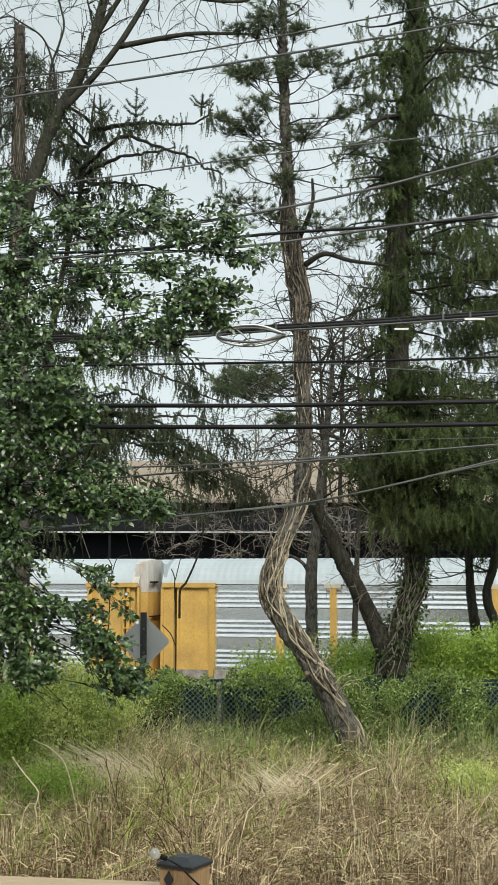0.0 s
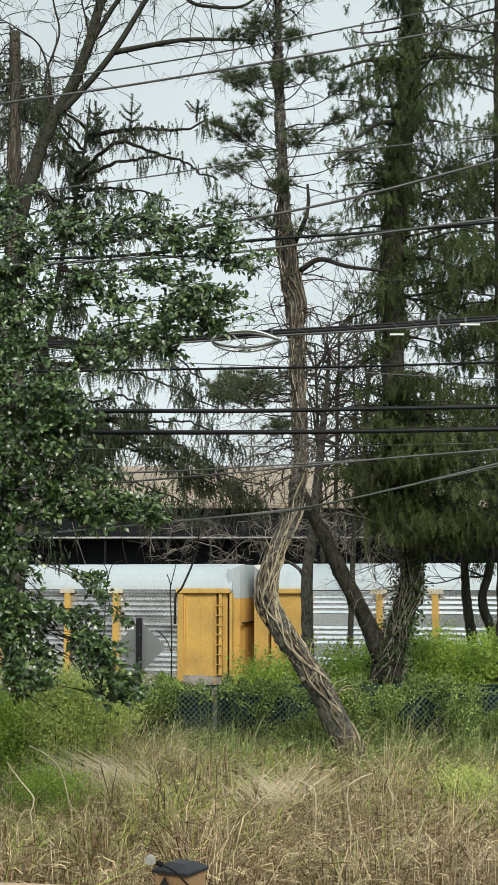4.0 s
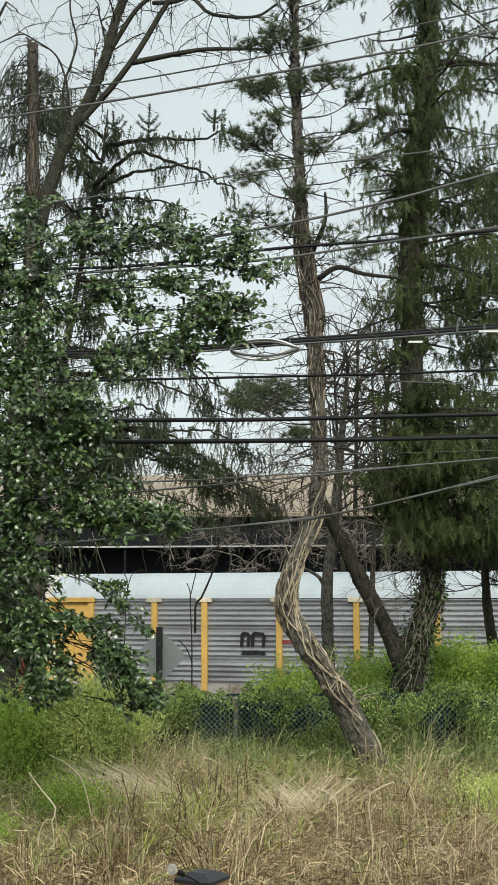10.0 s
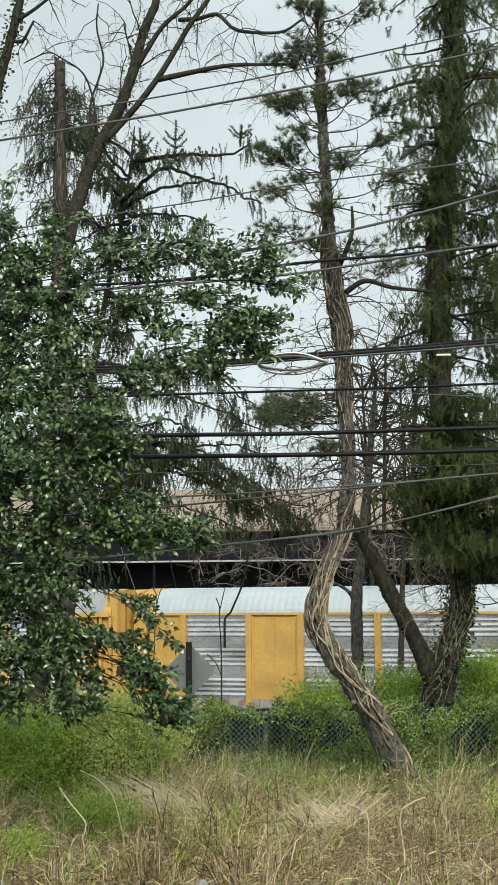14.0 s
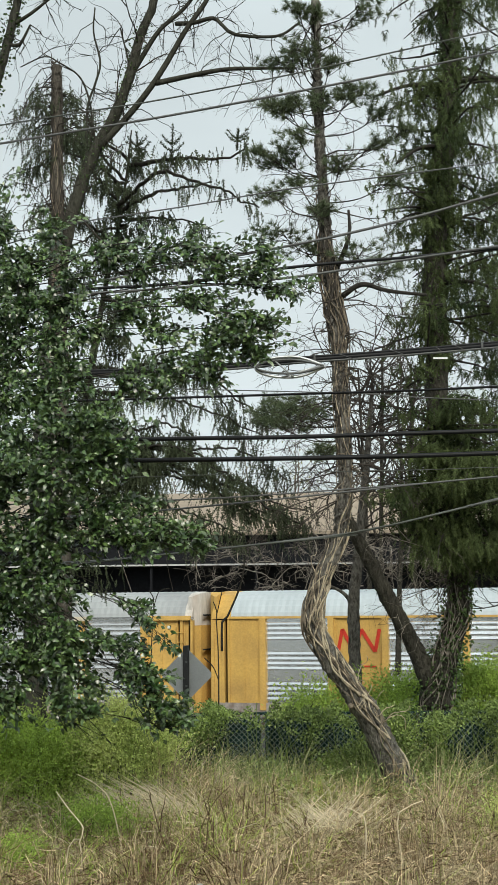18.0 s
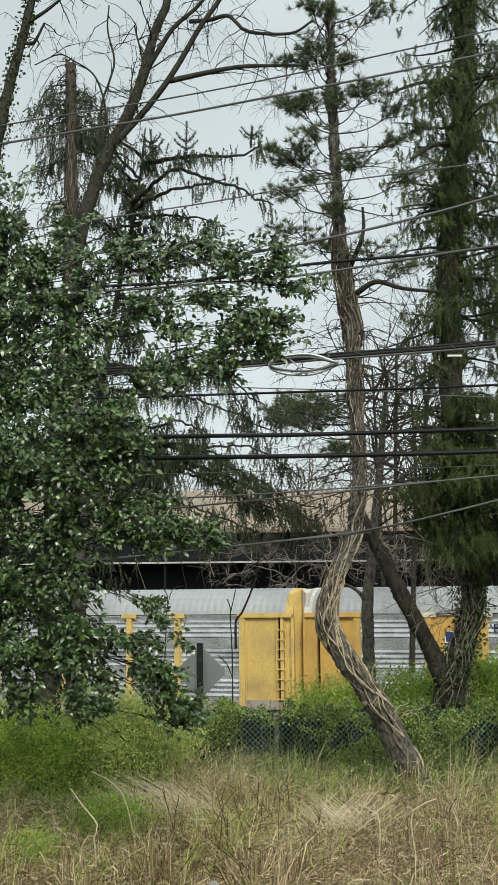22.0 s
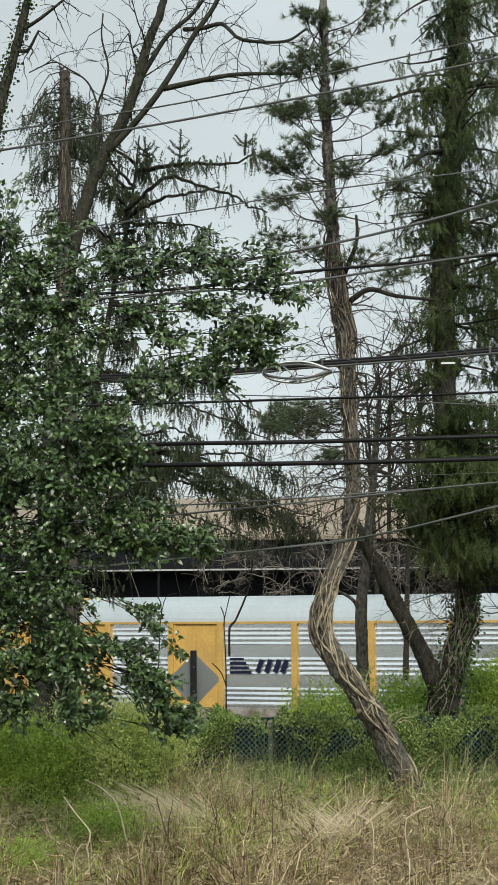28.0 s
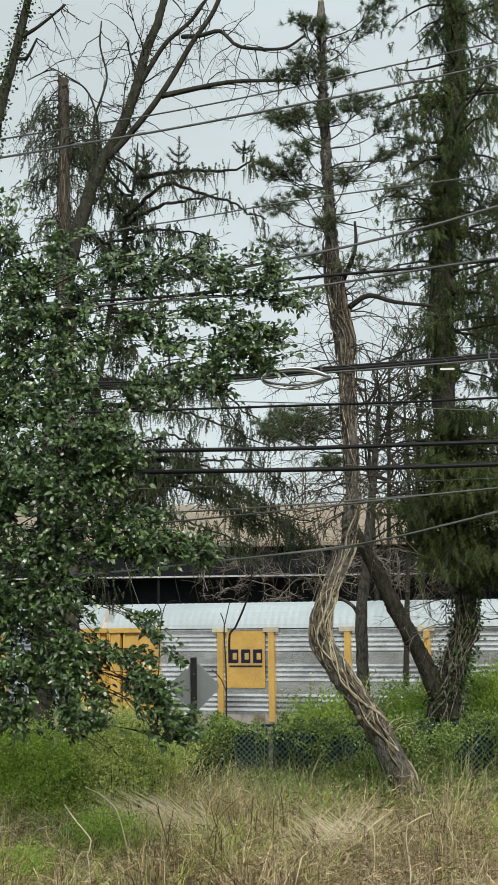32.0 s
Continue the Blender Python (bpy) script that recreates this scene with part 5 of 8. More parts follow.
def big_conifer():
    ob = thing("conifer_tree", "tall dark drooping conifer with ivy on its forked base", "conifer tree")
    rows = [((2.26, 21.20, 2.87), 0.62), ((2.27, 21.10, 3.73), 0.52), ((2.41, 21.00, 4.41), 0.4), ((2.64, 21.00, 5.08), 0.34), ((2.68, 21.00, 5.67), 0.31), ((2.59, 21.00, 6.67), 0.32), ((2.46, 21.00, 8.06), 0.34), ((2.43, 21.00, 9.55), 0.36), ((2.45, 21.00, 10.78), 0.36),
            ((2.62, 21.00, 12.50), 0.33), ((2.78, 21.00, 14.06), 0.26), ((2.85, 21.20, 16.54), 0.18)]
    t, s = trunk("trunk", rows, M_BARK_DARK, ob, bark=0.03)
    rows2 = [((2.26, 21.00, 3.92), 0.32), ((1.97, 20.90, 4.61), 0.26), ((1.63, 20.80, 5.27), 0.24), ((1.23, 20.70, 6.07), 0.21), ((0.96, 20.60, 6.60), 0.16), ((0.80, 20.60, 7.10), 0.09)]
    t2, s2 = trunk("leaning_trunk", rows2, M_BARK_DARK, ob, bark=0.025)
    bark_flakes(s, 0.0, 0.3, 900, M_BARK_DARK, t, 0.06)
    bark_flakes(s2, 0.0, 0.98, 500, M_BARK_DARK, t2, 0.05)
    ivy_on(s, 1500, 0.05, 0.24, t, 0.06)
    ivy_on(s, 1800, 0.3, 1.0, t, 0.045)
    vines_on(s, 14, 0.02, 0.3, M_TWIG_PALE, t, 0.012)
    reach = lambda a, h: (1.3 if math.cos(a) < -0.2 else 2.3) * (1.0 - 0.2 * h)
    hang = []
    for k in range(105):
        i = int(len(s) * rng.uniform(0.24, 0.99))
        a = rng.uniform(0, 2 * math.pi)
        ln = reach(a, i / len(s)) * rng.uniform(0.5, 1.15)
        path = bough(s[i, :3], (math.cos(a), math.sin(a), 0.15), ln, 0.22, 0.05, 8)
        tubes("branch", [(path, 0.028 * np.linspace(1, 0.3, len(path)))], M_LIMB, ob)
        for q in path[2:]:
            hang.append(q)
    for p, e in (((2.55, 21.00, 10.59), (3.45, 20.00, 10.16)), ((2.62, 21.00, 12.94), (1.83, 20.60, 12.51)), ((2.78, 21.00, 14.01), (3.94, 20.40, 13.76)), ((2.68, 21.00, 13.98), (1.47, 20.60, 13.65)), ((2.44, 21.00, 8.33), (1.97, 20.60, 7.64))):
        mid = (np.array(p) + np.array(e)) / 2 + np.array([0, 0, 0.1])
        path = spline([p, mid, e], 0.1)
        tubes("limb", [(path, 0.045 * np.linspace(1, 0.45, len(path)))], M_LIMB, ob)
        hang += list(path[3::2])
    # low boughs towards the neighbour
    for k in range(34):
        i = int(len(s) * rng.uniform(0.25, 0.42))
        a = rng.uniform(-1.3, 0.9) if k % 3 else rng.uniform(2.6, 4.2)
        path = bough(s[i, :3], (math.cos(a), math.sin(a), 0.1), rng.uniform(0.7, 1.9) if k % 3 else rng.uniform(0.6, 1.2), 0.22, 0.08, 8)
        tubes("branch", [(path, 0.024 * np.linspace(1, 0.3, len(path)))], M_LIMB, ob)
        hang += list(path[1:])
    for k in range(26):
        i = int(len(s) * rng.uniform(0.17, 0.3))
        a = rng.uniform(2.3, 4.4)
        lines = []
        twiggy(s[i, :3], (math.cos(a), math.sin(a), rng.normal(0.1, 0.2)), rng.uniform(0.7, 1.4), 0.013, 2, lines, 0.4, 0.03, (3, 5))
        tubes("dead_twig", lines, M_TWIG_PALE if k % 2 else M_TWIG, ob, sides=3)
    # short sprays that clothe the trunk
    i = rng.integers(int(len(s) * 0.33), len(s), 3000)
    i = i[(i < len(s) * 0.4) | (i > len(s) * 0.46)]
    a = rng.uniform(0, 2 * math.pi, len(i))
    sheath = s[i, :3] + np.stack([np.cos(a), np.sin(a), rng.normal(0, 0.3, len(i))], 1) * (s[i, 3] * 0.95 + rng.exponential(0.055, len(i)))[:, None]
    pts = hanging(hang, 18, 0, np.array([0.18, 0.18, 0.07]))
    chance = rng.uniform(0, 1, len(pts))
    low = pts[:, 2] < 8.3
    keep = np.where(low, clumped(pts, 2.2, -0.28, 3.0), clumped(pts, 1.7, -0.04, 3.0))
    edge = np.where((pts[:, 2] > 6.6) & (pts[:, 2] < 7.3), 1.5, 2.1) + rng.normal(0, 0.3, len(pts))
    keep &= (pts[:, 2] > 5.8 + rng.normal(0, 0.12, len(pts))) & (~low | (pts[:, 0] > edge))
    keep &= (pts[:, 2] < 12.7) | (chance < 0.65)
    keep &= (pts[:, 0] > 2.35) | (pts[:, 2] < 8.0) | (chance < np.where(pts[:, 2] > 11.2, 0.55, 0.42))
    # the low skirt that hangs before the trunk
    skirt = np.stack([rng.normal(2.85, 0.5, 1500), rng.normal(20.5, 0.12, 1500), rng.uniform(5.9, 7.75, 1500)], 1)
    skirt = skirt[clumped(skirt, 2.0, -0.1, 8.0) & (skirt[:, 0] > 1.8 + 0.25 * np.abs(skirt[:, 2] - 6.6) + rng.normal(0, 0.25, 1500))]
    clothes = np.vstack([sheath[clumped(sheath, 2.4, -0.25, 5.0)], skirt])
    tri_ob("foliage", fronds(np.vstack([pts[keep], clothes]), 0.25, 0.07, 0.4, 8, 0.022), 3, M_CEDAR, ob, "drooping dark green foliage")
    tri_ob("dry_foliage", fronds(pts[keep][::14], 0.3, 0.05, 0.3, 4, 0.012), 3, M_TWIG, ob, "dry brown drooping twigs")


big_conifer()


def right_conifer():
    """The neighbour whose boughs fill the space beside the tall conifer."""
    ob = thing("conifer_tree", "broad dark conifer with low drooping boughs", "conifer tree")
    rows = [((4.76, 24.00, 2.54), 0.4), ((4.82, 24.00, 5.50), 0.34), ((4.85, 24.00, 9.71), 0.3), ((4.88, 24.00, 14.07), 0.24), ((4.97, 24.00, 18.58), 0.16)]
    t, s = trunk("trunk", rows, M_BARK_DARK, ob, 10, 0.07)
    hang = []
    for k in range(96):
        i = int(len(s) * rng.uniform(0.22, 0.99))
        a = rng.uniform(0, 2 * math.pi)
        ln = 2.2 * rng.uniform(0.5, 1.15)
        path = bough(s[i, :3], (math.cos(a), math.sin(a), 0.1), ln, 0.22, 0.07, 8)
        tubes("branch", [(path, 0.024 * np.linspace(1, 0.3, len(path)))], M_LIMB, ob)
        hang += list(path[2:])
    # fuller boughs towards the street
    for lo, hi, count in ((8.59, 11.55, 15), (11.55, 13.90, 8)):
        for k in range(count):
            z = rng.uniform(lo, hi)
            i = int(np.argmin(abs(s[:, 2] - z)))
            a = rng.uniform(2.3, 4.3)
            path = bough(s[i, :3], (math.cos(a), math.sin(a), 0.12), rng.uniform(0.9, 1.7), 0.25, 0.07, 8)
            tubes("branch", [(path, 0.02 * np.linspace(1, 0.3, len(path)))], M_LIMB, ob)
            hang += list(path[2:])
    pts = hanging(hang, 22, 0, np.array([0.22, 0.22, 0.09]))
    pts = pts[clumped(pts, 1.5, -0.1, 8.0) & ((pts[:, 2] < 12.2) | (rng.uniform(0, 1, len(pts)) < 0.75))]
    tri_ob("foliage", fronds(pts, 0.28, 0.075, 0.4, 8, 0.023), 3, M_CEDAR, ob, "drooping dark green foliage")


right_conifer()


def leaning_tree():
    ob = thing("bare_tree", "leaning leafless tree with long sweeping limbs", "bare tree")
    rows = [((-4.05, 20.40, 2.63), 0.42), ((-3.95, 20.30, 5.49), 0.38), ((-3.80, 20.10, 8.56), 0.33), ((-3.58, 20.00, 10.79), 0.24), ((-3.29, 20.00, 11.94), 0.2), ((-3.04, 20.00, 12.61), 0.19), ((-2.73, 20.00, 13.19), 0.17), ((-2.47, 20.00, 13.91), 0.155), ((-2.30, 20.00, 14.55), 0.14), ((-2.12, 20.00, 15.00), 0.12), ((-1.90, 20.00, 15.80), 0.1)]
    t, s = trunk("trunk", rows, M_BARK_GREY, ob, bark=0.02)
    ivy_on(s, 420, 0.7, 0.93, t, 0.045)
    limbs = [([(-3.00, 20.00, 12.63), (-2.86, 19.90, 12.74), (-2.47, 19.90, 13.18), (-2.12, 19.80, 13.58), (-1.86, 19.80, 13.99), (-1.55, 19.80, 14.53), (-1.24, 19.80, 14.98), (-1.05, 19.80, 15.40)], 0.12, 0.075),
             ([(-2.52, 20.00, 13.77), (-2.25, 20.00, 14.23), (-1.99, 20.00, 14.63), (-1.59, 20.00, 14.99), (-1.30, 20.00, 15.40)], 0.1, 0.055),
             ([(-2.05, 19.80, 13.64), (-1.60, 19.80, 13.73), (-1.16, 19.70, 13.77), (-0.75, 19.70, 13.81), (0.20, 19.60, 13.75)], 0.1, 0.04),
             ([(-1.73, 20.00, 14.72), (-1.42, 19.80, 14.64), (-1.11, 19.70, 14.66), (-0.94, 19.60, 14.47), (-0.75, 19.60, 14.33), (-0.10, 19.40, 14.20), (0.25, 19.40, 14.40)], 0.08, 0.04),
             ([(-3.17, 20.00, 12.35), (-3.17, 20.00, 13.29), (-3.04, 20.00, 13.74), (-2.96, 20.00, 14.10), (-3.07, 20.00, 14.61), (-3.05, 20.00, 15.03)], 0.055, 0.025),
             ([(-3.22, 20.00, 12.15), (-3.10, 20.10, 13.10), (-3.27, 20.10, 13.84), (-3.66, 20.10, 14.16), (-3.89, 20.10, 14.26), (-4.28, 20.10, 14.09)], 0.05, 0.02),
             ([(-2.62, 20.00, 13.40), (-2.51, 20.20, 14.01), (-2.66, 20.20, 14.77)], 0.05, 0.025)]
    tips = []
    for pts, d0, d1 in limbs:
        path = spline(pts, 0.08)
        lines = [(path, np.linspace(d0, d1, len(path)) / 2)]
        for _ in range(10):
            k = rng.integers(len(path) // 4, len(path))
            twiggy(path[k], rng.normal(0, 1, 3) * np.array([1, 0.5, 1]) + np.array([0.2, 0, -0.25]), rng.uniform(0.4, 1.1), 0.009, 2, lines, 0.5, 0.05, (2, 4), tips)
        tubes("limb", lines, M_BARK_GREY, ob)
    for _ in range(20):
        lines = []
        k = rng.integers(len(s) // 2, len(s))
        twiggy(s[k, :3], rng.normal(0, 1, 3) * np.array([1, 0.5, 1]), rng.uniform(0.5, 1.3), 0.016, 2, lines, 0.5, 0.0, (3, 5))
        tubes("twig", lines, M_TWIG, ob)


leaning_tree()


def snag():
    ob = thing("dead_tree", "broken-topped dead trunk with hanging dry sprays", "dead tree")
    t, s = trunk("trunk", [((-2.83, 16.20, 2.93), 0.26), ((-2.84, 16.10, 5.47), 0.24), ((-2.85, 16.00, 7.56), 0.22), ((-2.89, 16.00, 9.50), 0.19), ((-2.92, 16.00, 11.18), 0.135), ((-2.94, 16.00, 12.32), 0.115)], M_SNAG, ob, bark=0.022)
    bark_flakes(s, 0.5, 1.0, 500, M_SNAG, t, 0.05)
    vines_on(s, 16, 0.5, 0.98, M_TWIG, t, 0.007, 1.15)
    vines_on(s, 6, 0.5, 0.95, M_VINE_DULL, t, 0.007, 1.1)
    for _ in range(34):
        lines = []
        k = rng.integers(int(len(s) * 0.76), len(s))
        twiggy(s[k, :3], rng.normal(0, 1, 3) + np.array([-0.15, 0, 0.2]), rng.uniform(0.3, 0.9), 0.008, 2, lines, 0.5, 0.08, (2, 4))
        tubes("dry_twig", lines, M_TWIG, ob)
    hang = []
    for k in range(20):
        i = int(len(s) * rng.uniform(0.83, 0.985))
        a = rng.uniform(2.4, 3.9) if k % 3 else rng.uniform(-0.6, 0.6)
        path = bough(s[i, :3], (math.cos(a), math.sin(a), 0.25), rng.uniform(0.35, 0.75) * (1.0 if k % 3 else 0.7), 0.3, 0.12, 8)
        tubes("branch", [(path, 0.011 * np.linspace(1, 0.4, len(path)))], M_LIMB, ob)
        hang += list(path[2:])
    tri_ob("hanging_foliage", fronds(hanging(hang, 4, 0, 0.05), 0.24, 0.035, 0.4, 7, 0.018), 3, M_SPRUCE, ob, "hanging dull green and brown sprays")


snag()


def ivy_tree():
    ob = thing("ivy_clad_tree", "leaning trunk wrapped in green ivy", "tree")
    t, s = trunk("trunk", [((-5.3, 19.00, 2.74), 0.32), ((-5.1, 19.00, 7.13), 0.28), ((-4.82, 19.00, 10.96), 0.22), ((-4.5, 19.00, 13.0), 0.17), ((-4.23, 19.00, 14.1), 0.14), ((-3.95, 19.00, 15.4), 0.1)], M_BARK_GREY, ob, 10, 0.06)
    ivy_on(s, 1700, 0.3, 0.97, t, 0.055, spread=1.05)
    for p, q, e in (((-4.25, 19.00, 14.0), (-4.05, 18.90, 13.93), (-3.86, 18.80, 14.2)), ((-4.18, 19.00, 14.3), (-3.85, 18.90, 14.45), (-3.42, 18.80, 14.74))):
        path = spline([p, q, e], 0.08)
        lines = [(path, 0.035 * np.linspace(1, 0.5, len(path)))]
        for _ in range(5):
            twiggy(path[-rng.integers(1, 5)], rng.normal(0, 1, 3), 0.6, 0.01, 1, lines, 0.5)
        tubes("limb", lines, M_BARK_GREY, ob)


ivy_tree()


def spruce():
    ob = thing("spruce_tree", "sparse spruce with hanging dark twigs", "spruce tree")
    t, s = trunk("trunk", [((-4.04, 23.00, 2.66), 0.3), ((-3.93, 23.00, 6.49), 0.22), ((-3.50, 23.00, 9.94), 0.12), ((-2.99, 23.00, 12.65), 0.06), ((-2.82, 23.00, 14.08), 0.025)], M_BARK_DARK, ob, 8, 0.06)
    hang = []
    # long upper limbs
    boughs = [[(-2.98, 22.85, 12.3), (-2.74, 22.20, 12.55), (-1.91, 21.80, 12.82), (-1.17, 21.60, 12.58), (-0.39, 21.40, 12.27)],
              [(-3.0, 22.8, 12.4), (-2.61, 22.40, 12.46), (-1.89, 22.20, 12.55), (-1.09, 22.00, 12.66)],
              [(-2.84, 23.00, 13.39), (-2.36, 22.80, 13.40), (-1.73, 22.60, 13.41), (-1.11, 22.40, 13.37), (-0.79, 22.30, 13.56)],
              [(-2.83, 23.00, 7.90), (-1.98, 22.50, 7.90), (-1.07, 22.00, 7.50), (-0.39, 21.60, 7.04), (0.18, 21.30, 6.60)], [(-2.82, 23.00, 7.50), (-2.06, 22.40, 7.15), (-1.26, 22.00, 6.93), (-0.58, 21.80, 6.53)]]
    # low sweeping boughs
    boughs += [[(-2.84, 23.00, 9.12), (-2.10, 22.60, 9.26), (-1.49, 22.40, 9.03), (-1.18, 22.20, 8.40)], [(-2.86, 23.00, 10.77), (-2.21, 22.60, 10.98), (-1.59, 22.30, 10.71)],
              [(-2.85, 23.00, 10.15), (-3.40, 22.60, 10.17), (-3.94, 22.30, 9.81)], [(-2.88, 23.00, 12.23), (-3.36, 22.80, 12.07), (-3.83, 22.60, 11.70)], [(-2.87, 23.00, 11.39), (-2.24, 22.80, 11.55), (-1.72, 22.60, 11.49)],
              [(-2.83, 23.00, 8.51), (-2.19, 22.60, 8.56), (-1.57, 22.20, 8.21)], [(-2.81, 23.00, 6.90), (-2.15, 22.40, 6.66), (-1.44, 22.00, 6.45)]]
    # filling boughs
    boughs += [[(-2.83, 23.00, 8.21), (-1.87, 22.40, 8.08), (-1.17, 22.20, 7.72), (-0.49, 22.00, 7.41)], [(-2.82, 23.00, 7.70), (-1.79, 22.60, 7.56), (-0.88, 22.30, 7.14), (-0.11, 22.10, 6.84)],
              [(-2.85, 23.00, 9.53), (-2.10, 22.60, 9.76), (-1.38, 22.20, 9.49)], [(-2.95, 23.00, 9.53), (-1.90, 22.60, 9.56), (-0.99, 22.30, 9.16), (-0.20, 22.00, 8.65)],
              [(-2.94, 23.00, 9.12), (-2.00, 22.60, 8.96), (-1.18, 22.30, 8.52), (-0.49, 22.00, 8.04)], [(-2.83, 23.00, 8.05), (-1.68, 22.50, 8.03), (-0.69, 22.10, 7.42), (-0.01, 21.80, 7.03), (0.46, 21.60, 6.90)]]
    # side boughs
    boughs += [[(-2.83, 23.00, 7.80), (-1.58, 22.50, 7.45), (-0.59, 22.10, 6.86), (0.13, 21.80, 6.44)], [(-1.89, 22.60, 8.01), (-1.08, 22.20, 7.96), (-0.39, 22.00, 7.68), (-0.01, 21.90, 7.40)],
              [(-2.83, 23.00, 12.76), (-3.27, 22.80, 13.01), (-3.64, 22.60, 12.73)], [(-2.83, 23.00, 12.33), (-2.14, 22.80, 12.27), (-1.52, 22.60, 12.06)], [(-2.84, 23.00, 13.07), (-3.38, 22.80, 13.64), (-3.76, 22.60, 13.67)],
              [(-2.87, 23.00, 11.81), (-3.55, 22.80, 11.55), (-4.22, 22.60, 11.19)], [(-3.59, 21.00, 13.18), (-3.84, 20.80, 13.39), (-4.17, 20.60, 13.13)]]
    boughs += [[(-3.58, 21.00, 12.79), (-3.92, 20.80, 12.82), (-4.25, 20.60, 12.46)], [(-3.59, 21.00, 13.57), (-3.33, 20.80, 13.68), (-3.06, 20.60, 13.41)], [(-3.57, 21.00, 12.02), (-3.91, 20.80, 12.05), (-4.32, 20.60, 11.70)]]
    for k, pts in enumerate(boughs):
        near = s[int(np.argmin(np.linalg.norm(s[:, :3] - np.array(pts[0]), axis=1))), :3]
        if np.linalg.norm(near - np.array(pts[0])) > 0.15:
            pts = [tuple(near)] + pts
        path = spline(pts, 0.07)
        path += np.cumsum(rng.normal(0, 0.018, path.shape), 0)
        tubes("bough", [(path, (0.05 if k < 4 else 0.035) * np.linspace(1, 0.3, len(path)))], M_LIMB, ob)
        hang += list(path[3::3]) if k in (0, 1) else list(path[1:])
    for a in range(70):
        i = int(len(s) * rng.uniform(0.3, 0.97))
        ang = rng.uniform(0, 2 * math.pi)
        path = bough(s[i, :3], (math.cos(ang), math.sin(ang), 0.0), rng.uniform(0.4, 1.3) * (1.25 - 0.6 * i / len(s)), 0.25, 0.06, 7)
        tubes("bough", [(path, 0.012 * np.linspace(1, 0.3, len(path)))], M_LIMB, ob)
        hang += list(path[2:])
    pts = hanging(hang, 13, 0, 0.09)
    bare = (pts[:, 2] < 11.76) & (pts[:, 2] > 8.61) & (rng.uniform(0, 1, len(pts)) < 0.5)
    bare |= (pts[:, 2] > 10.87) & (pts[:, 2] < 13.44) & (pts[:, 0] < -2.16) & (rng.uniform(0, 1, len(pts)) < 0.2)
    pts = pts[~bare]
    pts = pts[(pts[:, 2] > 8.61) | (pts[:, 0] < -2.18) | (rng.uniform(0, 1, len(pts)) < 0.75)]
    low = pts[(pts[:, 2] < 8.51) & (pts[:, 2] > 7.50) & (pts[:, 0] < -2.28)]
    pts = np.vstack([pts, low + rng.normal(0, 0.12, low.shape)])
    pts = pts[clumped(pts, 2.4, -0.1, 17.0) & ((pts[:, 2] < 11.0) | (rng.uniform(0, 1, len(pts)) < 0.75))]
    tri_ob("hanging_foliage", fronds(pts, 0.3, 0.05, 0.3, 7, 0.028), 3, M_SPRUCE, ob, "hanging dark spruce twigs")
    # a dead branch that hangs from a low bough
    path = spline([(-0.58, 21.80, 6.53), (-0.72, 22.0, 6.40), (-0.76, 22.0, 6.19), (-0.84, 22.0, 5.71), (-1.07, 22.0, 5.17), (-1.16, 22.0, 5.07), (-1.17, 22.0, 4.59)], 0.06)
    tubes("hanging_branch", [(path, np.linspace(0.012, 0.022, len(path)))], M_LIMB, ob, "thin dark dead branch hanging down", sides=6)
    up = []
    for p, tall in (((-2.02, 22.40, 13.34), 0.58), ((-2.63, 22.50, 13.42), 0.42), ((-0.84, 22.30, 13.50), 0.28)):
        p = np.array(p)
        lean = np.array([rng.normal(0, 0.08), 0, 1.0])
        up += [p + lean * z for z in np.linspace(-0.1, tall, 22)]
        for z, reach_ in ((0.4, 0.16), (0.4, -0.17), (0.15, 0.2), (0.18, -0.2)):
            up += [p + lean * tall * z + np.array([reach_ * x, rng.normal(0, 0.02), 0.16 * x * x]) for x in np.linspace(0.0, 1.0, 10)]
    tri_ob("upright_foliage", needles(up, np.tile((0, 0, 1.0), (len(up), 1)), 0.06, 0.85, 15, 0.013), 3, M_SPRUCE, ob, "upright spruce shoots")


spruce()


def slim_tree(rows, label, ivy=0, twigs=4, mat_=None, fork=None):
    ob = thing("slim_tree", label, "tree")
    t, s = trunk("trunk", rows, mat_ or M_BARK_DARK, ob, 8, 0.06)
    if fork:
        path = spline(fork, 0.05)
        tubes("side_limb", [(path, 0.045 * np.linspace(1, 0.45, len(path)))], mat_ or M_BARK_DARK, ob, sides=8)
    big = s[0, 1] / 24
    for _ in range(twigs):
        lines = []
        k = rng.integers(len(s) // 2, len(s))
        twiggy(s[k, :3], rng.normal(0, 1, 3) * np.array([1, 0.6, 0.6]) + np.array([0, 0, 0.5]), rng.uniform(0.8, 1.8) * big, 0.022 * big, 2, lines, 0.35, 0.0, (3, 5))
        tubes("branch", lines, M_TWIG, ob)
    if ivy:
        ivy_on(s, ivy, 0.05, 0.9, t, 0.06)


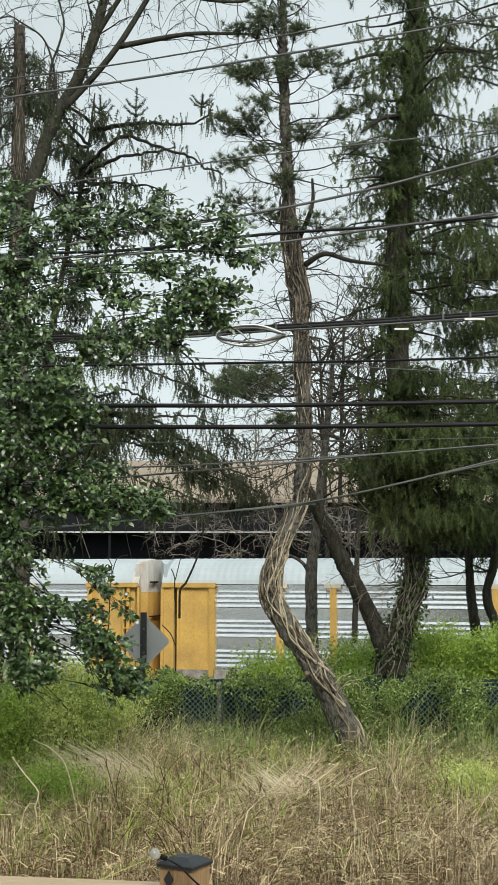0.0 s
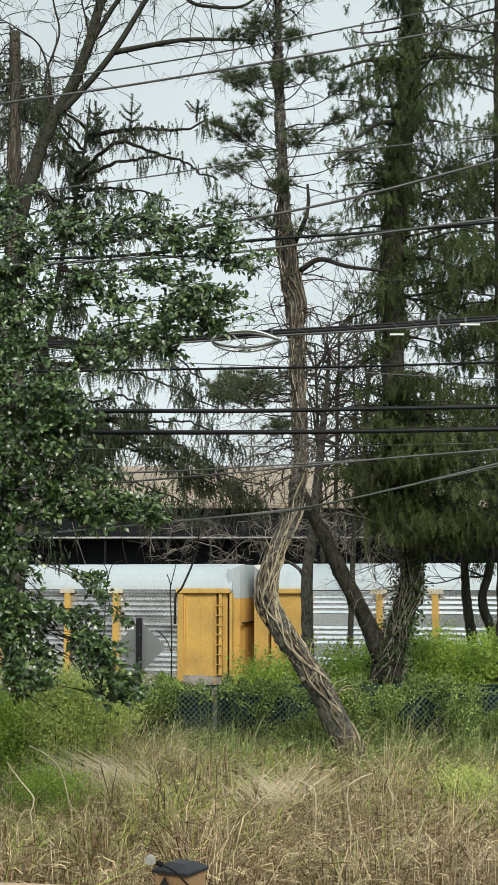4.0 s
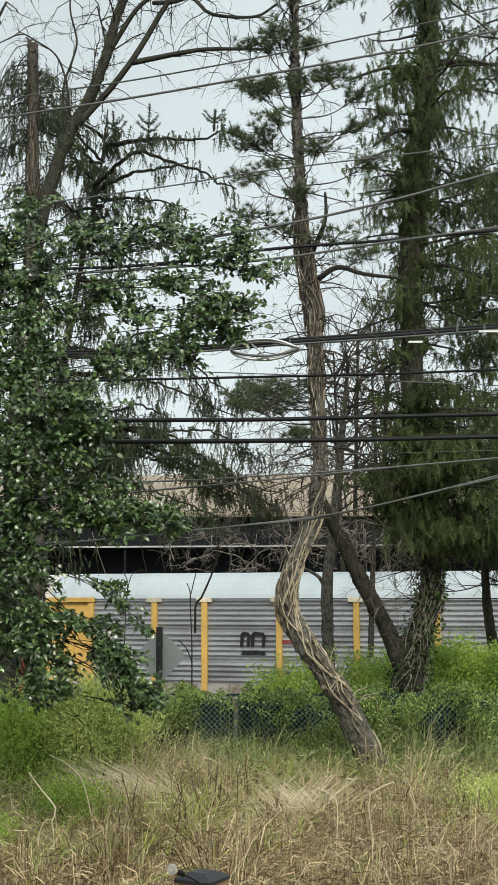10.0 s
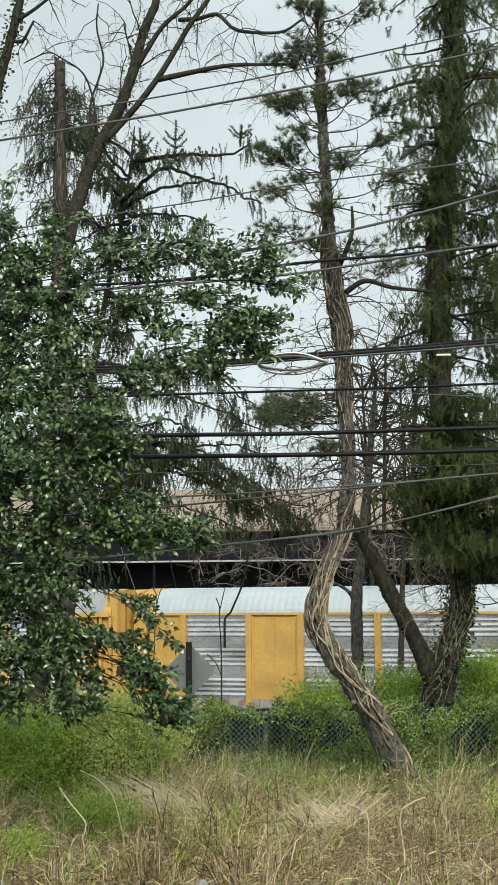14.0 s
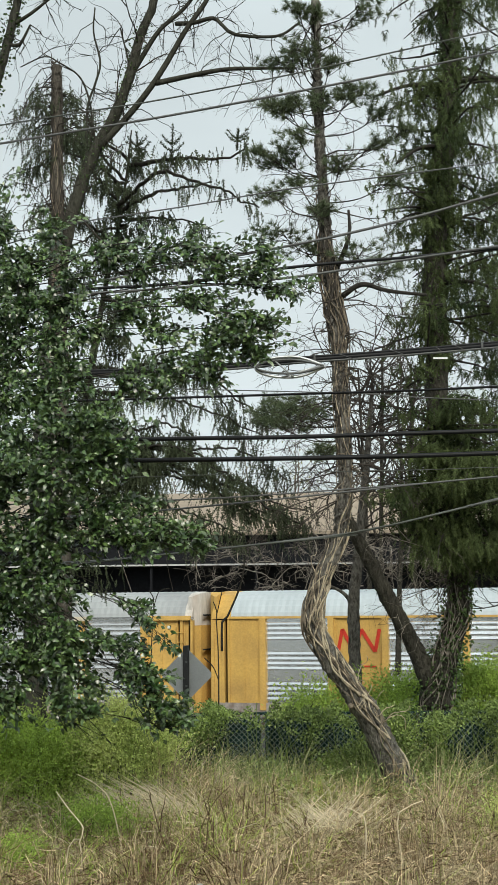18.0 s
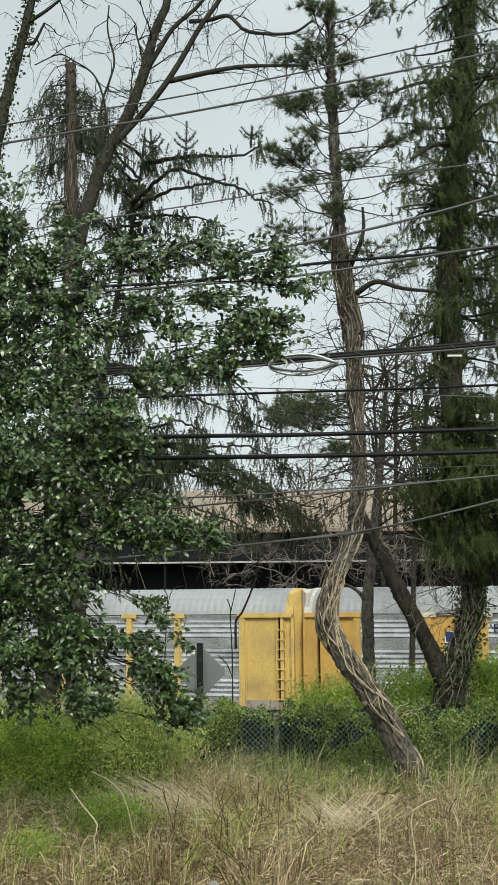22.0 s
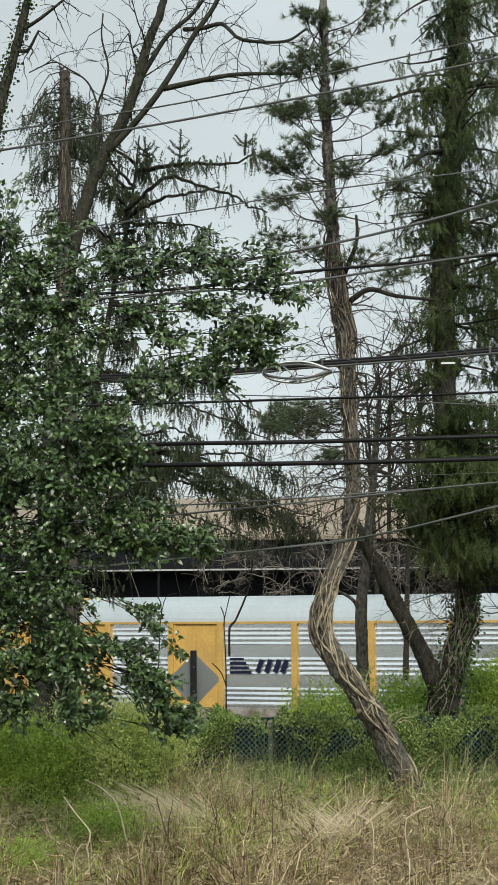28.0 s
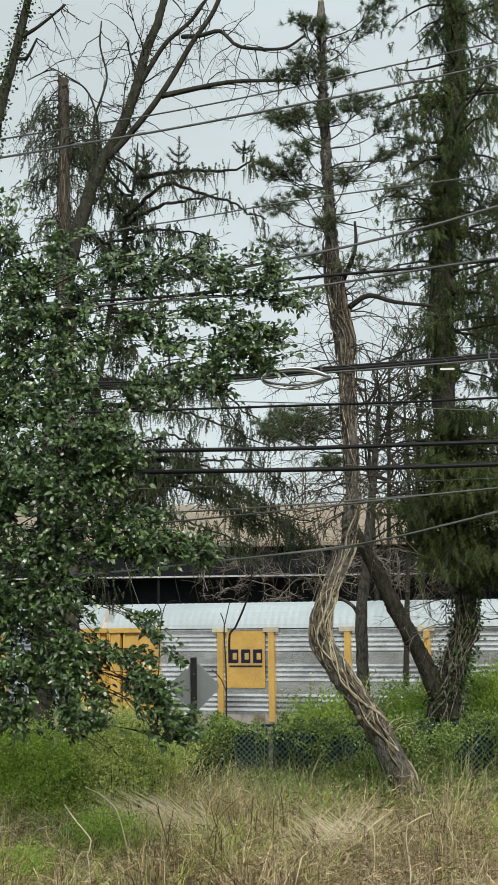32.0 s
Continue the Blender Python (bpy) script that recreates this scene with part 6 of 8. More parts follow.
slim_tree([((1.18, 24.00, 2.84), 0.27), ((1.15, 24.00, 4.37), 0.24), ((1.15, 24.00, 5.40), 0.22), ((1.24, 24.00, 6.13), 0.2), ((1.40, 24.00, 7.59), 0.15), ((1.57, 24.00, 9.28), 0.08)], "slim grey-brown bare tree forking behind the fence", 0, 12, M_BARK, [(1.13, 24.0, 5.25), (1.05, 23.97, 5.45), (0.95, 23.95, 5.56), (0.79, 23.9, 5.65), (0.62, 23.9, 5.72)])
slim_tree([((4.58, 26.00, 2.63), 0.26), ((4.52, 26.00, 4.06), 0.22), ((4.41, 26.00, 5.01), 0.18), ((4.37, 26.00, 6.64), 0.14), ((4.26, 26.00, 8.92), 0.08)], "slim dark tree among spring bushes", 0, 6)
slim_tree([((5.05, 26.00, 2.63), 0.24), ((4.92, 26.00, 4.17), 0.2), ((4.73, 26.00, 4.90), 0.18), ((4.92, 26.00, 5.74), 0.16), ((4.98, 26.00, 7.77), 0.1)], "crooked pale tree among spring bushes", 0, 5, M_BARK_GREY)
slim_tree([((4.38, 62.00, 2.48), 0.3), ((4.27, 62.00, 5.67), 0.24), ((4.45, 62.00, 12.15), 0.18), ((4.62, 62.00, 17.65), 0.1)], "bare tree beyond the railway", 0, 24)
slim_tree([((5.53, 60.00, 2.57), 0.34), ((5.69, 60.00, 5.66), 0.28), ((5.62, 60.00, 11.93), 0.2), ((6.00, 60.00, 16.18), 0.1)], "bare tree beyond the railway", 0, 24)


slim_tree([((3.35, 58.00, 2.67), 0.26), ((3.49, 58.00, 5.65), 0.22), ((3.32, 58.00, 11.71), 0.15), ((3.19, 58.00, 15.82), 0.08)], "bare tree beyond the railway", 0, 18)
slim_tree([((3.59, 44.60, 2.92), 0.22), ((3.69, 44.60, 5.59), 0.18), ((3.87, 44.60, 9.08), 0.13), ((3.78, 44.60, 12.62), 0.07)], "thin bare tree beside the road", 0, 12)


def thicket(label, x_from, x_to, depth, low, high, count, material, seedlen=1.2):
    ob = thing("thicket", label, "thicket", kind="stuff")
    lines = []
    for _ in range(count):
        x, y = rng.uniform(x_from, x_to), depth + rng.normal(0, 0.6)
        z = rng.uniform(low, high)
        twiggy((x, y, z), rng.normal(0, 1, 3) * np.array([1.2, 0.5, 0.5]) + np.array([0, 0, 0.15]), rng.uniform(0.5, 1.0) * seedlen, 0.024, 2, lines, 0.55, 0.0, (3, 6))
    for x in np.linspace(x_from, x_to, 7) + rng.normal(0, 0.5, 7):
        b = np.array([x, depth, float(height(x, depth)) - 0.1])
        p = bough(b, (rng.normal(0, 0.15), 0, 1), high - b[2], 0.15, 0, 9)
        lines.append((p, 0.026 * np.linspace(1, 0.4, len(p))))
    tubes("bare_undergrowth", lines, material, ob, sides=4)


thicket("tangle of pale bare branches beside the railway", -3.98, 7.38, 57.0, 6.01, 8.24, 85, M_TWIG_PALE, 2.0)
thicket("tangle of brown bare branches below the spruce", -5.69, 3.21, 62.0, 7.01, 10.51, 40, M_TWIG, 2.2)


# ---- broad-leaved evergreen beside the deck ----
def evergreen():
    ob = thing("evergreen_tree", "glossy dark-leaved evergreen tree with spreading branches", "evergreen tree")
    t, s = trunk("trunk", [((-2.81, 11.20, 3.18), 0.22), ((-2.77, 11.10, 4.73), 0.2), ((-2.69, 11.00, 6.40), 0.17), ((-2.63, 11.00, 7.87), 0.12), ((-2.60, 11.00, 8.77), 0.06)], M_BARK_GREY, ob, 9, 0.05)
    # the boughs' ends, with how far their leaves spread
    # top boughs
    ends = [((-2.06, 11.00, 8.62), 0.22), ((-1.78, 10.80, 8.21), 0.26), ((-1.48, 10.70, 8.36), 0.22), ((-1.13, 10.60, 8.26), 0.24), ((-0.80, 10.50, 8.35), 0.2), ((-0.52, 10.50, 8.18), 0.22),
              ((-0.10, 10.40, 8.09), 0.2), ((0.05, 10.40, 7.98), 0.15), ((-0.17, 10.40, 8.28), 0.12), ((-2.03, 10.90, 7.94), 0.2), ((-1.66, 10.70, 7.71), 0.21), ((-1.27, 10.60, 7.87), 0.21),
              ((-0.93, 10.50, 7.66), 0.21), ((-0.60, 10.40, 7.45), 0.2), ((-0.26, 10.40, 7.55), 0.22), ((-0.41, 10.40, 7.65), 0.17), ((-0.19, 10.40, 7.45), 0.13), ((-0.10, 10.40, 7.69), 0.15),
              ((-0.65, 10.40, 7.87), 0.16), ((-0.42, 10.40, 7.87), 0.14)]
    # upper boughs
    ends += [((-0.87, 10.40, 7.27), 0.2), ((-1.21, 10.50, 7.24), 0.17), ((-0.55, 10.40, 7.22), 0.14), ((-1.78, 10.60, 7.30), 0.17), ((-2.04, 10.50, 7.10), 0.2), ((-2.33, 10.90, 8.24), 0.35),
              ((-2.34, 10.80, 7.53), 0.28), ((-2.40, 10.60, 7.12), 0.28), ((-2.37, 10.50, 6.36), 0.28), ((-2.39, 10.80, 7.87), 0.26), ((-1.79, 10.20, 6.78), 0.32), ((-1.42, 10.10, 6.77), 0.24),
              ((-1.55, 10.10, 6.50), 0.28), ((-1.86, 10.10, 6.37), 0.3), ((-1.29, 10.10, 6.57), 0.14), ((-2.13, 10.30, 6.70), 0.35), ((-1.53, 10.20, 6.92), 0.2), ((-1.80, 10.30, 6.07), 0.3),
              ((-1.49, 10.20, 6.00), 0.2), ((-1.16, 10.20, 5.97), 0.22)]
    # middle boughs
    ends += [((-0.89, 10.20, 5.91), 0.17), ((-0.65, 10.20, 5.86), 0.12), ((-1.25, 10.20, 5.88), 0.12), ((-0.99, 10.30, 6.11), 0.14), ((-1.35, 10.30, 6.18), 0.18), ((-2.08, 10.40, 5.89), 0.35),
              ((-1.84, 10.30, 5.62), 0.26), ((-1.87, 10.30, 5.18), 0.26), ((-1.67, 10.20, 5.07), 0.2), ((-1.67, 10.20, 4.79), 0.24), ((-1.38, 10.20, 5.07), 0.13), ((-1.17, 10.20, 5.03), 0.09),
              ((-1.28, 10.20, 4.92), 0.15), ((-1.05, 10.10, 4.75), 0.18), ((-0.94, 10.10, 4.56), 0.14), ((-1.67, 10.20, 4.57), 0.14), ((-1.54, 10.10, 4.52), 0.14),
              ((-1.53, 10.10, 4.38), 0.08), ((-2.67, 10.90, 8.44), 0.3), ((-2.48, 10.90, 8.69), 0.28)]
    # low boughs
    ends += [((-2.66, 11.00, 8.92), 0.25), ((-2.23, 10.90, 8.34), 0.25), ((-2.59, 10.80, 7.97), 0.3), ((-2.65, 10.70, 7.51), 0.35), ((-2.47, 10.60, 7.07), 0.32), ((-2.53, 10.50, 6.63), 0.35),
              ((-2.43, 10.50, 6.22), 0.35), ((-2.51, 10.50, 5.81), 0.35), ((-2.55, 10.50, 5.35), 0.35), ((-2.49, 10.50, 4.95), 0.3), ((-2.11, 10.40, 5.00), 0.3),
              ((-2.26, 10.40, 5.44), 0.35), ((-1.14, 10.20, 5.35), 0.05), ((-1.03, 10.10, 5.22), 0.065), ((-0.94, 10.10, 5.11), 0.07), ((-0.88, 10.10, 5.03), 0.055),
              ((-0.87, 10.10, 4.47), 0.08), ((-1.02, 10.10, 4.62), 0.14), ((-1.16, 10.10, 4.84), 0.16), ((-2.24, 10.40, 4.64), 0.2)]
    # hanging ends
    ends += [((-1.85, 10.20, 4.88), 0.2), ((-1.95, 10.5, 7.6), 0.3), ((-2.15, 10.6, 7.9), 0.25), ((-1.9, 10.5, 7.2), 0.25)]
    pos, way = [], []
    for c, r in ends:
        c = np.array(c)
        low = s[s[:, 2] < c[2] - 0.1]
        base = low[-1, :3] if len(low) else s[0, :3]
        if c[2] < 5.88:
            base = s[min(len(s) - 1, int(np.argmin(abs(s[:, 2] - c[2] - 0.6)))), :3]
        path = spline([base, base * 0.45 + c * 0.55 + np.array([rng.normal(0, 0.1), rng.normal(0, 0.15), 0.1 + rng.normal(0, 0.12)]), c], 0.08)
        lines = [(path, (0.007 if r > 0.1 else 0.004) * np.linspace(1, 0.5, len(path)))]
        n = int(28 * (r / 0.2) ** 1.6) + 2
        for _ in range(n):
            e = c + rng.normal(0, r * 0.62, 3) * np.array([1.0, 1.1, 0.9])
            k = path[-rng.integers(1, max(2, len(path) // 3))]
            tw = spline([k, (k + e) / 2 + rng.normal(0, 0.03, 3), e], 0.05)
            if clumped(e[None], 3.2, -0.3, 29.0)[0] and len(lines) < 22:
                lines.append((tw, 0.0035 * np.linspace(1, 0.4, len(tw))))
            d = unit(e - k)
            m = rng.integers(12, 19) if c[2] > 6.9 else rng.integers(13, 24)
            f = rng.uniform(0.3, 1.0, m)[:, None]
            pos.append(k + (e - k) * f + rng.normal(0, 0.015, (m, 3)))
            way.append(d * 0.7 + rng.normal(0, 0.85, (m, 3)) * np.array([1, 0.45, 0.8]))
        tubes("branch", lines, M_LIMB, ob, sides=3)
    pos, way = np.vstack(pos), np.vstack(way)
    lush = clumped(pos, 3.2, -0.3, 29.0)
    pos, way = pos[lush], way[lush]
    shape = leaves(pos, way, 0.057, 0.029, 0.2, 0.1, (-0.1, -0.65, 0.75), 0.65)
    # the nearest leaves are pieces of their own
    order = np.argsort(pos[:, 1])
    few, rest = order[:280], order[280:]
    tri_ob("crown", shape[rest], 6, M_HOLLY, ob, "dense glossy dark green leaves", LEAF_FACES)
    for i in few:
        tri_ob("leaf", shape[i:i + 1], 6, M_HOLLY, ob, "", LEAF_FACES)


evergreen()


# ---- bushes and weeds ----
def bush(label, centre, size, count, leaf, material, stems=16, rise=0.45, spread=1.0):
    ob = thing("bush", label, "bush", at=(0, 0, 0))
    c, r = np.array(centre), np.array(size)
    base = np.array([c[0], c[1], float(height(c[0], c[1])) - 0.05])
    lines, pos = [], []
    clump = c + rng.normal(0, 1, (stems * 3, 3)) * r * 0.5
    foot = height(clump[::2, 0], clump[::2, 1])
    clump[::2, 2] = foot + np.maximum(clump[::2, 2] - foot, 0.2) * rng.uniform(0.3, 1.0, len(foot))
    for k in clump:
        root = base + np.array([(k[0] - c[0]) * 0.6, rng.normal(0, 0.2), 0])
        root[2] = float(height(root[0], root[1])) - 0.05
        path = spline([root, (root + k) / 2 + rng.normal(0, 0.06, 3), k], 0.15)
        lines.append((path, 0.007 * np.linspace(1, 0.4, len(path))))
    tubes("stem_framework", lines, M_TWIG, ob, sides=4)
    i = rng.integers(0, len(clump), count)
    pos = clump[i] + rng.normal(0, 1, (count, 3)) * np.array([0.17, 0.17, 0.11]) * spread
    way = rng.normal(0, 1, (count, 3)) + np.array([0, 0, rise])
    tri_ob("foliage", leaves(pos, way, leaf * 1.22, leaf * 0.49, 0.15, 0, (0, -0.6, 0.8), 0.5), 6, material, ob, "", SMALL_LEAF_FACES)


for u, lab in (((0.29, 23.00, 3.65), "yellow-green spring bush at the fence"), ((1.64, 24.00, 3.53), "yellow-green spring bush at the fence"), ((2.35, 25.00, 3.65), "fresh yellow-green bush behind the trees"),
               ((3.40, 24.00, 3.96), "fresh yellow-green bush behind the fence"), ((4.18, 25.00, 3.85), "fresh yellow-green bush behind the fence"), ((4.74, 24.00, 3.86), "fresh yellow-green bush behind the fence"), ((5.58, 25.00, 3.90), "fresh yellow-green bush behind the fence")):
    small = u[0] < 1
    bush(lab, (u[0], u[1], u[2] - 0.05), (0.6 if small else 0.85, 0.5, 0.42), 6500 if small else 11000, 0.06, M_BUSH, stems=20)
for u, r, h, n, m, lab in (((-2.91, 15.40, 3.86), 0.5, 0.32, 15000, M_BUSH, "bright green feathery bush in the meadow"), ((-3.43, 15.20, 3.91), 0.6, 0.4, 15000, M_BUSH, "bright green feathery bush in the meadow"),
                           ((-2.20, 15.50, 3.98), 0.4, 0.26, 14000, M_FEATHER, "pale olive feathery growth in the meadow"), ((-1.88, 16.50, 3.75), 0.32, 0.24, 11000, M_FEATHER, "pale olive feathery growth in the meadow"),
                           ((-1.9, 12.50, 3.42), 0.28, 0.12, 5200, M_BUSH, "low bright green weed clump in the straw"), ((-2.30, 11.00, 3.40), 0.16, 0.1, 2600, M_BUSH, "low bright green weed clump in the straw"),
                           ((2.30, 13.50, 3.33), 0.22, 0.1, 3000, M_FEATHER, "low olive weed clump in the straw")):
    bush(lab, (u[0], u[1], u[2] - 0.05), (r, 0.4, h), int(n * 1.6), 0.033 if r > 0.3 else 0.03, m, spread=min(1.0, r / 0.3))


def blades(n, xr, yr, tall, width, lean, keep=None, curl=0.5, tuft=0):
    """Corners of bent grass blades (two pieces each) rooted in the ground."""
    y = rng.uniform(*yr, n)
    half = y * 0.235 + 0.6
    x = rng.uniform(*xr, n) if xr[1] > xr[0] else rng.uniform(-1, 1, n) * half
    if keep is not None:
        m = keep(x, y)
        x, y = x[m], y[m]
        n = len(x)
    a = rng.uniform(0, 2 * math.pi, n)
    grow = 1.0
    if tuft:
        # blades fan out from common roots
        n *= tuft
        a = rng.uniform(0, 2 * math.pi, n)
        r = np.abs(rng.normal(0, 0.07, n))
        grow = np.repeat(rng.uniform(0.6, 1.35, n // tuft), tuft)
        drift = np.repeat(rng.normal(0, 0.35, (n // tuft, 2)), tuft, 0)
        x, y = np.repeat(x, tuft) + r * np.cos(a), np.repeat(y, tuft) + r * np.sin(a)
        a = np.arctan2(np.sin(a) + drift[:, 1], np.cos(a) + drift[:, 0])
    b = np.stack([x, y, height(x, y) - 0.03], 1)
    d = np.stack([np.cos(a), np.sin(a), np.zeros(n)], 1)
    h = (grow * tall * swell(x, y) * rng.uniform(0.45, 1.3, n))[:, None]
    l1 = (np.abs(rng.normal(0, lean, n)))[:, None]
    mid = b + np.array([0, 0, 0.62]) * h + d * h * l1 * 0.5
    tip = mid + np.array([0, 0, 0.38]) * h * (1 - curl * l1) + d * h * l1 * (0.6 + curl)
    side = np.stack([-np.sin(a + 0.8), np.cos(a + 0.8), np.zeros(n)], 1) * width * rng.uniform(0.6, 1.3, n)[:, None]
    return np.stack([b - side, b + side, mid - side * 0.8, mid + side * 0.8, tip], 1)


def swell(x, y):
    """How rank the growth is: hummocks and hollows of the meadow."""
    return np.array([0.85 + 1.0 * noise.noise(Vector((a * 2.1, b * 1.5, 61.0))) + 0.45 * noise.noise(Vector((a * 6.0, b * 4.5, 67.0))) for a, b in zip(x, y)]).clip(0.3, 1.6)


BLADE_FACES = ((0, 1, 3), (0, 3, 2), (2, 3, 4))


def patchy(sx, sy, level, seed):
    return lambda x, y: np.array([noise.noise(Vector((a * sx, b * sy, seed))) for a, b in zip(x, y)]) > level


def weeds():
    ob = thing("weeds", "green weeds and creepers growing through the fence", "weeds", kind="stuff")
    n = 150000
    x = rng.uniform(-2.09, 4.33, n)
    y = 19.7 + rng.normal(0, 0.55, n)
    top = 1.38 + 0.22 * np.array([noise.noise(Vector((a * 0.9, 2.0, 7))) for a in x]) + 0.25 * np.array([noise.noise(Vector((a * 5.5, 5.0, 7))) for a in x])
    z = height(x, y) + rng.uniform(0.0, 1.0, n) ** 0.65 * np.maximum(top, 0.5)
    keep = np.array([noise.noise(Vector((a * 2.4, b * 1.5, c * 2.4))) for a, b, c in zip(x, y, z)]) > -0.03
    # gaps where the screen shows
    for g, rx, rz in (((-0.45, 19.70, 3.3), 1.0, 0.52), ((0.65, 19.70, 3.4), 0.4, 0.3), ((2.6, 19.70, 3.3), 0.45, 0.4), ((-0.35, 19.70, 3.23), 0.55, 0.42), ((-0.85, 19.70, 3.57), 0.3, 0.16), ((2.59, 19.70, 3.38), 0.38, 0.28), ((1.01, 19.70, 3.62), 0.2, 0.12), ((3.20, 19.70, 3.59), 0.25, 0.12), ((0.16, 19.70, 3.59), 0.2, 0.12)):
        keep &= ((x - g[0]) / rx) ** 2 + ((z - g[2]) / rz) ** 2 > rng.uniform(0.2, 1.2, n)
    p = np.stack([x, y, z], 1)[keep]
    shape = leaves(p, rng.normal(0, 1, p.shape) + np.array([0, -0.2, 0.4]), 0.053, 0.026, 0.15, 0, (0, -0.6, 0.8), 0.6)
    tri_ob("leaves", shape[np.arange(len(shape)) % 3 > 0], 6, M_CREEPER, ob, faces_of=SMALL_LEAF_FACES)
    tri_ob("young_leaves", shape[::3], 6, M_BUSH_DEEP, ob, faces_of=SMALL_LEAF_FACES)
    tri_ob("tall_blades", blades(7000, (0, 0), (17.8, 20.3), 0.85, 0.0065, 0.75, patchy(0.9, 0.5, -0.2, 21.0)), 5, M_WEEDBLADE, ob, faces_of=BLADE_FACES)
    tri_ob("tall_straws", blades(600, (0, 0), (16.5, 20.3), 0.8, 0.0045, 0.7, patchy(0.6, 0.6, 0.0, 23.0)), 5, M_STRAW_PALE, ob, faces_of=BLADE_FACES)
    lines = []
    for _ in range(200):
        a = rng.uniform(-2.01, 4.24)
        b = np.array([a, 19.8 + rng.normal(0, 0.6), 0])
        b[2] = float(height(b[0], b[1])) - 0.02
        pth = bough(b, (rng.normal(0, 0.25), 0, 1), rng.uniform(0.7, 1.5), 0.3, 0.02, 6)
        lines.append((pth, 0.006))
    tubes("stem_framework", lines, M_CREEPER, ob, sides=3)


weeds()


def arcs(n, yr, span, width, rise, keep=None):
    """Corners of long straws that lie in arcs over the tangle (three pieces each)."""
    y = rng.uniform(*yr, n)
    x = rng.uniform(-1, 1, n) * (y * 0.235 + 0.6)
    if keep is not None:
        m = keep(x, y)
        x, y = x[m], y[m]
        n = len(x)
    a = rng.uniform(0, 2 * math.pi, n)
    d = np.stack([np.cos(a), np.sin(a) * 0.7, np.zeros(n)], 1)
    ln = (span * rng.uniform(0.5, 1.4, n))[:, None]
    h = (rise * swell(x, y) * rng.uniform(0.4, 1.3, n))[:, None]
    up = np.array([0, 0, 1.0])
    b = np.stack([x, y, height(x, y) + rng.uniform(0.0, 0.16, n)], 1)
    m1 = b + d * ln * 0.28 + up * h * 0.85
    m2 = b + d * ln * 0.65 + up * h * (0.9 + rng.normal(0, 0.15, n))[:, None]
    tip = b + d * ln + up * h * (0.45 + rng.normal(0, 0.3, n))[:, None]
    side = (np.cross(d, up) * 0.45 + up * 0.6) * width * rng.uniform(0.6, 1.4, n)[:, None]
    return np.stack([b - side, b + side, m1 - side, m1 + side, m2 - side * 0.8, m2 + side * 0.8, tip], 1)


ARC_FACES = ((0, 1, 3), (0, 3, 2), (2, 3, 5), (2, 5, 4), (4, 5, 6))


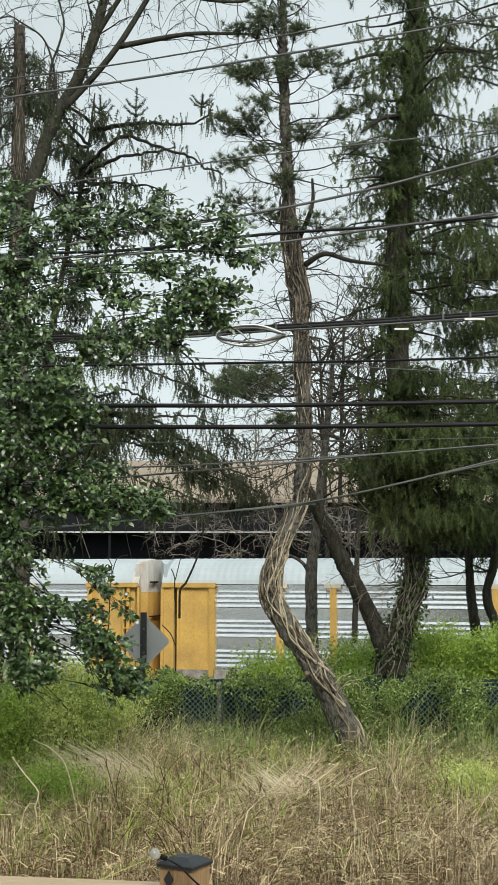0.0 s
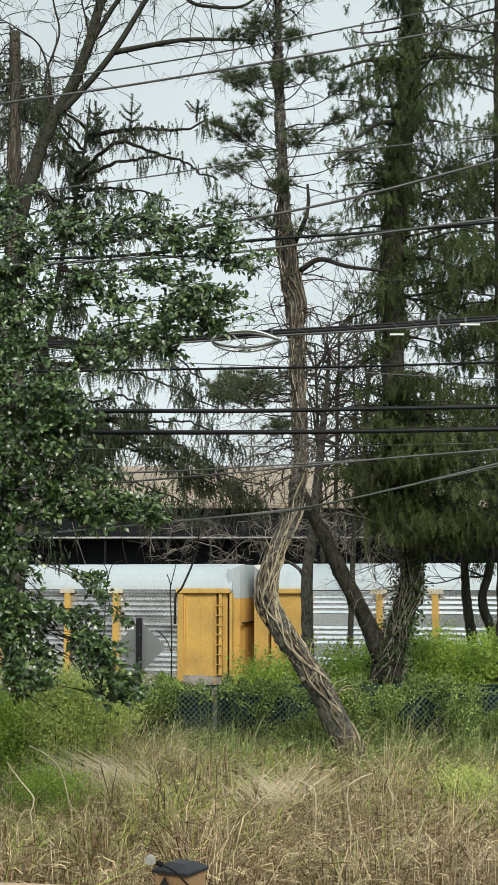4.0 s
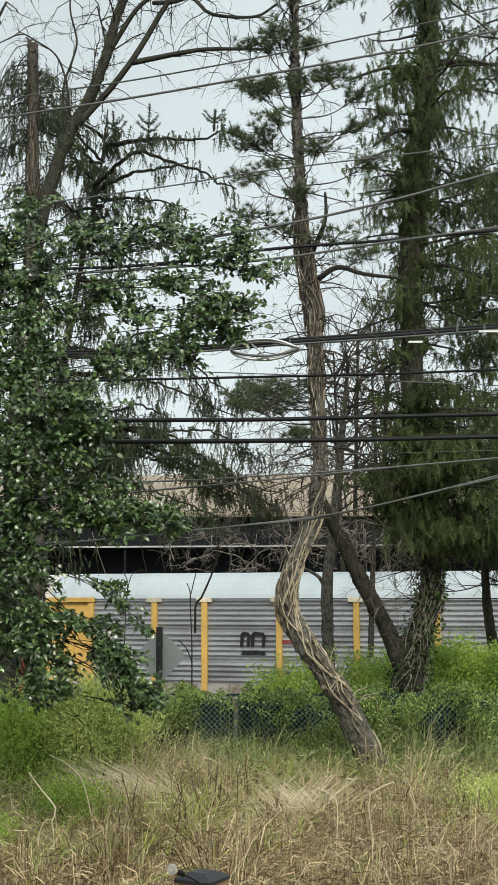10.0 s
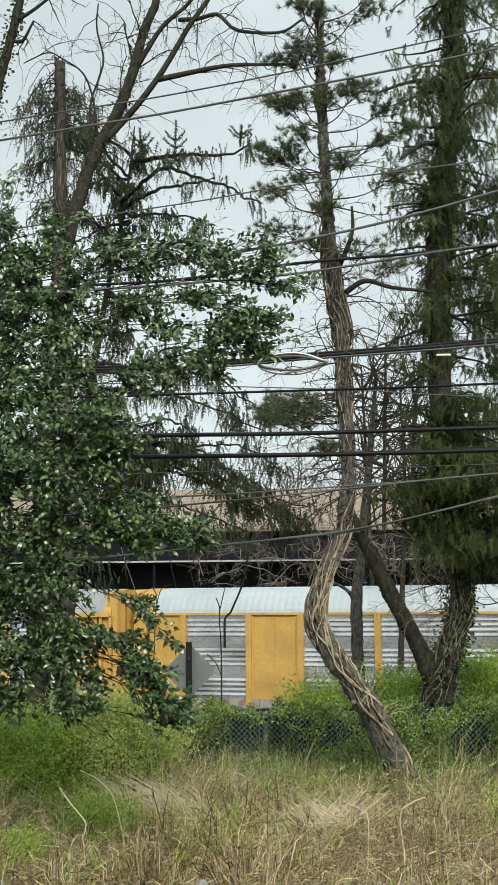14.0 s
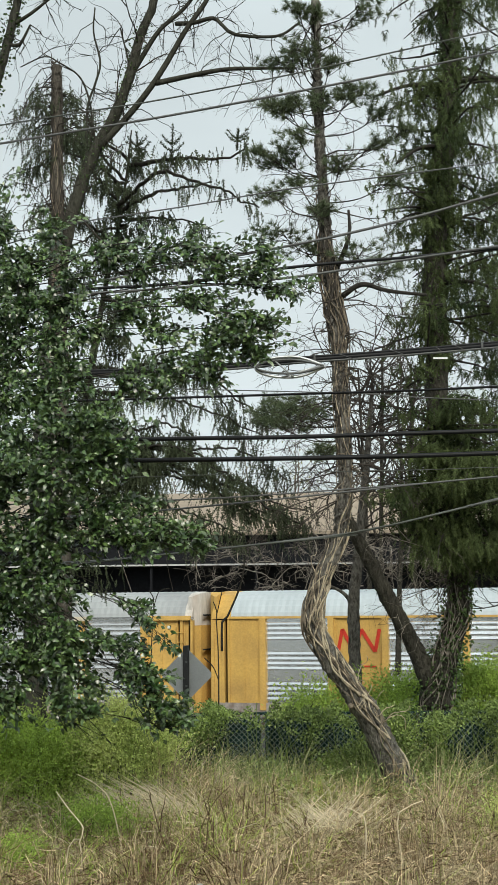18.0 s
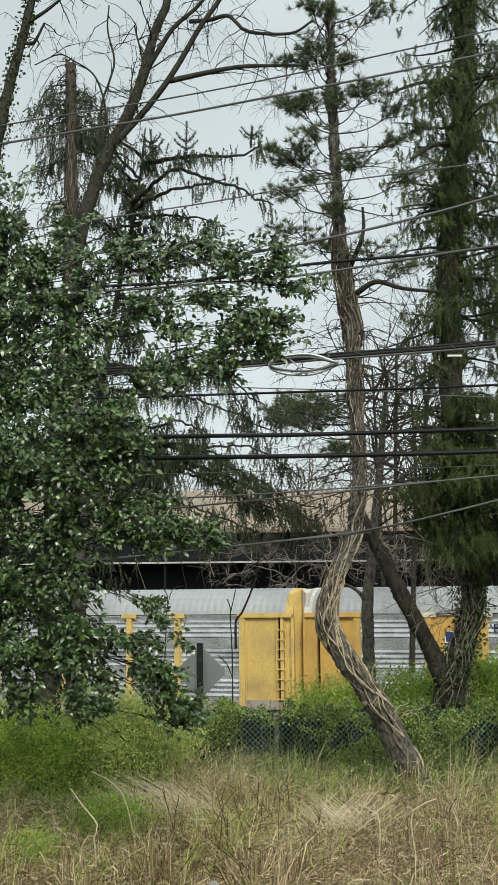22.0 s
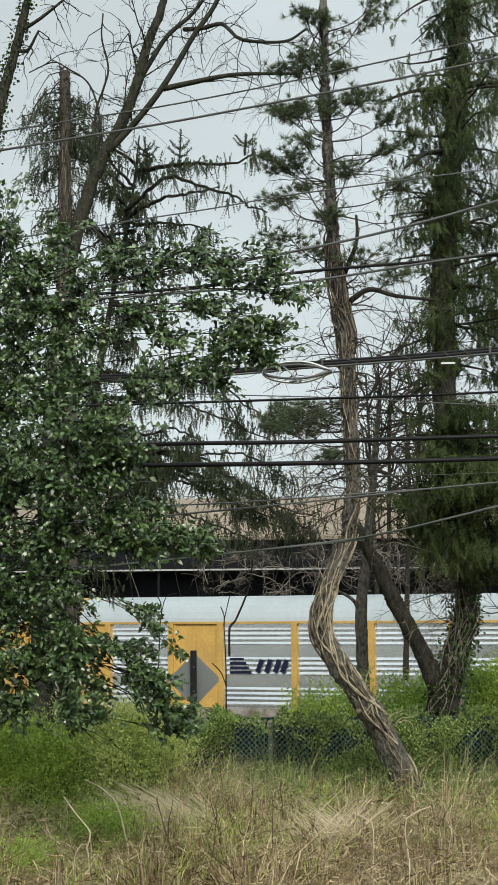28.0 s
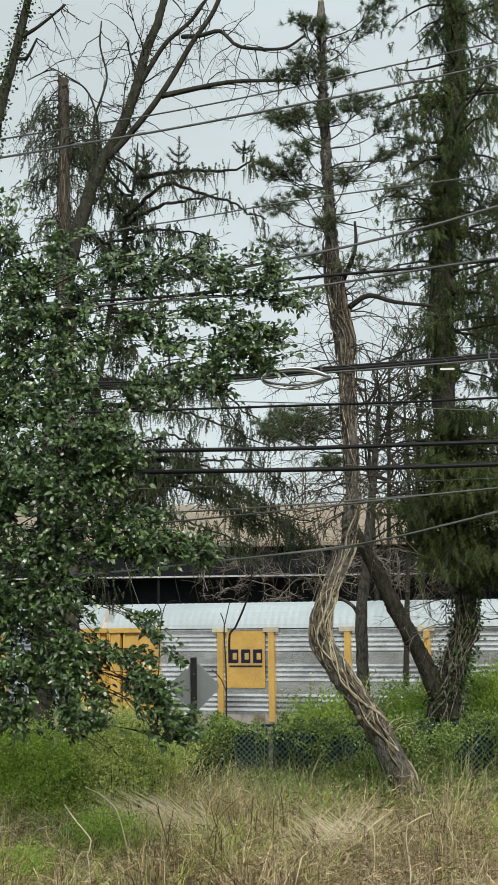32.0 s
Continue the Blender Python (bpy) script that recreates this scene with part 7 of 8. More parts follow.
def meadow():
    ob = thing("tall_grass", "tangled dry straw-coloured meadow grass", "grass", kind="stuff")
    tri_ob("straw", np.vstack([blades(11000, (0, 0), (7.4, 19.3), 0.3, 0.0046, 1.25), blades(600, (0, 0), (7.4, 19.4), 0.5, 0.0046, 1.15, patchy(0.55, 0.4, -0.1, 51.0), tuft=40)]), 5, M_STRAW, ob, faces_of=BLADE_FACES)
    tri_ob("brown_straw", np.vstack([blades(31000, (0, 0), (7.4, 19.6), 0.33, 0.005, 1.1), blades(320, (0, 0), (7.4, 19.4), 0.42, 0.005, 0.8, patchy(0.55, 0.4, 0.02, 31.0), tuft=40)]), 5, M_STRAW_BROWN, ob, faces_of=BLADE_FACES)
    near_bush = lambda x, y: (x < -0.85 + rng.normal(0, 0.2, len(x))) & (x > -1.8 + rng.normal(0, 0.15, len(x)))
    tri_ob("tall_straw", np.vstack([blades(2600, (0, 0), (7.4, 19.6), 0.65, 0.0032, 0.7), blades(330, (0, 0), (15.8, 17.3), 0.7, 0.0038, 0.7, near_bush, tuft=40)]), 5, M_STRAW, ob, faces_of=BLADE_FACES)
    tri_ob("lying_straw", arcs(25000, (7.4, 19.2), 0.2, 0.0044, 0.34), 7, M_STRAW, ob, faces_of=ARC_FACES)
    tri_ob("lying_brown_straw", arcs(17000, (7.4, 19.4), 0.32, 0.0044, 0.3), 7, M_STRAW_BROWN, ob, faces_of=ARC_FACES)
    tri_ob("pale_straw", arcs(1000, (10.5, 18.5), 0.4, 0.0048, 0.42, patchy(0.8, 0.8, -0.05, 2.0)), 7, M_STRAW_PALE, ob, faces_of=ARC_FACES)
    fans = []
    for foot, lean, tall, count in (((-1.51, 15.00, 3.31), -0.75, 0.9, 110), ((-1.22, 14.60, 3.29), -0.7, 0.95, 110), ((-1.60, 14.40, 3.31), -0.6, 0.75, 80), ((-0.91, 14.20, 3.28), -0.5, 0.8, 70), ((0.37, 13.60, 3.24), 0.5, 0.7, 70), ((0.57, 13.60, 3.27), -0.5, 0.75, 60), ((0.16, 13.20, 3.22), -0.4, 0.6, 50), ((-1.58, 11.60, 3.34), -0.9, 0.7, 26), ((0.90, 10.60, 3.34), 0.7, 0.5, 40), ((1.55, 11.40, 3.33), 0.5, 0.5, 40), ((0.61, 12.00, 3.32), 0.8, 0.5, 36), ((1.09, 9.90, 3.35), -0.7, 0.45, 40), ((1.59, 9.90, 3.35), 0.5, 0.45, 40)):
        x = foot[0] + rng.normal(0, 0.13, count)
        y = foot[1] + rng.normal(0, 0.2, count)
        b = np.stack([x, y, height(x, y) - 0.02], 1)
        d = unit(np.stack([lean + rng.normal(0, 0.18, count), rng.normal(0, 0.2, count), np.ones(count)], 1))
        ln = tall * rng.uniform(0.6, 1.3, (count, 1))
        mid = b + d * ln * 0.55
        tip = mid + unit(d + np.array([lean * 0.6, 0, -0.35])) * ln * 0.5
        side = np.stack([d[:, 2], np.zeros(count), -d[:, 0]], 1) * 0.0055
        fans.append(np.stack([b - side, b + side, mid - side * 0.8, mid + side * 0.8, tip], 1))
    tri_ob("leaning_straw", np.vstack(fans), 5, M_STRAW_PALE, ob, "long pale straws leaning in clumps", faces_of=BLADE_FACES)
    low = lambda x, y: (y < 12.6) & (x < 0.2) & patchy(0.7, 0.7, -0.1, 41.0)(x, y)
    tri_ob("reddish_stems", blades(420, (0, 0), (8.0, 12.6), 0.4, 0.0034, 0.7, low, tuft=26), 5, M_STALK_RED, ob, "reddish-brown dead stems", faces_of=BLADE_FACES)
    green = thing("green_grass", "green spring grass growing through the straw", "grass", kind="stuff")
    left = lambda x, y: (x < -0.9 + 0.1 * y * rng.normal(0, 0.6, len(x))) & patchy(0.6, 0.4, -0.1, 3.0)(x, y)
    tri_ob("blades", blades(46000, (0, 0), (9.5, 20.0), 0.42, 0.0055, 1.0, left), 5, M_GRASS, green, faces_of=BLADE_FACES)
    tri_ob("scattered_blades", np.vstack([blades(16000, (0, 0), (9.0, 20.4), 0.42, 0.0045, 0.9, patchy(0.7, 0.6, 0.08, 5.0)), blades(520, (0, 0), (11.0, 20.2), 0.5, 0.0045, 0.85, patchy(0.6, 0.6, 0.06, 33.0), tuft=36)]), 5, M_GRASS, green, faces_of=BLADE_FACES)
    tri_ob("edge_blades", blades(22000, (0, 0), (14.2, 20.3), 0.5, 0.0048, 0.9, lambda x, y: (rng.uniform(0, 1, len(x)) < (y - 14.2) / 4.6) & patchy(0.7, 0.7, -0.3, 9.0)(x, y)), 5, M_GRASS, green, faces_of=BLADE_FACES)
    # the meadow goes on round the deck and along the fence
    wide = lambda x, y: (np.abs(x) > y * 0.235 + 0.3) | (y < 7.6) & ((np.abs(x) > 3.2) | (y > 3.2))
    tri_ob("wide_grass", np.vstack([blades(14000, (-16, 16), (-2.4, 21), 0.42, 0.009, 0.9, wide), blades(700, (-16, 16), (-2.4, 21), 0.5, 0.009, 0.8, wide, tuft=16)]), 5, M_GRASS, green, faces_of=BLADE_FACES)
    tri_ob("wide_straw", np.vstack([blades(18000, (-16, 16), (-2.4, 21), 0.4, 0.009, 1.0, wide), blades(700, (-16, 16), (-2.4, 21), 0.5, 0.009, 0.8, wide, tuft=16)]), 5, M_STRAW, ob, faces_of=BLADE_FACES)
    n = 26000
    y = 20.2 - np.abs(rng.normal(0, 2.4, n))
    x = rng.uniform(-1, 1, n) * (y * 0.235 + 0.6)
    k = patchy(0.9, 0.9, 0.02, 12.0)(x, y)
    p = np.stack([x, y, height(x, y) + rng.uniform(0.05, 0.65, n)], 1)[k]
    tri_ob("weed_leaves", leaves(p, rng.normal(0, 1, p.shape) + np.array([0, -0.2, 0.5]), 0.05, 0.022, 0.2), 6, M_BUSH_DEEP, green, faces_of=LEAF_FACES)


meadow()


def stalk(label, foot, tall, lean):
    ob = thing("weed_stalk", label, "weed stalk", "dead weed stalks in the meadow")
    p = np.array([foot[0], foot[1], float(height(foot[0], foot[1])) - 0.04])
    path = bough(p, (lean, 0, 1), tall, 0.16, 0.01, 10)
    tubes("stem", [(path, 0.0065 * np.linspace(1.2, 0.5, len(path)))], M_STALK, ob)
    for k in range(3):
        q = path[rng.integers(4, 10)]
        tubes("side_twig", [(bough(q, rng.normal(0, 1, 3) + np.array([0, 0, 0.8]), 0.16, 0.3, 0, 4), 0.003)], M_STALK, ob)


STALKS = ((-1.26, 12, 0.8, 0.1), (-1.01, 11.5, 0.9, -0.12), (-0.97, 12.5, 0.95, 0.02), (-0.81, 12, 0.9, 0.12), (-1.20, 11, 0.6, 0.0), (-0.30, 11, 0.95, 0.06), (-0.54, 13, 0.7, 0.1), (1.41, 12.5, 0.6, 0.1), (0.10, 12, 0.6, -0.2), (0.59, 11.5, 0.5, 0.3),
                   (-0.71, 11.5, 0.7, 0.2), (-1.74, 12.5, 0.7, 0.15), (-1.99, 12, 0.6, 0.1), (2.14, 13, 0.6, -0.1))
MORE_STALKS = ((-0.60, 12.5, 0.9, 0.05), (-0.46, 12, 0.8, -0.1), (-0.21, 13.5, 0.9, 0.08), (-0.06, 12, 0.7, 0.2), (0.33, 13, 0.7, -0.15), (0.95, 12.5, 0.7, 0.15), (1.23, 13.5, 0.6, -0.2), (1.77, 13, 0.7, 0.2), (-1.59, 13, 0.8, -0.1), (-2.38, 13, 0.8, 0.2), (-0.79, 10.8, 0.8, -0.05))
for x, y, h, l in STALKS + MORE_STALKS:
    stalk("thin brown dead weed stalk in the grass", (x, y), h, l)


def pale_stalk(foot, pts):
    ob = thing("pale_stalk", "thick pale bent dry stalk in the grass", "weed stalk", "pale dry stalks in the meadow")
    p = np.array(foot)
    p[2] = float(height(p[0], p[1])) - 0.03
    path = spline([tuple(p)] + pts, 0.04)
    tubes("stem", [(path, 0.0075 * np.linspace(1.1, 0.6, len(path)))], M_STRAW_PALE, ob, sides=5)


pale_stalk((-1.68, 10.40, 3.29), [(-1.66, 10.40, 3.44), (-1.68, 10.40, 3.55), (-1.65, 10.40, 3.66), (-1.79, 10.50, 3.80), (-1.90, 10.60, 3.91)])
pale_stalk((-1.78, 10.20, 3.29), [(-1.73, 10.20, 3.55), (-1.64, 10.20, 3.61)])
pale_stalk((-1.49, 12.00, 3.32), [(-1.64, 12.00, 3.57), (-1.79, 12.10, 3.75), (-1.99, 12.20, 3.84)])
pale_stalk((0.96, 11.40, 3.33), [(0.88, 11.40, 3.52), (0.97, 11.40, 3.65), (1.11, 11.50, 3.69)])
pale_stalk((0.57, 11.20, 3.32), [(0.60, 11.20, 3.53), (0.53, 11.20, 3.64), (0.43, 11.30, 3.67)])


def sapling(label, pts, d, forks):
    ob = thing("dead_sapling", label, "sapling")
    foot = np.array(pts[0])
    foot[2] = float(height(foot[0], foot[1])) - 0.05
    path = spline([tuple(foot)] + pts[1:], 0.1)
    tubes("stem", [(path, d / 2 * np.linspace(1.1, 0.5, len(path)))], M_BARK_DARK, ob)
    for a, b in forks:
        i = int(np.argmin(np.linalg.norm(path - np.array(a), axis=1)))
        tubes("twig", [(spline([path[i], (path[i] + np.array(b)) / 2 + np.array([0.03, 0, 0.04]), b], 0.06), d * 0.3)], M_BARK_DARK, ob)


sapling("thin dark dead sapling before the railway", [(-1.34, 24.00, 2.84), (-1.34, 24.00, 3.43), (-1.34, 24.00, 4.37), (-1.37, 24.00, 5.09), (-1.35, 24.00, 5.24), (-1.26, 24.00, 5.62)], 0.034, [((-1.36, 24.00, 4.0), (-1.6, 24.00, 4.4)), ((-1.37, 24.00, 5.05), (-1.43, 24.00, 5.42))])
sapling("crooked dark twig stem before the railway", [(-2.5, 23.00, 2.85), (-2.48, 23.00, 3.9), (-2.46, 23.00, 4.61), (-2.44, 23.00, 5.10), (-2.42, 23.00, 5.30), (-2.33, 23.00, 5.60), (-2.14, 23.00, 5.66)], 0.03, [((-2.42, 23.00, 5.30), (-2.5, 23.00, 5.62))])


# ---- fence ----
def fence():
    ob = thing("chain_link_fence", "green vinyl chain-link fence with dark screen fabric, overgrown", "fence")
    x0, x1, y = -5.2, 6.2, 20.5
    zt = 3.68
    zb = zt - 1.22
    for x in np.arange(x0, x1 + 0.1, 2.4):
        zz = float(height(x, y))
        tubes("post", [(np.array([(x, y + 0.05, zz - 0.3), (x, y + 0.05, zt + 0.03)]), 0.032)], M_FENCE, ob, sides=10)
    tubes("top_rail", [(np.array([(x0, y + 0.05, zt), (x1, y + 0.05, zt)]), 0.022)], M_SCREEN, ob, sides=8)
    p = 0.085
    lines = []
    for i in range(int((x1 - x0 + 1.3) / p)):
        for s in (-1, 1):
            a = x0 - 1.3 * (s > 0) + i * p
            q = np.array([(a, y - 0.004 * s, zb), (a + s * 1.22, y - 0.004 * s, zt)])
            lo, hi = sorted((q[0, 0], q[1, 0]))
            if lo >= x0 and hi <= x1:
                lines.append((q, 0.0047))
    tubes("mesh_wire", lines, M_WIRE, ob, "diamond wire mesh", sides=3, smooth=False)
    for xa, xb in ((-2.75, -0.4), (-0.39, 2.0), (2.01, 4.4), (4.41, 6.1)):
        v, f = [], []
        xs = np.arange(xa, xb, 0.15)
        for x in xs:
            edge = 0.16 * noise.noise(Vector((x * 2, 1, 0)))
            for j in range(7):
                v.append((x, y + 0.085 + 0.012 * math.sin(x * 3.1 + j), zb + 0.04 + (zt - zb - 0.06 - abs(edge)) * j / 6))
        for i in range(len(xs) - 1):
            f += [(i * 7 + j, i * 7 + j + 7, i * 7 + j + 8, i * 7 + j + 1) for j in range(6)]
        mesh_ob("screen_fabric", v, f, M_SCREEN, ob, "dark green privacy screen fabric", True)


fence()


# ---- road sign seen from behind ----
def sign():
    c = np.array((-2.24, 28.00, 3.88))
    ob = thing("road_sign", "grey back of a diamond road sign on a dark post", "road sign")
    r = 0.54
    bm = bmesh.new()
    ring = []
    for k in range(4):
        a = math.pi / 2 * k
        for d in (-0.09, 0.09):
            ring.append(bm.verts.new((c[0] + math.cos(a + d) * r * 0.97, c[1], c[2] + math.sin(a + d) * r * 0.97)))
    face = bm.faces.new(ring)
    ext = bmesh.ops.extrude_face_region(bm, geom=[face])
    for v in ext["geom"]:
        if isinstance(v, bmesh.types.BMVert):
            v.co.y += 0.012
    bmesh.ops.recalc_face_normals(bm, faces=bm.faces)
    me = bpy.data.meshes.new("plate")
    bm.to_mesh(me)
    bm.free()
    me.materials.append(M_SIGN)
    p = new("plate", me)
    p.parent = ob
    zz = float(height(c[0], c[1]))
    boxes("post", [((c[0] - 0.075, c[1] - 0.12, zz - 0.2), (c[0] + 0.055, c[1] - 0.013, c[2] + 0.62))], M_POSTDARK, ob, bevel=0.01)
    for dz in (-0.25, 0.25):
        boxes("bolt", [((c[0] - 0.02, c[1] - 0.135, c[2] + dz), (c[0] + 0.02, c[1] - 0.121, c[2] + dz + 0.04))], M_STRAND, ob)


sign()


# ---- overhead lines ----
POLE_X = 8.6


def utility_pole(x):
    ob = thing("utility_pole", "weathered wooden utility pole carrying the street cables", "utility pole")
    z = float(height(x, 13.1))
    tubes("shaft", [(np.array([(x, 13.1, z - 0.5), (x, 13.1, 13.2)]), np.array([0.17, 0.12]))], M_SNAG, ob, sides=12)
    for k, h in enumerate((6.0, 6.9, 7.9, 9.0, 10.0, 11.0, 12.4)):
        boxes("bracket", [((x - 0.05, 11.7, h), (x + 0.05, 14.8, h + 0.1))], M_SNAG, ob)


utility_pole(-POLE_X)
utility_pole(POLE_X)


def cable(label, pts, radius, material, name="overhead_cable", twin=0.0):
    """A line between poles outside the view, through a few of its points, with its sag."""
    ob = thing(name, label, "cable", "overhead lines along the street")
    p = np.array(pts)
    a = p[0] + (p[0] - p[1]) * ((p[0, 0] + POLE_X) / (p[1, 0] - p[0, 0]))
    b = p[-1] + (p[-1] - p[-2]) * ((POLE_X - p[-1, 0]) / (p[-1, 0] - p[-2, 0]))
    path = spline([tuple(a)] + [tuple(q) for q in p] + [tuple(b)], 0.12)
    tubes("line", [(path, radius)], material, ob, sides=7)
    if twin:
        tubes("lashed_line", [(path + np.array([0, -0.01, twin]), radius * 0.5)], M_CABLE, ob, sides=6)
    return ob, path


cable("thin weathered overhead wire against the sky", [(-2.57, 13.00, 10.25), (-1.29, 13.00, 10.44), (0.00, 13.00, 10.66), (1.28, 13.00, 10.89), (2.59, 13.00, 11.14)], 0.0125, M_STRAND)
cable("thin weathered overhead wire against the sky", [(-2.69, 13.60, 10.68), (-1.35, 13.60, 10.87), (0.00, 13.60, 11.11), (1.34, 13.60, 11.38), (2.71, 13.60, 11.67)], 0.009, M_COPPER)
cable("thin distant overhead wire", [(-2.46, 14.50, 9.77), (-1.04, 14.50, 9.96), (0.00, 14.50, 10.12), (1.68, 14.50, 10.31), (2.86, 14.50, 10.44)], 0.0085, M_STRAND)
cable("sagging service wire beside the trees", [(-1.05, 12.40, 8.68), (0.05, 12.40, 8.87), (0.66, 12.40, 8.99), (1.38, 12.40, 9.16), (2.44, 12.40, 9.45)], 0.0135, M_STRAND)
cable("slack overhead cable behind the leaves", [(-2.54, 13.00, 8.60), (-1.16, 13.00, 8.66), (0.08, 13.00, 8.81), (1.38, 13.00, 8.90), (2.55, 13.00, 9.00)], 0.016, M_CABLE)
cable("slack overhead cable behind the leaves", [(-2.52, 12.90, 8.52), (-1.15, 12.90, 8.59), (0.08, 12.90, 8.68), (1.31, 12.90, 8.85), (2.53, 12.90, 9.01)], 0.013, M_STRAND)
cable("slim black overhead cable", [(-2.56, 13.20, 7.48), (-1.28, 13.20, 7.50), (0.00, 13.20, 7.52), (1.27, 13.20, 7.54), (2.56, 13.20, 7.58)], 0.013, M_CABLE)
cable("thin slack overhead wire", [(0.24, 14.00, 7.67), (0.73, 14.00, 7.65), (1.47, 14.00, 7.59), (2.42, 14.00, 7.54), (2.82, 14.00, 7.52)], 0.006, M_STRAND)
cable("thick black overhead telephone cable", [(-2.43, 12.60, 6.98), (-1.22, 12.60, 7.00), (0.00, 12.60, 7.00), (1.21, 12.60, 7.02), (2.44, 12.60, 7.04)], 0.022, M_CABLE)
cable("thick black overhead telephone cable", [(-2.43, 12.60, 6.79), (-1.22, 12.60, 6.79), (0.00, 12.60, 6.79), (1.21, 12.60, 6.80), (2.43, 12.60, 6.82)], 0.024, M_CABLE)
cable("thin distant overhead wire", [(-2.77, 14.40, 6.78), (-1.89, 14.40, 6.80), (0.00, 14.40, 6.83), (1.38, 14.40, 6.84), (2.78, 14.40, 6.87)], 0.0045, M_COPPER)
cable("sagging steel service wire", [(-2.51, 12.50, 6.37), (-1.59, 12.50, 6.38), (-0.77, 12.50, 6.40), (0.00, 12.50, 6.44), (1.14, 12.50, 6.51), (2.41, 12.50, 6.60)], 0.008, M_STRAND)
cable("sagging steel service wire", [(-2.47, 12.30, 6.22), (-1.72, 12.30, 6.24), (-0.93, 12.30, 6.30), (0.00, 12.30, 6.38), (0.64, 12.30, 6.44), (1.39, 12.30, 6.51), (2.37, 12.30, 6.59)], 0.009, M_STRAND)
cable("low sagging service drop cable", [(-2.40, 12.00, 5.77), (-1.72, 12.00, 5.80), (-0.91, 12.00, 5.87), (0.00, 12.00, 5.96), (0.72, 12.00, 6.05), (1.53, 12.00, 6.23), (2.31, 12.00, 6.42)], 0.01, M_STRAND)
cable("low sagging service drop cable", [(-0.11, 11.90, 5.94), (0.31, 11.90, 5.98), (1.03, 11.90, 6.11), (1.65, 11.90, 6.25), (2.29, 11.90, 6.39)], 0.008, M_COPPER)


def bundle():
    """The lashed main cable with its slack loop."""
    pts = [(-2.49, 12.80, 7.69), (-1.25, 12.80, 7.71), (-0.34, 12.80, 7.76), (0.00, 12.80, 7.79), (1.35, 12.80, 7.87), (2.49, 12.80, 7.95)]
    ob, path = cable("thick lashed telephone cable bundle with strand", pts, 0.026, M_CABLE, twin=0.026)
    tubes("lower_line", [(path + np.array([0, -0.012, -0.026]), 0.012)], M_STRAND, ob, sides=6)
    wrap = []
    for i in range(len(path) * 3):
        q = path[i // 3] * (1 - (i % 3) / 3) + path[min(i // 3 + 1, len(path) - 1)] * ((i % 3) / 3)
        a = i * 0.55
        wrap.append(q + np.array([0, math.cos(a) * 0.032, math.sin(a) * 0.038]))
    tubes("lashing_wire", [(np.array(wrap), 0.003)], M_STRAND, ob, "spiral lashing wire", sides=4)
    for x, w in (((1.52, 12.80, 7.79), 0.14), ((2.25, 12.80, 7.89), 0.2)):
        boxes("cable_tag", [((x[0] - w / 2, x[1] - 0.05, x[2] - 0.009), (x[0] + w / 2, x[1] - 0.04, x[2] + 0.009))], M_WHITE_TAG, ob, "white plastic cable tag")
    for u in ((0.27, 12.80, 7.81), (1.94, 12.80, 7.91), (2.21, 12.80, 7.93)):
        boxes("clamp", [((u[0] - 0.01, u[1] - 0.035, u[2] - 0.03), (u[0] + 0.01, u[1] + 0.035, u[2] + 0.04))], M_STRAND, ob, bevel=0.004)
    a, b = np.array((-0.32, 12.70, 7.72)), np.array((0.37, 12.70, 7.74))
    mid = (a + b) / 2
    n, loop = 40, None
    for k, (hh, rad) in enumerate(((0.105, 0.014), (0.07, 0.012))):
        ring = []
        for i in range(n + 1):
            t = 2 * math.pi * i / n
            x = mid[0] + math.cos(t) * (b[0] - a[0]) / 2 * (1 - 0.03 * k)
            sharp = (1 - max(0, math.cos(t)) ** 2 * 0.75)
            ring.append((x, mid[1] - 0.02 * k, mid[2] - 0.015 + math.sin(t) * hh * sharp))
        part = tubes("slack_loop" if k == 0 else "loop_cable", [(np.array(ring), rad)], M_ALU if k == 0 else M_STRAND, ob if k == 0 else loop, "pale snowshoe-shaped slack loop" if k == 0 else "", sides=8)
        loop = part if k == 0 else loop
    tubes("cross_brace", [(np.array([(-0.12, 12.68, 7.77), (0.06, 12.68, 7.61)]), 0.009)], M_ALU, loop)
    tubes("cross_brace", [(np.array([(-0.06, 12.68, 7.61), (0.36, 12.68, 7.73)]), 0.009)], M_ALU, loop)


bundle()


# ---- unseen house wall behind the deck, added to darken the train's reflections ----
def house():
    siding = mat("taupe_lap_siding", (0.3, 0.28, 0.25), 0.8, 0, 0.1, 1, 20)
    # out of view; keeps bright horizon sky out of the flat metal sheets
    ob = tagged(boxes("wall_house", [((-16.0, -3.0, 0.0), (16.0, -2.7, 9.2))], siding), "plain taupe wall, unseen behind the deck, added to darken reflections", "wall", kind="structure")
    for i in range(46):
        z = 0.1 + i * 0.197
        boxes("siding_board", [((-16.0, -2.699, z), (16.0, -2.68, z + 0.18))], siding, ob)


house()


# ---- deck by the camera ----
def glass(name):
    m = bpy.data.materials.new(name)
    m.use_nodes = True
    b = m.node_tree.nodes["Principled BSDF"]
    b.inputs["Base Color"].default_value = (0.97, 0.97, 0.95, 1)
    b.inputs["Roughness"].default_value = 0.03
    b.inputs["Transmission Weight"].default_value = 0.7
    b.inputs["IOR"].default_value = 1.25
    return m


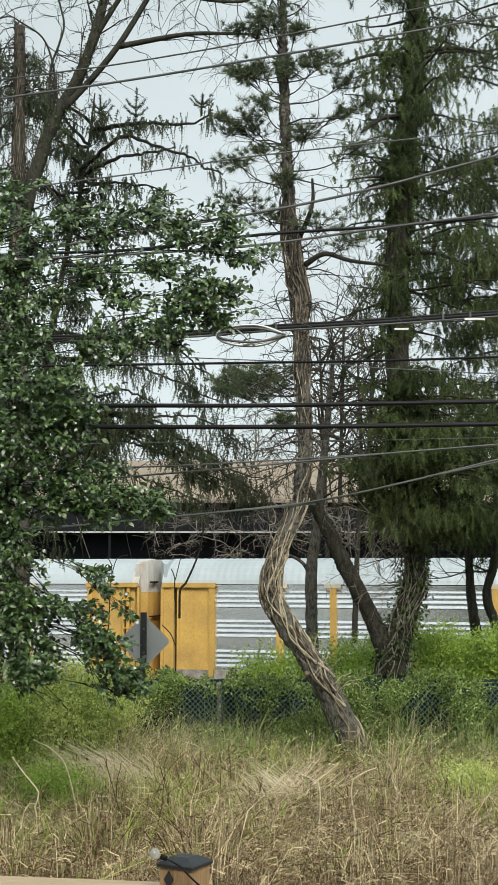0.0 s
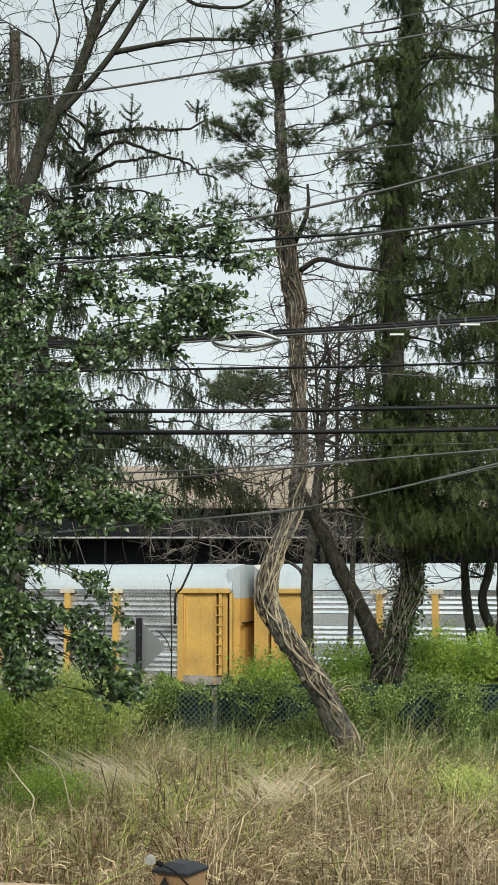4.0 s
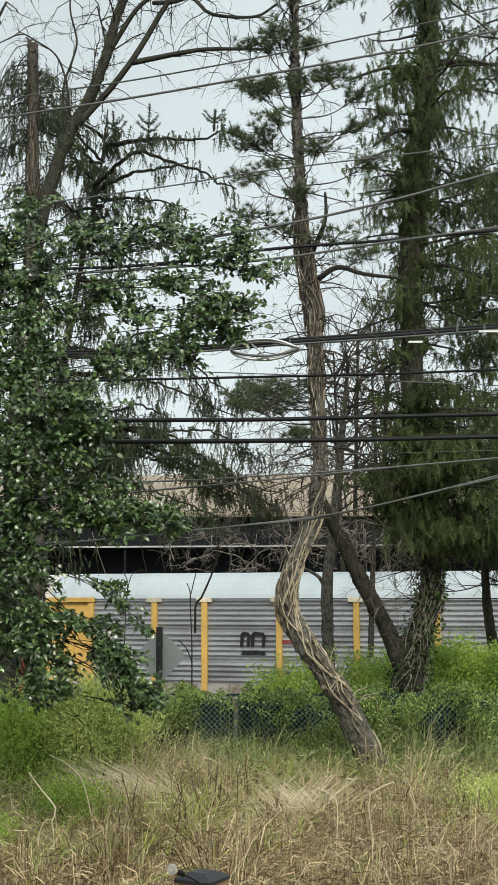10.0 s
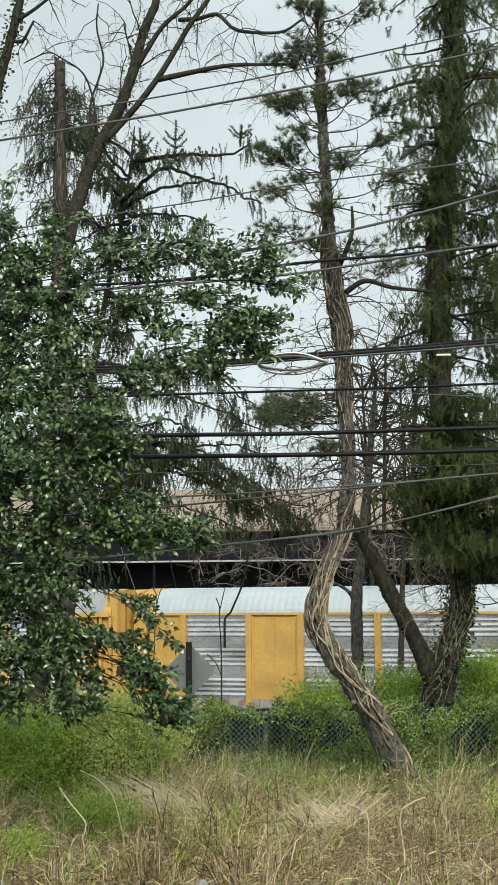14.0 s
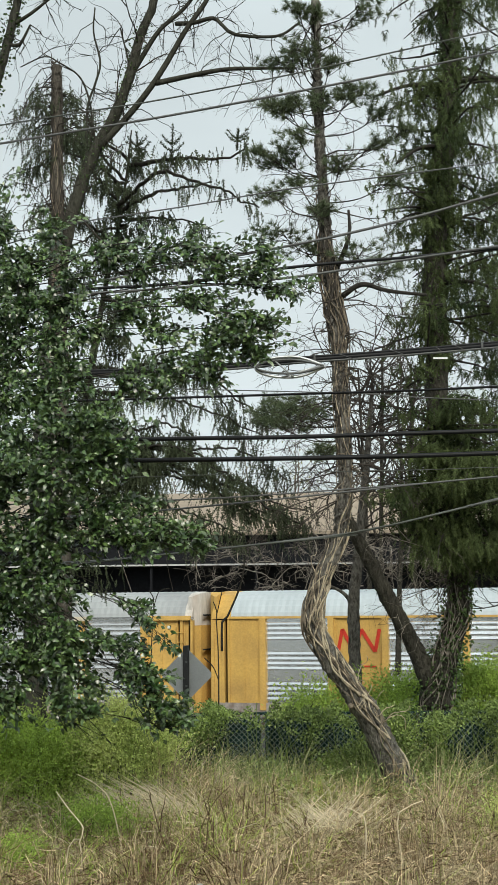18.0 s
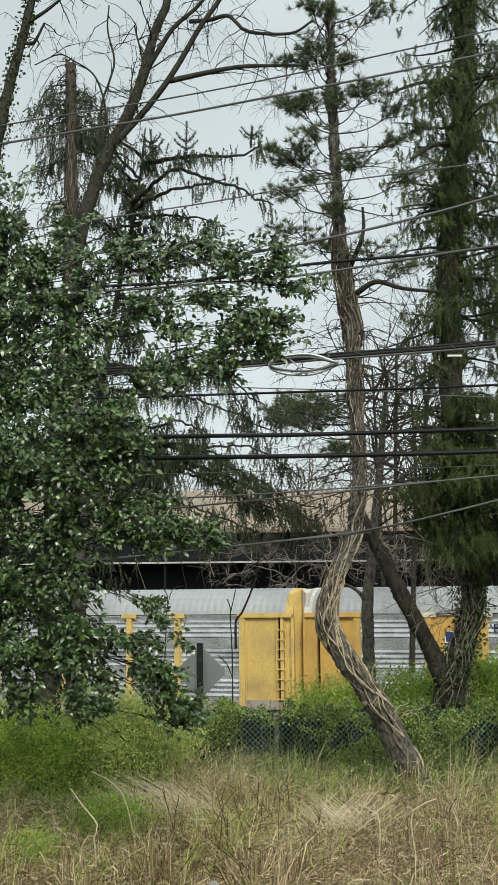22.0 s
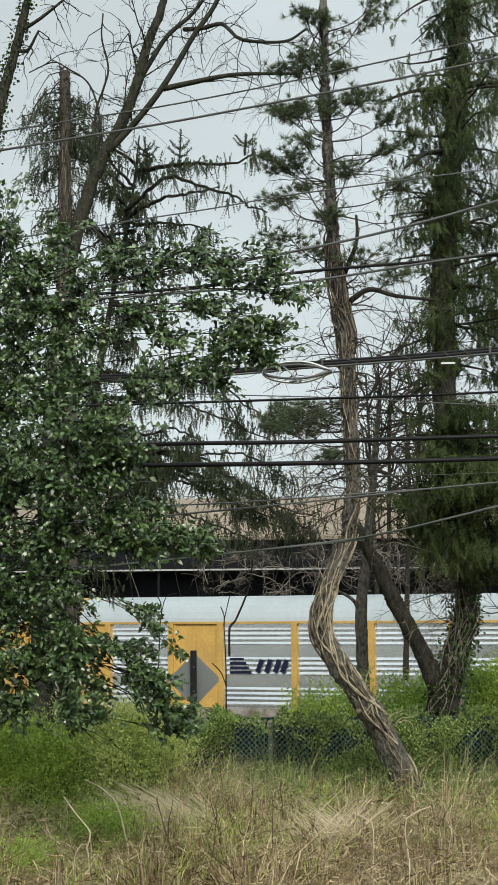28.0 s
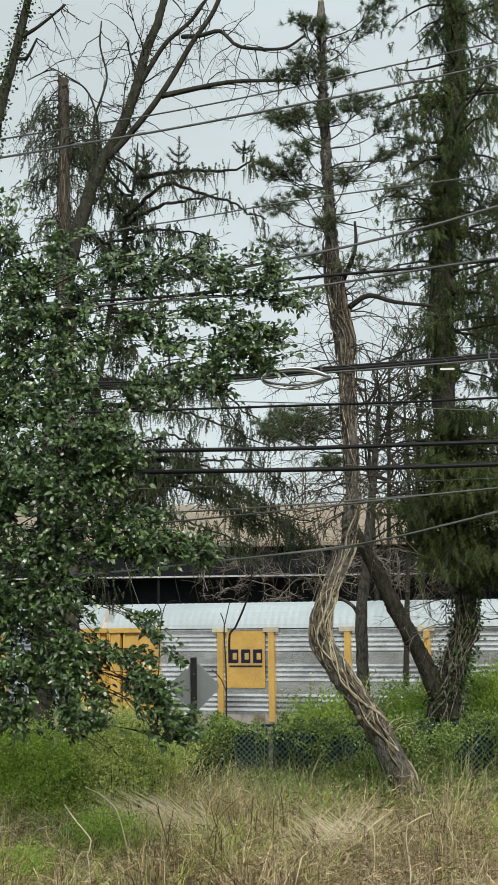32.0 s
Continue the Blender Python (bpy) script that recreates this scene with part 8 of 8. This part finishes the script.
def deck():
    cx, cy, zt = -0.125, 2.6, 4.83
    floor = 3.77
    ob = thing("deck", "pale wooden deck floor above the meadow", "deck", kind="structure")
    for i in range(42):
        y = -2.64 + i * 0.143
        boxes("plank", [((-3.0, y, floor - 0.03), (3.0, y + 0.137, floor))], M_RAILWOOD, ob)
    for x in (-2.9, 0.0, 2.8):
        for y in (-1.4, 3.1):
            boxes("support_post", [((x, y, 2.9), (x + 0.1, y + 0.1, floor - 0.031))], M_WOOD, ob)
    # a square post set askew to the view, with a low pyramid cap
    h, c = 0.036, 0.0405
    post = thing("deck_post", "wooden deck post with dark pyramid cap", "post")
    post.matrix_basis = pose(cx, cy, 0, 0, 0, -29)
    boxes("shaft", [((-h, -h, floor + 0.002), (h, h, zt - 0.003))], M_WOOD, post, bevel=0.004)
    dz = zt - 0.024
    mesh_ob("diamond_ornament", [(a - 0.012, -h - b, dz + e) for b in (0.002, 0.006) for a, e in ((-0.01, 0), (0, -0.016), (0.01, 0), (0, 0.016))], [(3, 2, 1, 0), (4, 5, 6, 7), (0, 1, 5, 4), (1, 2, 6, 5), (2, 3, 7, 6), (3, 0, 4, 7)], M_CAP, post, "small black diamond ornament")
    boxes("cap_base", [((-c, -c, zt - 0.003), (c, c, zt + 0.003))], M_CAP, post, "black metal cap base", bevel=0.0015)
    k = c * 0.42
    v = [(-c, -c, zt + 0.0035), (c, -c, zt + 0.0035), (c, c, zt + 0.0035), (-c, c, zt + 0.0035), (-k, -k, zt + 0.0155), (k, -k, zt + 0.0155), (k, k, zt + 0.0155), (-k, k, zt + 0.0155)]
    mesh_ob("cap_top", v, [(3, 2, 1, 0), (4, 5, 6, 7), (0, 1, 5, 4), (1, 2, 6, 5), (2, 3, 7, 6), (3, 0, 4, 7)], M_CAP, post, "dark pyramid cap top")
    rz = 4.78
    rail = thing("deck_railing", "pale wooden top rail of the deck railing", "railing")
    rail.matrix_basis = pose(cx, cy, 0, 0, 0, -9)
    boxes("top_rail", [((-2.9, -0.06, rz - 0.035), (-0.054, 0.06, rz))], M_RAILWOOD, rail, bevel=0.004)
    boxes("top_rail", [((0.054, -0.06, rz - 0.06), (3.0, 0.06, rz - 0.025))], M_RAILWOOD, rail, bevel=0.004)
    for x in np.arange(-2.8, 2.95, 0.13):
        if abs(x) > 0.1:
            boxes("baluster", [((x - 0.018, -0.018, floor + 0.002), (x + 0.018, 0.018, rz - (0.036 if x < 0 else 0.061)))], M_RAILWOOD, rail)
    bulb = thing("string_light", "clear round bulb on a black string-light cord", "string light")
    bp = np.array((-0.182, 2.57, 4.855))
    me = bpy.data.meshes.new("bulb")
    bm = bmesh.new()
    bmesh.ops.create_uvsphere(bm, u_segments=20, v_segments=12, radius=0.0105)
    bm.to_mesh(me)
    bm.free()
    me.materials.append(glass("clear_bulb_glass"))
    me.polygons.foreach_set("use_smooth", [True] * len(me.polygons))
    g = new("bulb", me)
    g.parent, g.location = bulb, bp
    tubes("filament", [(spline([bp + np.array(q) for q in ((0.009, 0, -0.004), (0.002, 0, 0.003), (-0.004, 0, -0.002), (-0.001, 0.002, 0.004))], 0.002), 0.0011)], mat("pale_filament", (0.75, 0.62, 0.4), 0.5, 0, 0.05), g, "pale coiled filament")
    a = bp + np.array([0.011, 0, -0.005])
    tubes("socket", [(np.array([a, a + np.array([0.013, 0, -0.005])]), 0.0052)], M_CORD, bulb, sides=10)
    e = a + np.array([0.013, 0, -0.005])
    cord = spline([e, (-0.148, 2.545, 4.846), (-0.13, 2.535, 4.838), (-0.11, 2.53, 4.819), (-0.085, 2.53, 4.80), (-0.05, 2.54, 4.795), (0.0, 2.56, 4.785), (0.13, 2.56, 4.775)], 0.008)
    tubes("cord", [(cord, 0.0021)], M_CORD, bulb, sides=6)


deck()

motions()
